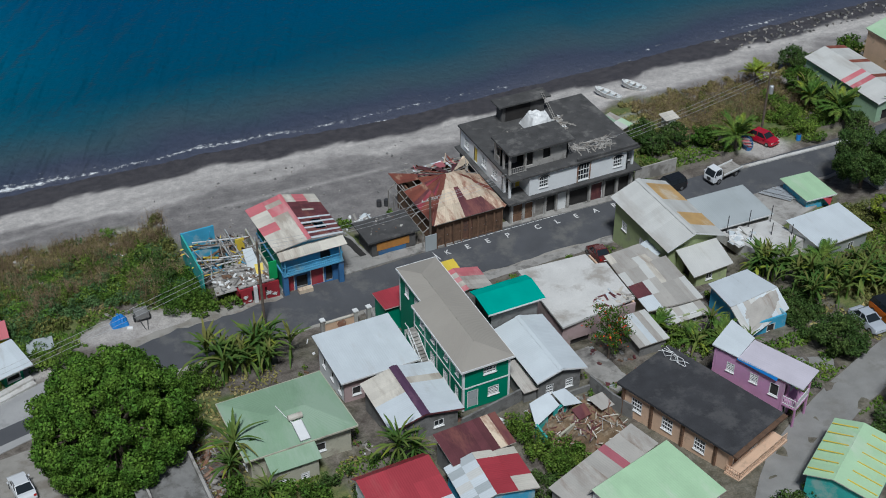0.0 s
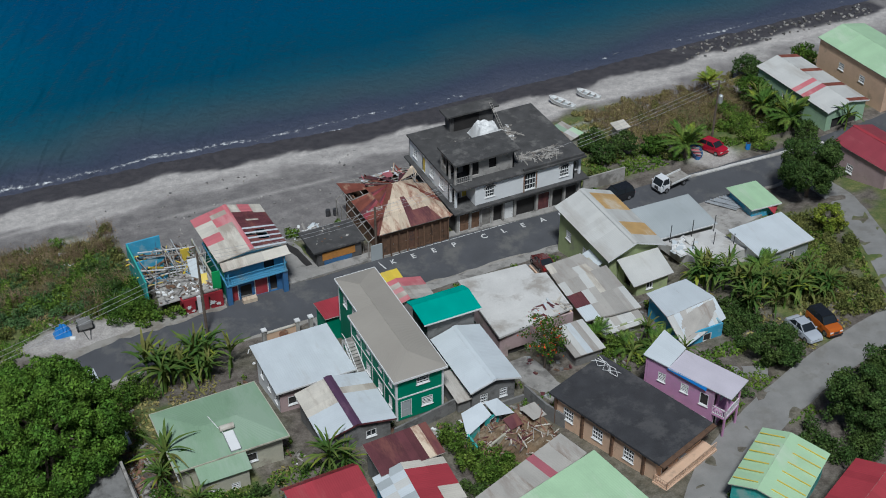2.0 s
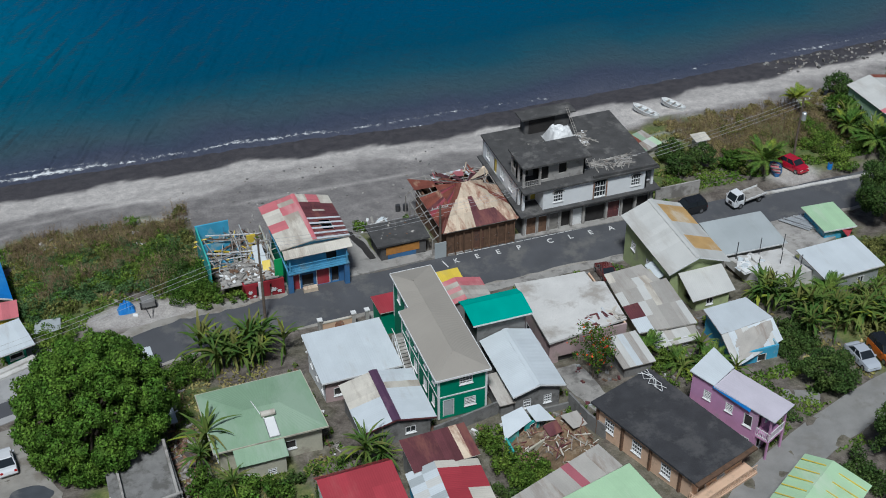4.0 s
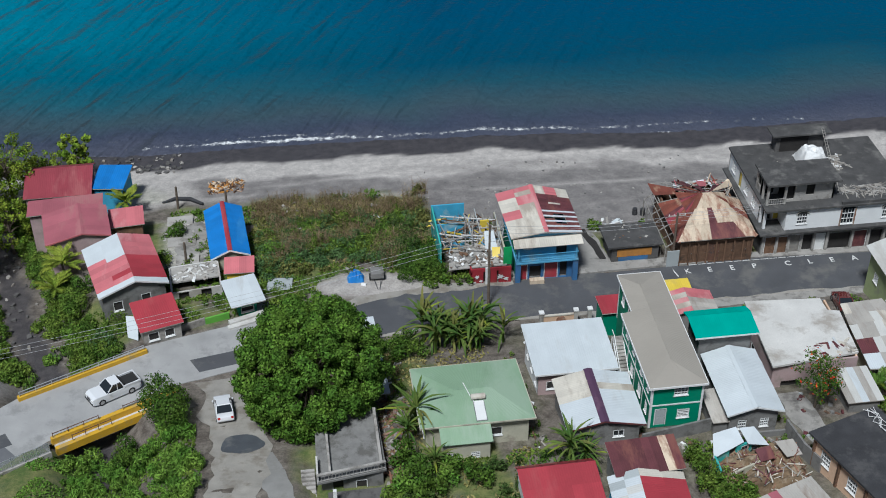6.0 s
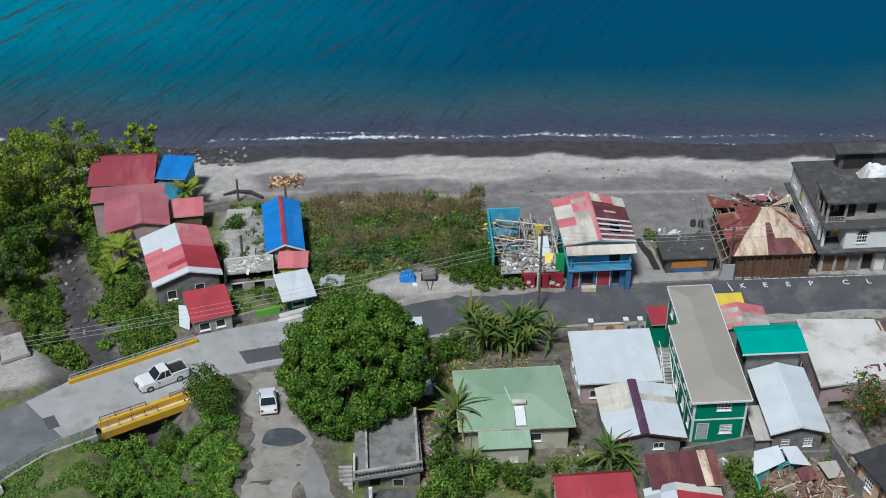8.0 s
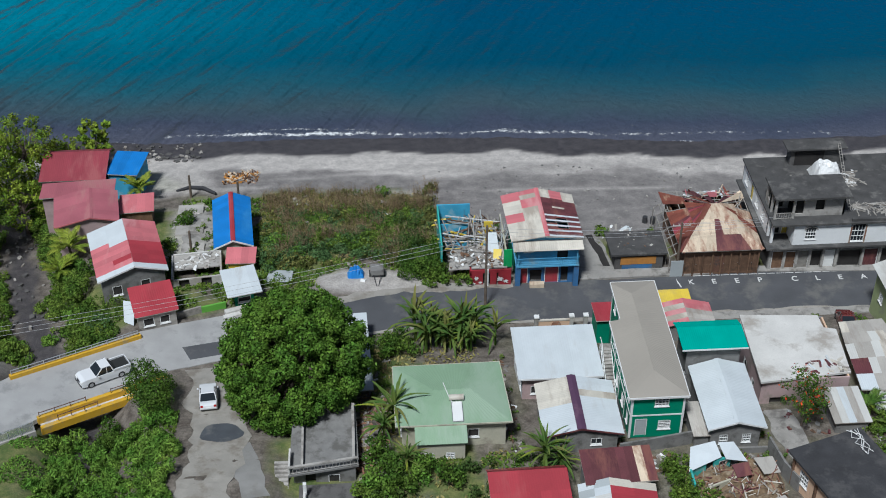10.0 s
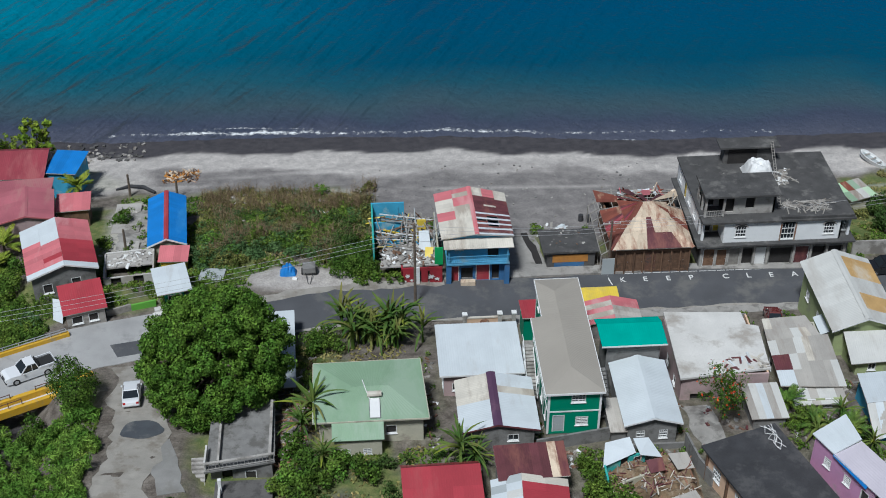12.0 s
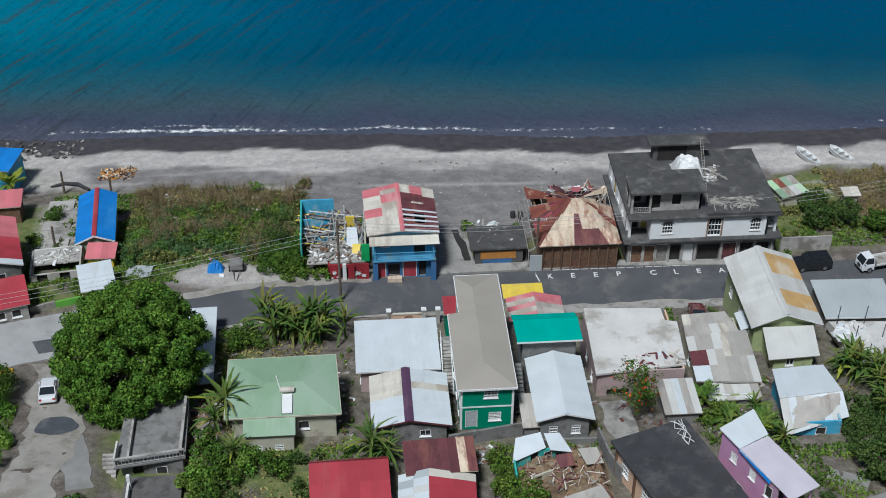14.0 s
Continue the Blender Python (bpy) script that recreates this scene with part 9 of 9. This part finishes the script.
def banana(seed, h=3.2, n=9):
    """A banana plant at the origin."""
    rnd = random.Random(seed)
    t = thing("banana_plant", "banana plant with long torn green leaves", "banana plant", (0, 0, 0), "banana plants")
    part("stem", tube(bmesh.new(), [(0, 0, -0.3), (0.05, 0, h * 0.35), (0.1, 0.05, h * 0.6)], [0.15, 0.12, 0.08], 8), "palm_leaf", t)
    for k in range(n):
        a = 360 * k / n + rnd.uniform(-18, 18)
        m = pose(0.08, 0.03, h * rnd.uniform(0.42, 0.6), 0, -rnd.uniform(0, 80), a)
        blade("leaf", h * rnd.uniform(0.6, 0.95), rnd.uniform(0.2, 0.4), rnd.uniform(0.5, 1.6), ("banana_leaf", "banana_leaf", "yellow_leaf", "banana_leaf", "banana_leaf", "banana_leaf", "banana_leaf", "banana_leaf", "olive_leaf")[rnd.randrange(9)], t, m, True)
    return t


def palm(seed, h=1.5, n=20, L=3.2, material="palm_leaf", label="bushy palm with long arching feather fronds"):
    """A palm at the origin; each frond carries many leaflets."""
    rnd = random.Random(seed)
    t = thing("palm", label, "palm", (0, 0, 0), "palms")
    part("trunk", tube(bmesh.new(), [(0, 0, -0.4), (0.05, 0, h * 0.5), (0.0, 0.05, h)], [0.2, 0.15, 0.13], 8), "bark", t)
    for k in range(n):
        a, tip = 360 * 0.382 * k, rnd.uniform(12, 78)
        m = pose(0, 0, h, 0, -tip, a)
        ln, bend = L * rnd.uniform(0.8, 1.15), rnd.uniform(0.5, 1.0)
        vs, fs = [], []
        spine = lambda u: Vector((ln * (u - 0.18 * bend * u * u), 0, ln * (0.10 * u - 0.5 * bend * u * u)))
        for i in range(20):
            u = 0.14 + 0.86 * i / 19
            p, q = spine(u), spine(min(1, u + 0.045))
            w = 0.42 * math.sin(math.pi * min(1, 0.15 + u * 0.82)) ** 0.6
            for s in (-1, 1):
                b = len(vs)
                e = p + Vector((0.45 * w + 0.1, s * w, -0.15 * w))
                vs += [m @ p, m @ q, m @ (e + Vector((0.07, 0, 0))), m @ e]
                fs.append((b, b + 1, b + 2, b + 3))
        for i in range(6):
            b = len(vs)
            p, q = spine(i / 6), spine((i + 1) / 6)
            vs += [m @ (p + Vector((0, -0.04, 0))), m @ (p + Vector((0, 0.04, 0))), m @ (q + Vector((0, 0.03, 0))), m @ (q + Vector((0, -0.03, 0)))]
            fs.append((b, b + 1, b + 2, b + 3))
        raw("frond", vs, fs, material if rnd.random() > 0.12 else "yellow_leaf", t)
    return t


def grow(template, places):
    """Sets the template at the first place and copies at the others: (x, y, size, turn)."""
    for k, (x, y, s, a) in enumerate(places):
        m = pose(x, y, land(x, y), 0, 0, a)
        ob = template if k == len(places) - 1 else copy_thing(template, m)
        ob.matrix_world = m @ Matrix.Diagonal((s, s, s, 1))


def plants():
    rnd = random.Random(77)
    R = rnd.uniform
    # the great round tree
    tree("large dense round-crowned mango tree with dark glossy leaves", -42.9, -21.5, 12.2, 7.6, 460, "mango_leaf", 0.16, 520, 3, 0.5, deep=0.56, lobe=(0.075, 0.14), shell=0.4, inward=0.16)
    # trees at the west end along the stream
    for k, (x, y, h, r) in enumerate(((-86, 16, 14.2, 5.8), (-81.5, 23, 14.2, 5.2), (-77.5, 28, 12.4, 4.2), (-90, 25, 15.0, 5.6), (-86, 6, 9, 4.4), (-80.5, 13.5, 9.5, 4.0), (-93, 12, 10, 5.0), (-77, 20.5, 8.5, 3.4), (-95, 1, 8, 4.6), (-89, -1, 7, 3.8), (-82, 3, 6, 3.2), (-73.6, 31, 6.5, 2.6), (-84, 32, 8, 4))):
        tree("broad-leaved seaside tree with yellow-green foliage", x, y, h, r, 70, ("almond_leaf" if y > 14 else ("shade_leaf", "tree_leaf")[k % 2]), 0.17, 260, 20 + k, 0.25, deep=0.42, shell=0.8, lobe=(0.11, 0.21))
    tree("small bright green seaside almond tree", -69.8, 32.8, 8.0, 3.0, 26, "almond_leaf", 0.26, 170, 41, 0.16)
    # trees at the east end
    tree("dark leafy tree beside the road", 50.3, -10.5, 8.8, 4.3, 110, "shade_leaf", 0.14, 480, 51, 0.28)
    tree("spreading dark tree below the lane", 25.0, -49.0, 6.6, 3.8, 80, "shade_leaf", 0.14, 460, 52, 0.25)
    tree("spreading dark tree below the lane", 30.5, -48.5, 8.0, 4.6, 100, "shade_leaf", 0.14, 460, 53, 0.25)
    tree("spreading dark tree below the lane", 36.0, -45.5, 6.4, 3.8, 60, "shade_leaf", 0.17, 330, 56, 0.22, lobe=(0.14, 0.26))
    tree("spreading dark tree below the lane", 41.5, -43.5, 6.0, 3.6, 60, "tree_leaf", 0.17, 330, 57, 0.22, lobe=(0.14, 0.26))
    tree("bright yellow-green shrubby tree beside the lane", 46.3, -19.3, 3.6, 2.2, 50, "yellow_leaf", 0.13, 480, 55, 0.12)
    tree("flame tree with orange-red flower clusters", 3.8, -28.0, 7.2, 2.9, 36, "tree_leaf", 0.13, 260, 54, 0.12, flowers=150, lobe=(0.16, 0.3), shell=0.9, inward=0.6)
    tree("dense dark round tree beside the parked cars", 24.6, -37.2, 4.0, 3.0, 90, "shade_leaf", 0.14, 420, 58, 0.22, deep=0.5, lobe=(0.12, 0.22))
    for k, (x, y, h, r) in enumerate(((36.6, 9.0, 3.6, 2.4), (40.2, 7.6, 3.0, 2.0), (34.0, 12.5, 3.4, 2.2), (33.2, 8.6, 3.2, 2.0), (60.4, 14, 4.2, 2.6), (60, 5, 3.6, 2.2), (64.5, 20.5, 4, 2.6), (74, 20, 4, 2.2), (59.5, 1.5, 3.0, 1.8), (60.2, 9.6, 3.6, 2.2))):
        tree("bushy green tree in the roadside scrub", x, y, h, r, 40, ("shade_leaf", "tree_leaf", "shade_leaf")[k % 3], 0.16, 330, 60 + k, 0.1, lobe=(0.16, 0.3), shell=0.6)
    for k, (x, y, r, h) in enumerate(((53.2, 2.0, 1.8, 1.6), (53.6, 4.6, 2.0, 2.0), (54.0, 7.2, 2.0, 2.0), (55.0, 9.8, 1.9, 1.8), (55.4, 12.6, 1.9, 1.8), (52.4, 8.6, 1.4, 1.4), (57.0, 5.8, 1.7, 1.5))):
        shrub("dense creeper-covered shrub in the roadside scrub", x, y, r, h, "bush_leaf", 0.13, 420, 260 + k)
    # growth round the bridge
    for k, (x, y, r, h) in enumerate(((-57.0, -21.0, 3.0, 4.0), (-60.4, -23.2, 1.8, 2.4), (-62.5, -8.8, 1.6, 1.4), (-64.5, -6.6, 1.4, 1.6))):
        shrub("bushy green shrub below the bridge", x, y, r, h, "tree_leaf", 0.13, 560, 80 + k)
    thicket("lush green growth on the stream bank", [(R(-65.5, -53.8), R(-46, -22.6), R(0.7, 1.5), R(0.7, 1.9)) for _ in range(190)], "lush_leaf", 0.105, 520, 90, 4.0)
    thicket("weeds and creepers on the stream sides", [(x, y, R(0.8, 1.7), R(0.7, 1.8)) for x, y in ((lin(v, BY, BX) + s * R(2.3, 6.5), v) for v in (R(-9, 30) for _ in range(120)) for s in (-1, 1)) if not (x > -72.5 and y > 9) and not (x < -76 and y < 1) and abs(y - road_mid(x)) > 5.5], "bush_leaf", 0.12, 380, 91, 3.0)
    thicket("green bushes along the western stream bank", [(x, y, R(0.8, 1.5), R(0.8, 2.2)) for x, y in ((lin(v, BY, BX) - R(3.4, 7.5), v) for v in (R(-7, 9) for _ in range(46))) if not (abs(x + 77.9) < 2.2 and y < -6.5)], "bush_leaf", 0.13, 400, 191, 2.0)
    for k, (x, y, r, h, mat) in enumerate(((-66.6, 0.4, 1.7, 2.6, "bush_leaf"), (-66.8, 4.2, 1.5, 2.4, "tree_leaf"), (-68.2, 1.6, 1.6, 2.2, "bush_leaf"), (-67.2, -2.6, 1.6, 2.0, "lush_leaf"), (-63.8, -6.4, 1.7, 2.0, "bluish_leaf"), (-65.4, -3.4, 1.3, 1.8, "tree_leaf"), (-57.0, 15.6, 1.4, 1.8, "tree_leaf"), (-58.4, 9.6, 0.9, 1.2, "bush_leaf"), (-69.6, -5.0, 1.2, 1.2, "lush_leaf"))):
        shrub("leafy shrub beside the stream houses", x, y, r, h, mat, 0.15, 330, 460 + k)
    # scrub between the road and the beach
    def patchy(x, y, k=0):
        return noise.noise(Vector((x * 0.17, y * 0.17, 4 + k))) + 0.5 * noise.noise(Vector((x * 0.5, y * 0.5, 9 + k)))
    scrub = [(x, y) for x, y in ((R(-49.5, -27.5), R(2.6, 25)) for _ in range(760)) if y < 22.5 + 3.0 * patchy(x, 0, 3) and y > 4.6 - 0.12 * max(0, -38 - x) * 2 + 2.2 * patchy(x, 1, 5) and x > -48 + 1.5 * patchy(0, y, 7)]
    rise = lambda x, y: max(0.25, 0.95 + 1.5 * patchy(x, y, 20) + 0.03 * (x + 38) - 0.035 * (y - 12))
    dry = lambda x, y: patchy(x, y, 1) + 0.1 + (y - 13) * 0.05 - abs(x + 37) * 0.03
    sorts = (("bush_leaf", 0.125, 300, 2.0, "green bushes in the scrub behind the beach"), ("bluish_leaf", 0.14, 300, 1.6, "blue-green bushes in the scrub behind the beach"), ("olive_leaf", 0.12, 300, 2.6, "olive green weeds in the scrub behind the beach"))
    for k, (mat, size, per, asp, lab) in enumerate(sorts):
        thicket(lab, [(x, y, R(0.5, 1.2), rise(x, y) * R(0.6, 1.3)) for x, y in scrub if dry(x, y) < 0.12 and int(3 * (patchy(x, y, 40) * 0.9 + 0.5) + R(-0.4, 0.4)) % 3 == k], mat, size, per, 92 + 300 * k, asp)
    thicket("olive weeds among the dry scrub", [(x, y, R(0.4, 0.9), rise(x, y) * R(0.5, 1.1)) for x, y in scrub if dry(x, y) > 0.0 and R(0, 1) < 0.6], "olive_leaf", 0.11, 260, 93, 3.2)
    thicket("straw-coloured weeds among the dry scrub", [(x, y, R(0.4, 0.9), rise(x, y) * R(0.4, 0.9)) for x, y in scrub if dry(x, y) > -0.05 and R(0, 1) < 0.55], "dry_leaf", 0.10, 240, 193, 4.0)
    for k, (x, y, r, h) in enumerate(((-45.8, 9.0, 1.3, 1.6), (-46.6, 13.0, 1.2, 1.3), (-43.6, 6.2, 1.1, 1.2), (-33.6, 21.8, 1.0, 1.4), (-31.4, 12.0, 1.5, 2.2), (-30.6, 6.4, 1.6, 2.6), (-29.6, 2.4, 1.5, 2.4), (-30.8, 9.4, 1.4, 2.4), (-38.6, 9.0, 1.1, 1.4), (-41.0, 14.6, 1.0, 1.2))):
        shrub("rounded green bush in the scrub", x, y, r, h, ("lush_leaf", "bush_leaf", "lush_leaf", "lush_leaf", "shade_leaf", "shade_leaf", "tree_leaf", "shade_leaf", "bluish_leaf", "bush_leaf")[k], 0.14, 330, 480 + k)
    stalks("bare brown stalks and dead twigs in the scrub", [(x + R(-0.8, 0.8), y + R(-0.8, 0.8), R(0.7, 1.5) + 0.6 * rise(x, y)) for x, y in scrub if dry(x, y) > -0.12 for _ in range(9)], 94)
    thicket("green bushes beside the ruined house", [(R(-32.5, -28), R(0.5, 9), R(0.9, 1.5), R(1.2, 2.4)) for _ in range(34)], "tree_leaf", 0.13, 420, 94)
    thicket("green growth before the ruined house", [(R(-30, -24.6), R(-0.6, 1.8), R(0.7, 1.1), R(0.8, 1.7)) for _ in range(12)], "bush_leaf", 0.18, 230, 194)
    thicket("scrub and creepers on the eastern shore", [(x, y, R(0.7, 1.4), R(0.4, 1.5)) for x, y in ((R(29, 98), R(5, 20)) for _ in range(130)) if not (61.5 < x < 82 and y < 17) and not (42 < x < 52 and y < 9)], "olive_leaf", 0.12, 340, 95, 2.4)
    thicket("dry yellow scrub on the eastern shore", [(x, y, R(0.6, 1.2), R(0.25, 0.9)) for x, y in ((R(38, 98), R(10, 23)) for _ in range(280)) if not (61.5 < x < 82 and y < 17)], "dry_leaf", 0.10, 430, 96, 4.5)
    stalks("tall straw-coloured grass stems on the eastern shore", [(R(38, 61), R(10, 22), R(0.7, 1.9)) for _ in range(3400)], 296)
    thicket("tangled shrubs below the parked cars", [(x, y, R(0.6, 1.2), R(0.6, 1.6)) for x, y in ((R(22.8, 27.4), R(-38.5, -27)) for _ in range(64)) if off_lane(x, y) > 2.8 and not (x < 23.8 and y < -36)], "shade_leaf", 0.13, 420, 97)
    thicket("weeds and shrubs on the slope above the lane", [(x, y, R(0.6, 1.2), R(0.5, 1.4)) for x, y in ((R(33.5, 48), R(-35.5, -15)) for _ in range(250)) if off_lane(x, y) > 2.6 and not (33 < x < 41.5 and y > -25) and not (x < 34.6 and y < -32.5)], "olive_leaf", 0.12, 360, 197, 2.6)
    thicket("weeds beside the lane and houses", [(R(16, 21), R(-50, -47.5), R(0.8, 1.5), R(0.6, 1.4)) for _ in range(14)] + [(R(5.5, 9), R(-54, -51.5), 1.2, 1.1) for _ in range(7)] + [(x, y, 1.5, 2.0) for x, y in ((R(19, 42), R(-56, -43)) for _ in range(60)) if off_lane(x, y) > 3.4] + [(x, y, R(0.5, 0.9), R(0.4, 1.0)) for x, y in ((R(16.6, 28), R(-41, -37)) for _ in range(34)) if off_lane(x, y) > 2.7 and not (19 < x < 23 and y > -39.5)], "shade_leaf", 0.13, 380, 98)
    thicket("green creepers over the collapsed house", [(R(-10.2, -8.4), R(-38.5, -33.2), R(0.5, 0.9), R(1.6, 3.0)) for _ in range(40)] + [(R(-9.5, -6.6), R(-41.2, -38.2), R(0.6, 1.0), R(1.6, 3.0)) for _ in range(34)], "bush_leaf", 0.12, 430, 99)
    thicket("garden shrubs between the lower houses", [(x, y, R(0.5, 1.1), R(0.5, 1.8)) for x, y in ((R(-36.5, -25.5), R(-38.8, -32.4)) for _ in range(54)) if math.hypot((x + 30.2) / 2.8, (y + 37.2) / 1.9) > 1] + [(R(-23.0, -19.2), R(-34.2, -31.8), 0.7, 0.9) for _ in range(9)] + [(R(-13.4, -10), R(-44, -39), 0.9, 1.2) for _ in range(12)], "shade_leaf", 0.13, 360, 100)
    for k, (x, y, r, h) in enumerate(((-35.9, -31.6, 1.4, 3.4), (-34.4, -33.4, 1.5, 3.0), (-36.0, -35.6, 1.7, 2.8), (-33.6, -36.0, 1.5, 2.6), (-35.4, -38.4, 1.6, 2.4), (-31.6, -34.2, 1.3, 2.4), (-29.4, -35.0, 1.4, 2.6), (-46.2, -38.0, 1.2, 1.0))):
        shrub("leafy green garden shrub below the terrace", x, y, r, h, ("tree_leaf", "tree_leaf", "lush_leaf")[k % 3], 0.16, 380, 330 + k)
    thicket("weeds round the cracked yards", [(R(-58.5, -53), R(6, 22), R(0.4, 0.9), R(0.4, 1.2)) for _ in range(24)] + [(R(-57, -52), R(-1.4, 0.1), 0.6, 0.6) for _ in range(9)] + [(R(-47, -42), R(-2.8, 1.5), 0.7, 0.9) for _ in range(14)] + [(R(-66, -60), R(-7.5, -2.5), 0.9, 1.2) for _ in range(16)], "bush_leaf", 0.12, 380, 101)
    thicket("low weeds in the gaps between houses", [(R(-23.6, -22.4), R(-31, -14), 0.35, 0.5) for _ in range(16)] + [(R(-13.7, -13.1), R(-30, -16), 0.3, 0.5) for _ in range(14)] + [(R(9.8, 11), R(-33, -26), 0.7, 1.2) for _ in range(10)] + [(R(-21, -14), R(-14.4, -9.4), 0.6, 0.6) for _ in range(18)] + [(R(2, 17), R(-9.5, -6.6), 0.45, 0.4) for _ in range(22)] + [(R(-1, 8), R(-34, -31.5), 0.5, 0.5) for _ in range(12)] + [(R(12, 17), R(-36, -29), 0.8, 1.3) for _ in range(14)] + [(R(17, 24), R(-24.4, -21.6), 0.6, 0.9) for _ in range(10)] + [(R(-36.5, -34.4), R(-22, -13), 0.6, 0.8) for _ in range(12)] + [(R(-1.0, 0.6), R(-30, -16), 0.35, 0.6) for _ in range(10)] + [(R(-9, -1), R(-33.2, -31.8), 0.45, 0.7) for _ in range(10)], "bush_leaf", 0.11, 420, 102)
    for x, y, r, h in ((-8.4, 10.6, 1.0, 1.3), (-20.6, 12.0, 0.8, 1.1), (-45.0, -2.6, 1.3, 1.5), (-2.8, 9.6, 0.8, 1.4), (11.2, -28.6, 1.2, 1.8), (-31.4, -33.6, 1.2, 2.4), (26.9, 0.9, 0.8, 2.2), (-0.6, -11.8, 0.6, 0.8), (-36.6, -36.0, 1.3, 1.8), (28.2, 16.2, 1.4, 2.0)):
        shrub("small green shrub growing beside a wall", x, y, r, h, "bush_leaf", 0.17, 300, int(abs(x * 10 + y)))
    grass("dry and green grass tufts on open ground", [(-48, -1, -29, 6), (-58, -4, -46, 22), (-62, -36, -54, -22), (28, 4, 62, 10), (36, -36, 52, -18), (-30, -33, -22, -31), (14, -46, 24, -33)], 42000, "bush_leaf", 110, 0.3)
    grass("short bright grass on the lawn below the road", [(-78, -38, -63, -23)], 12000, "lush_leaf", 112, 0.2)
    grass("straw-coloured grass tufts on open ground", [(-48, 4, -29, 23), (28, 8, 98, 21), (24, -44, 48, -24), (-37, -38, -24, -12)], 24000, "dry_leaf", 111, 0.3)
    # bananas
    b1, b2 = banana(1, 3.9, 16), banana(2, 3.3, 14)
    spots = [(R(-31.6, -22.6), R(-13.6, -9.2), R(0.7, 1.3), R(0, 360)) for _ in range(24)]
    for k in range(5):
        shrub("leafy shrub beside the banana plants", R(-34.4, -31.4), R(-13.4, -10.4), R(1.0, 1.5), R(1.6, 2.8), ("bush_leaf", "tree_leaf")[k % 2], 0.14, 330, 430 + k)
    east = [(R(26.5, 36.5), R(-31.5, -26.0), R(0.5, 0.95), R(0, 360)) for _ in range(44)] + [(R(25.2, 29.5), R(-24.5, -20.0), R(0.7, 1.0), R(0, 360)) for _ in range(11)]
    far = [(65.5, 0.6, 0.9, 20), (60.8, 7.5, 1.0, 130), (59.6, 12.0, 0.9, 240), (13.2, -30.4, 0.7, 40), (14.6, -29.6, 0.8, 100), (12.0, -31.0, 0.7, 200), (16.2, -33.6, 0.7, 10)]
    grow(b1, spots[::2] + east[::2] + far[::2])
    grow(b2, spots[1::2] + east[1::2] + far[1::2])
    b3 = banana(9, 4.4, 30)
    grow(b3, [(-34.0, -27.4, 1.1, 0), (-34.9, -29.0, 0.8, 50), (-21.0, -33.2, 0.95, 30), (-19.6, -33.9, 0.75, 140), (-33.0, -33.4, 0.7, 80)])
    p1, p2, p3 = palm(5, 1.9, 24, 3.3), palm(6, 1.0, 18, 2.5), palm(7, 2.4, 18, 2.8, "yellow_leaf", "young coconut palm with yellowing fronds")
    grow(p1, [(43.0, 4.6, 1.1, 0), (58.6, 9.5, 0.9, 60), (59.2, 4.2, 1.1, 10)])
    grow(p2, [(10.6, -26.4, 0.85, 0), (12.2, -29.6, 0.75, 120), (33.0, -24.0, 1.0, 0), (14.6, -31.4, 1.0, 40)])
    grow(p3, [(-63.2, 22.0, 0.9, 0), (-69.2, 8.4, 1.0, 80), (-69.9, 5.4, 0.9, 200), (56.8, 19.0, 0.9, 10)])


plants()
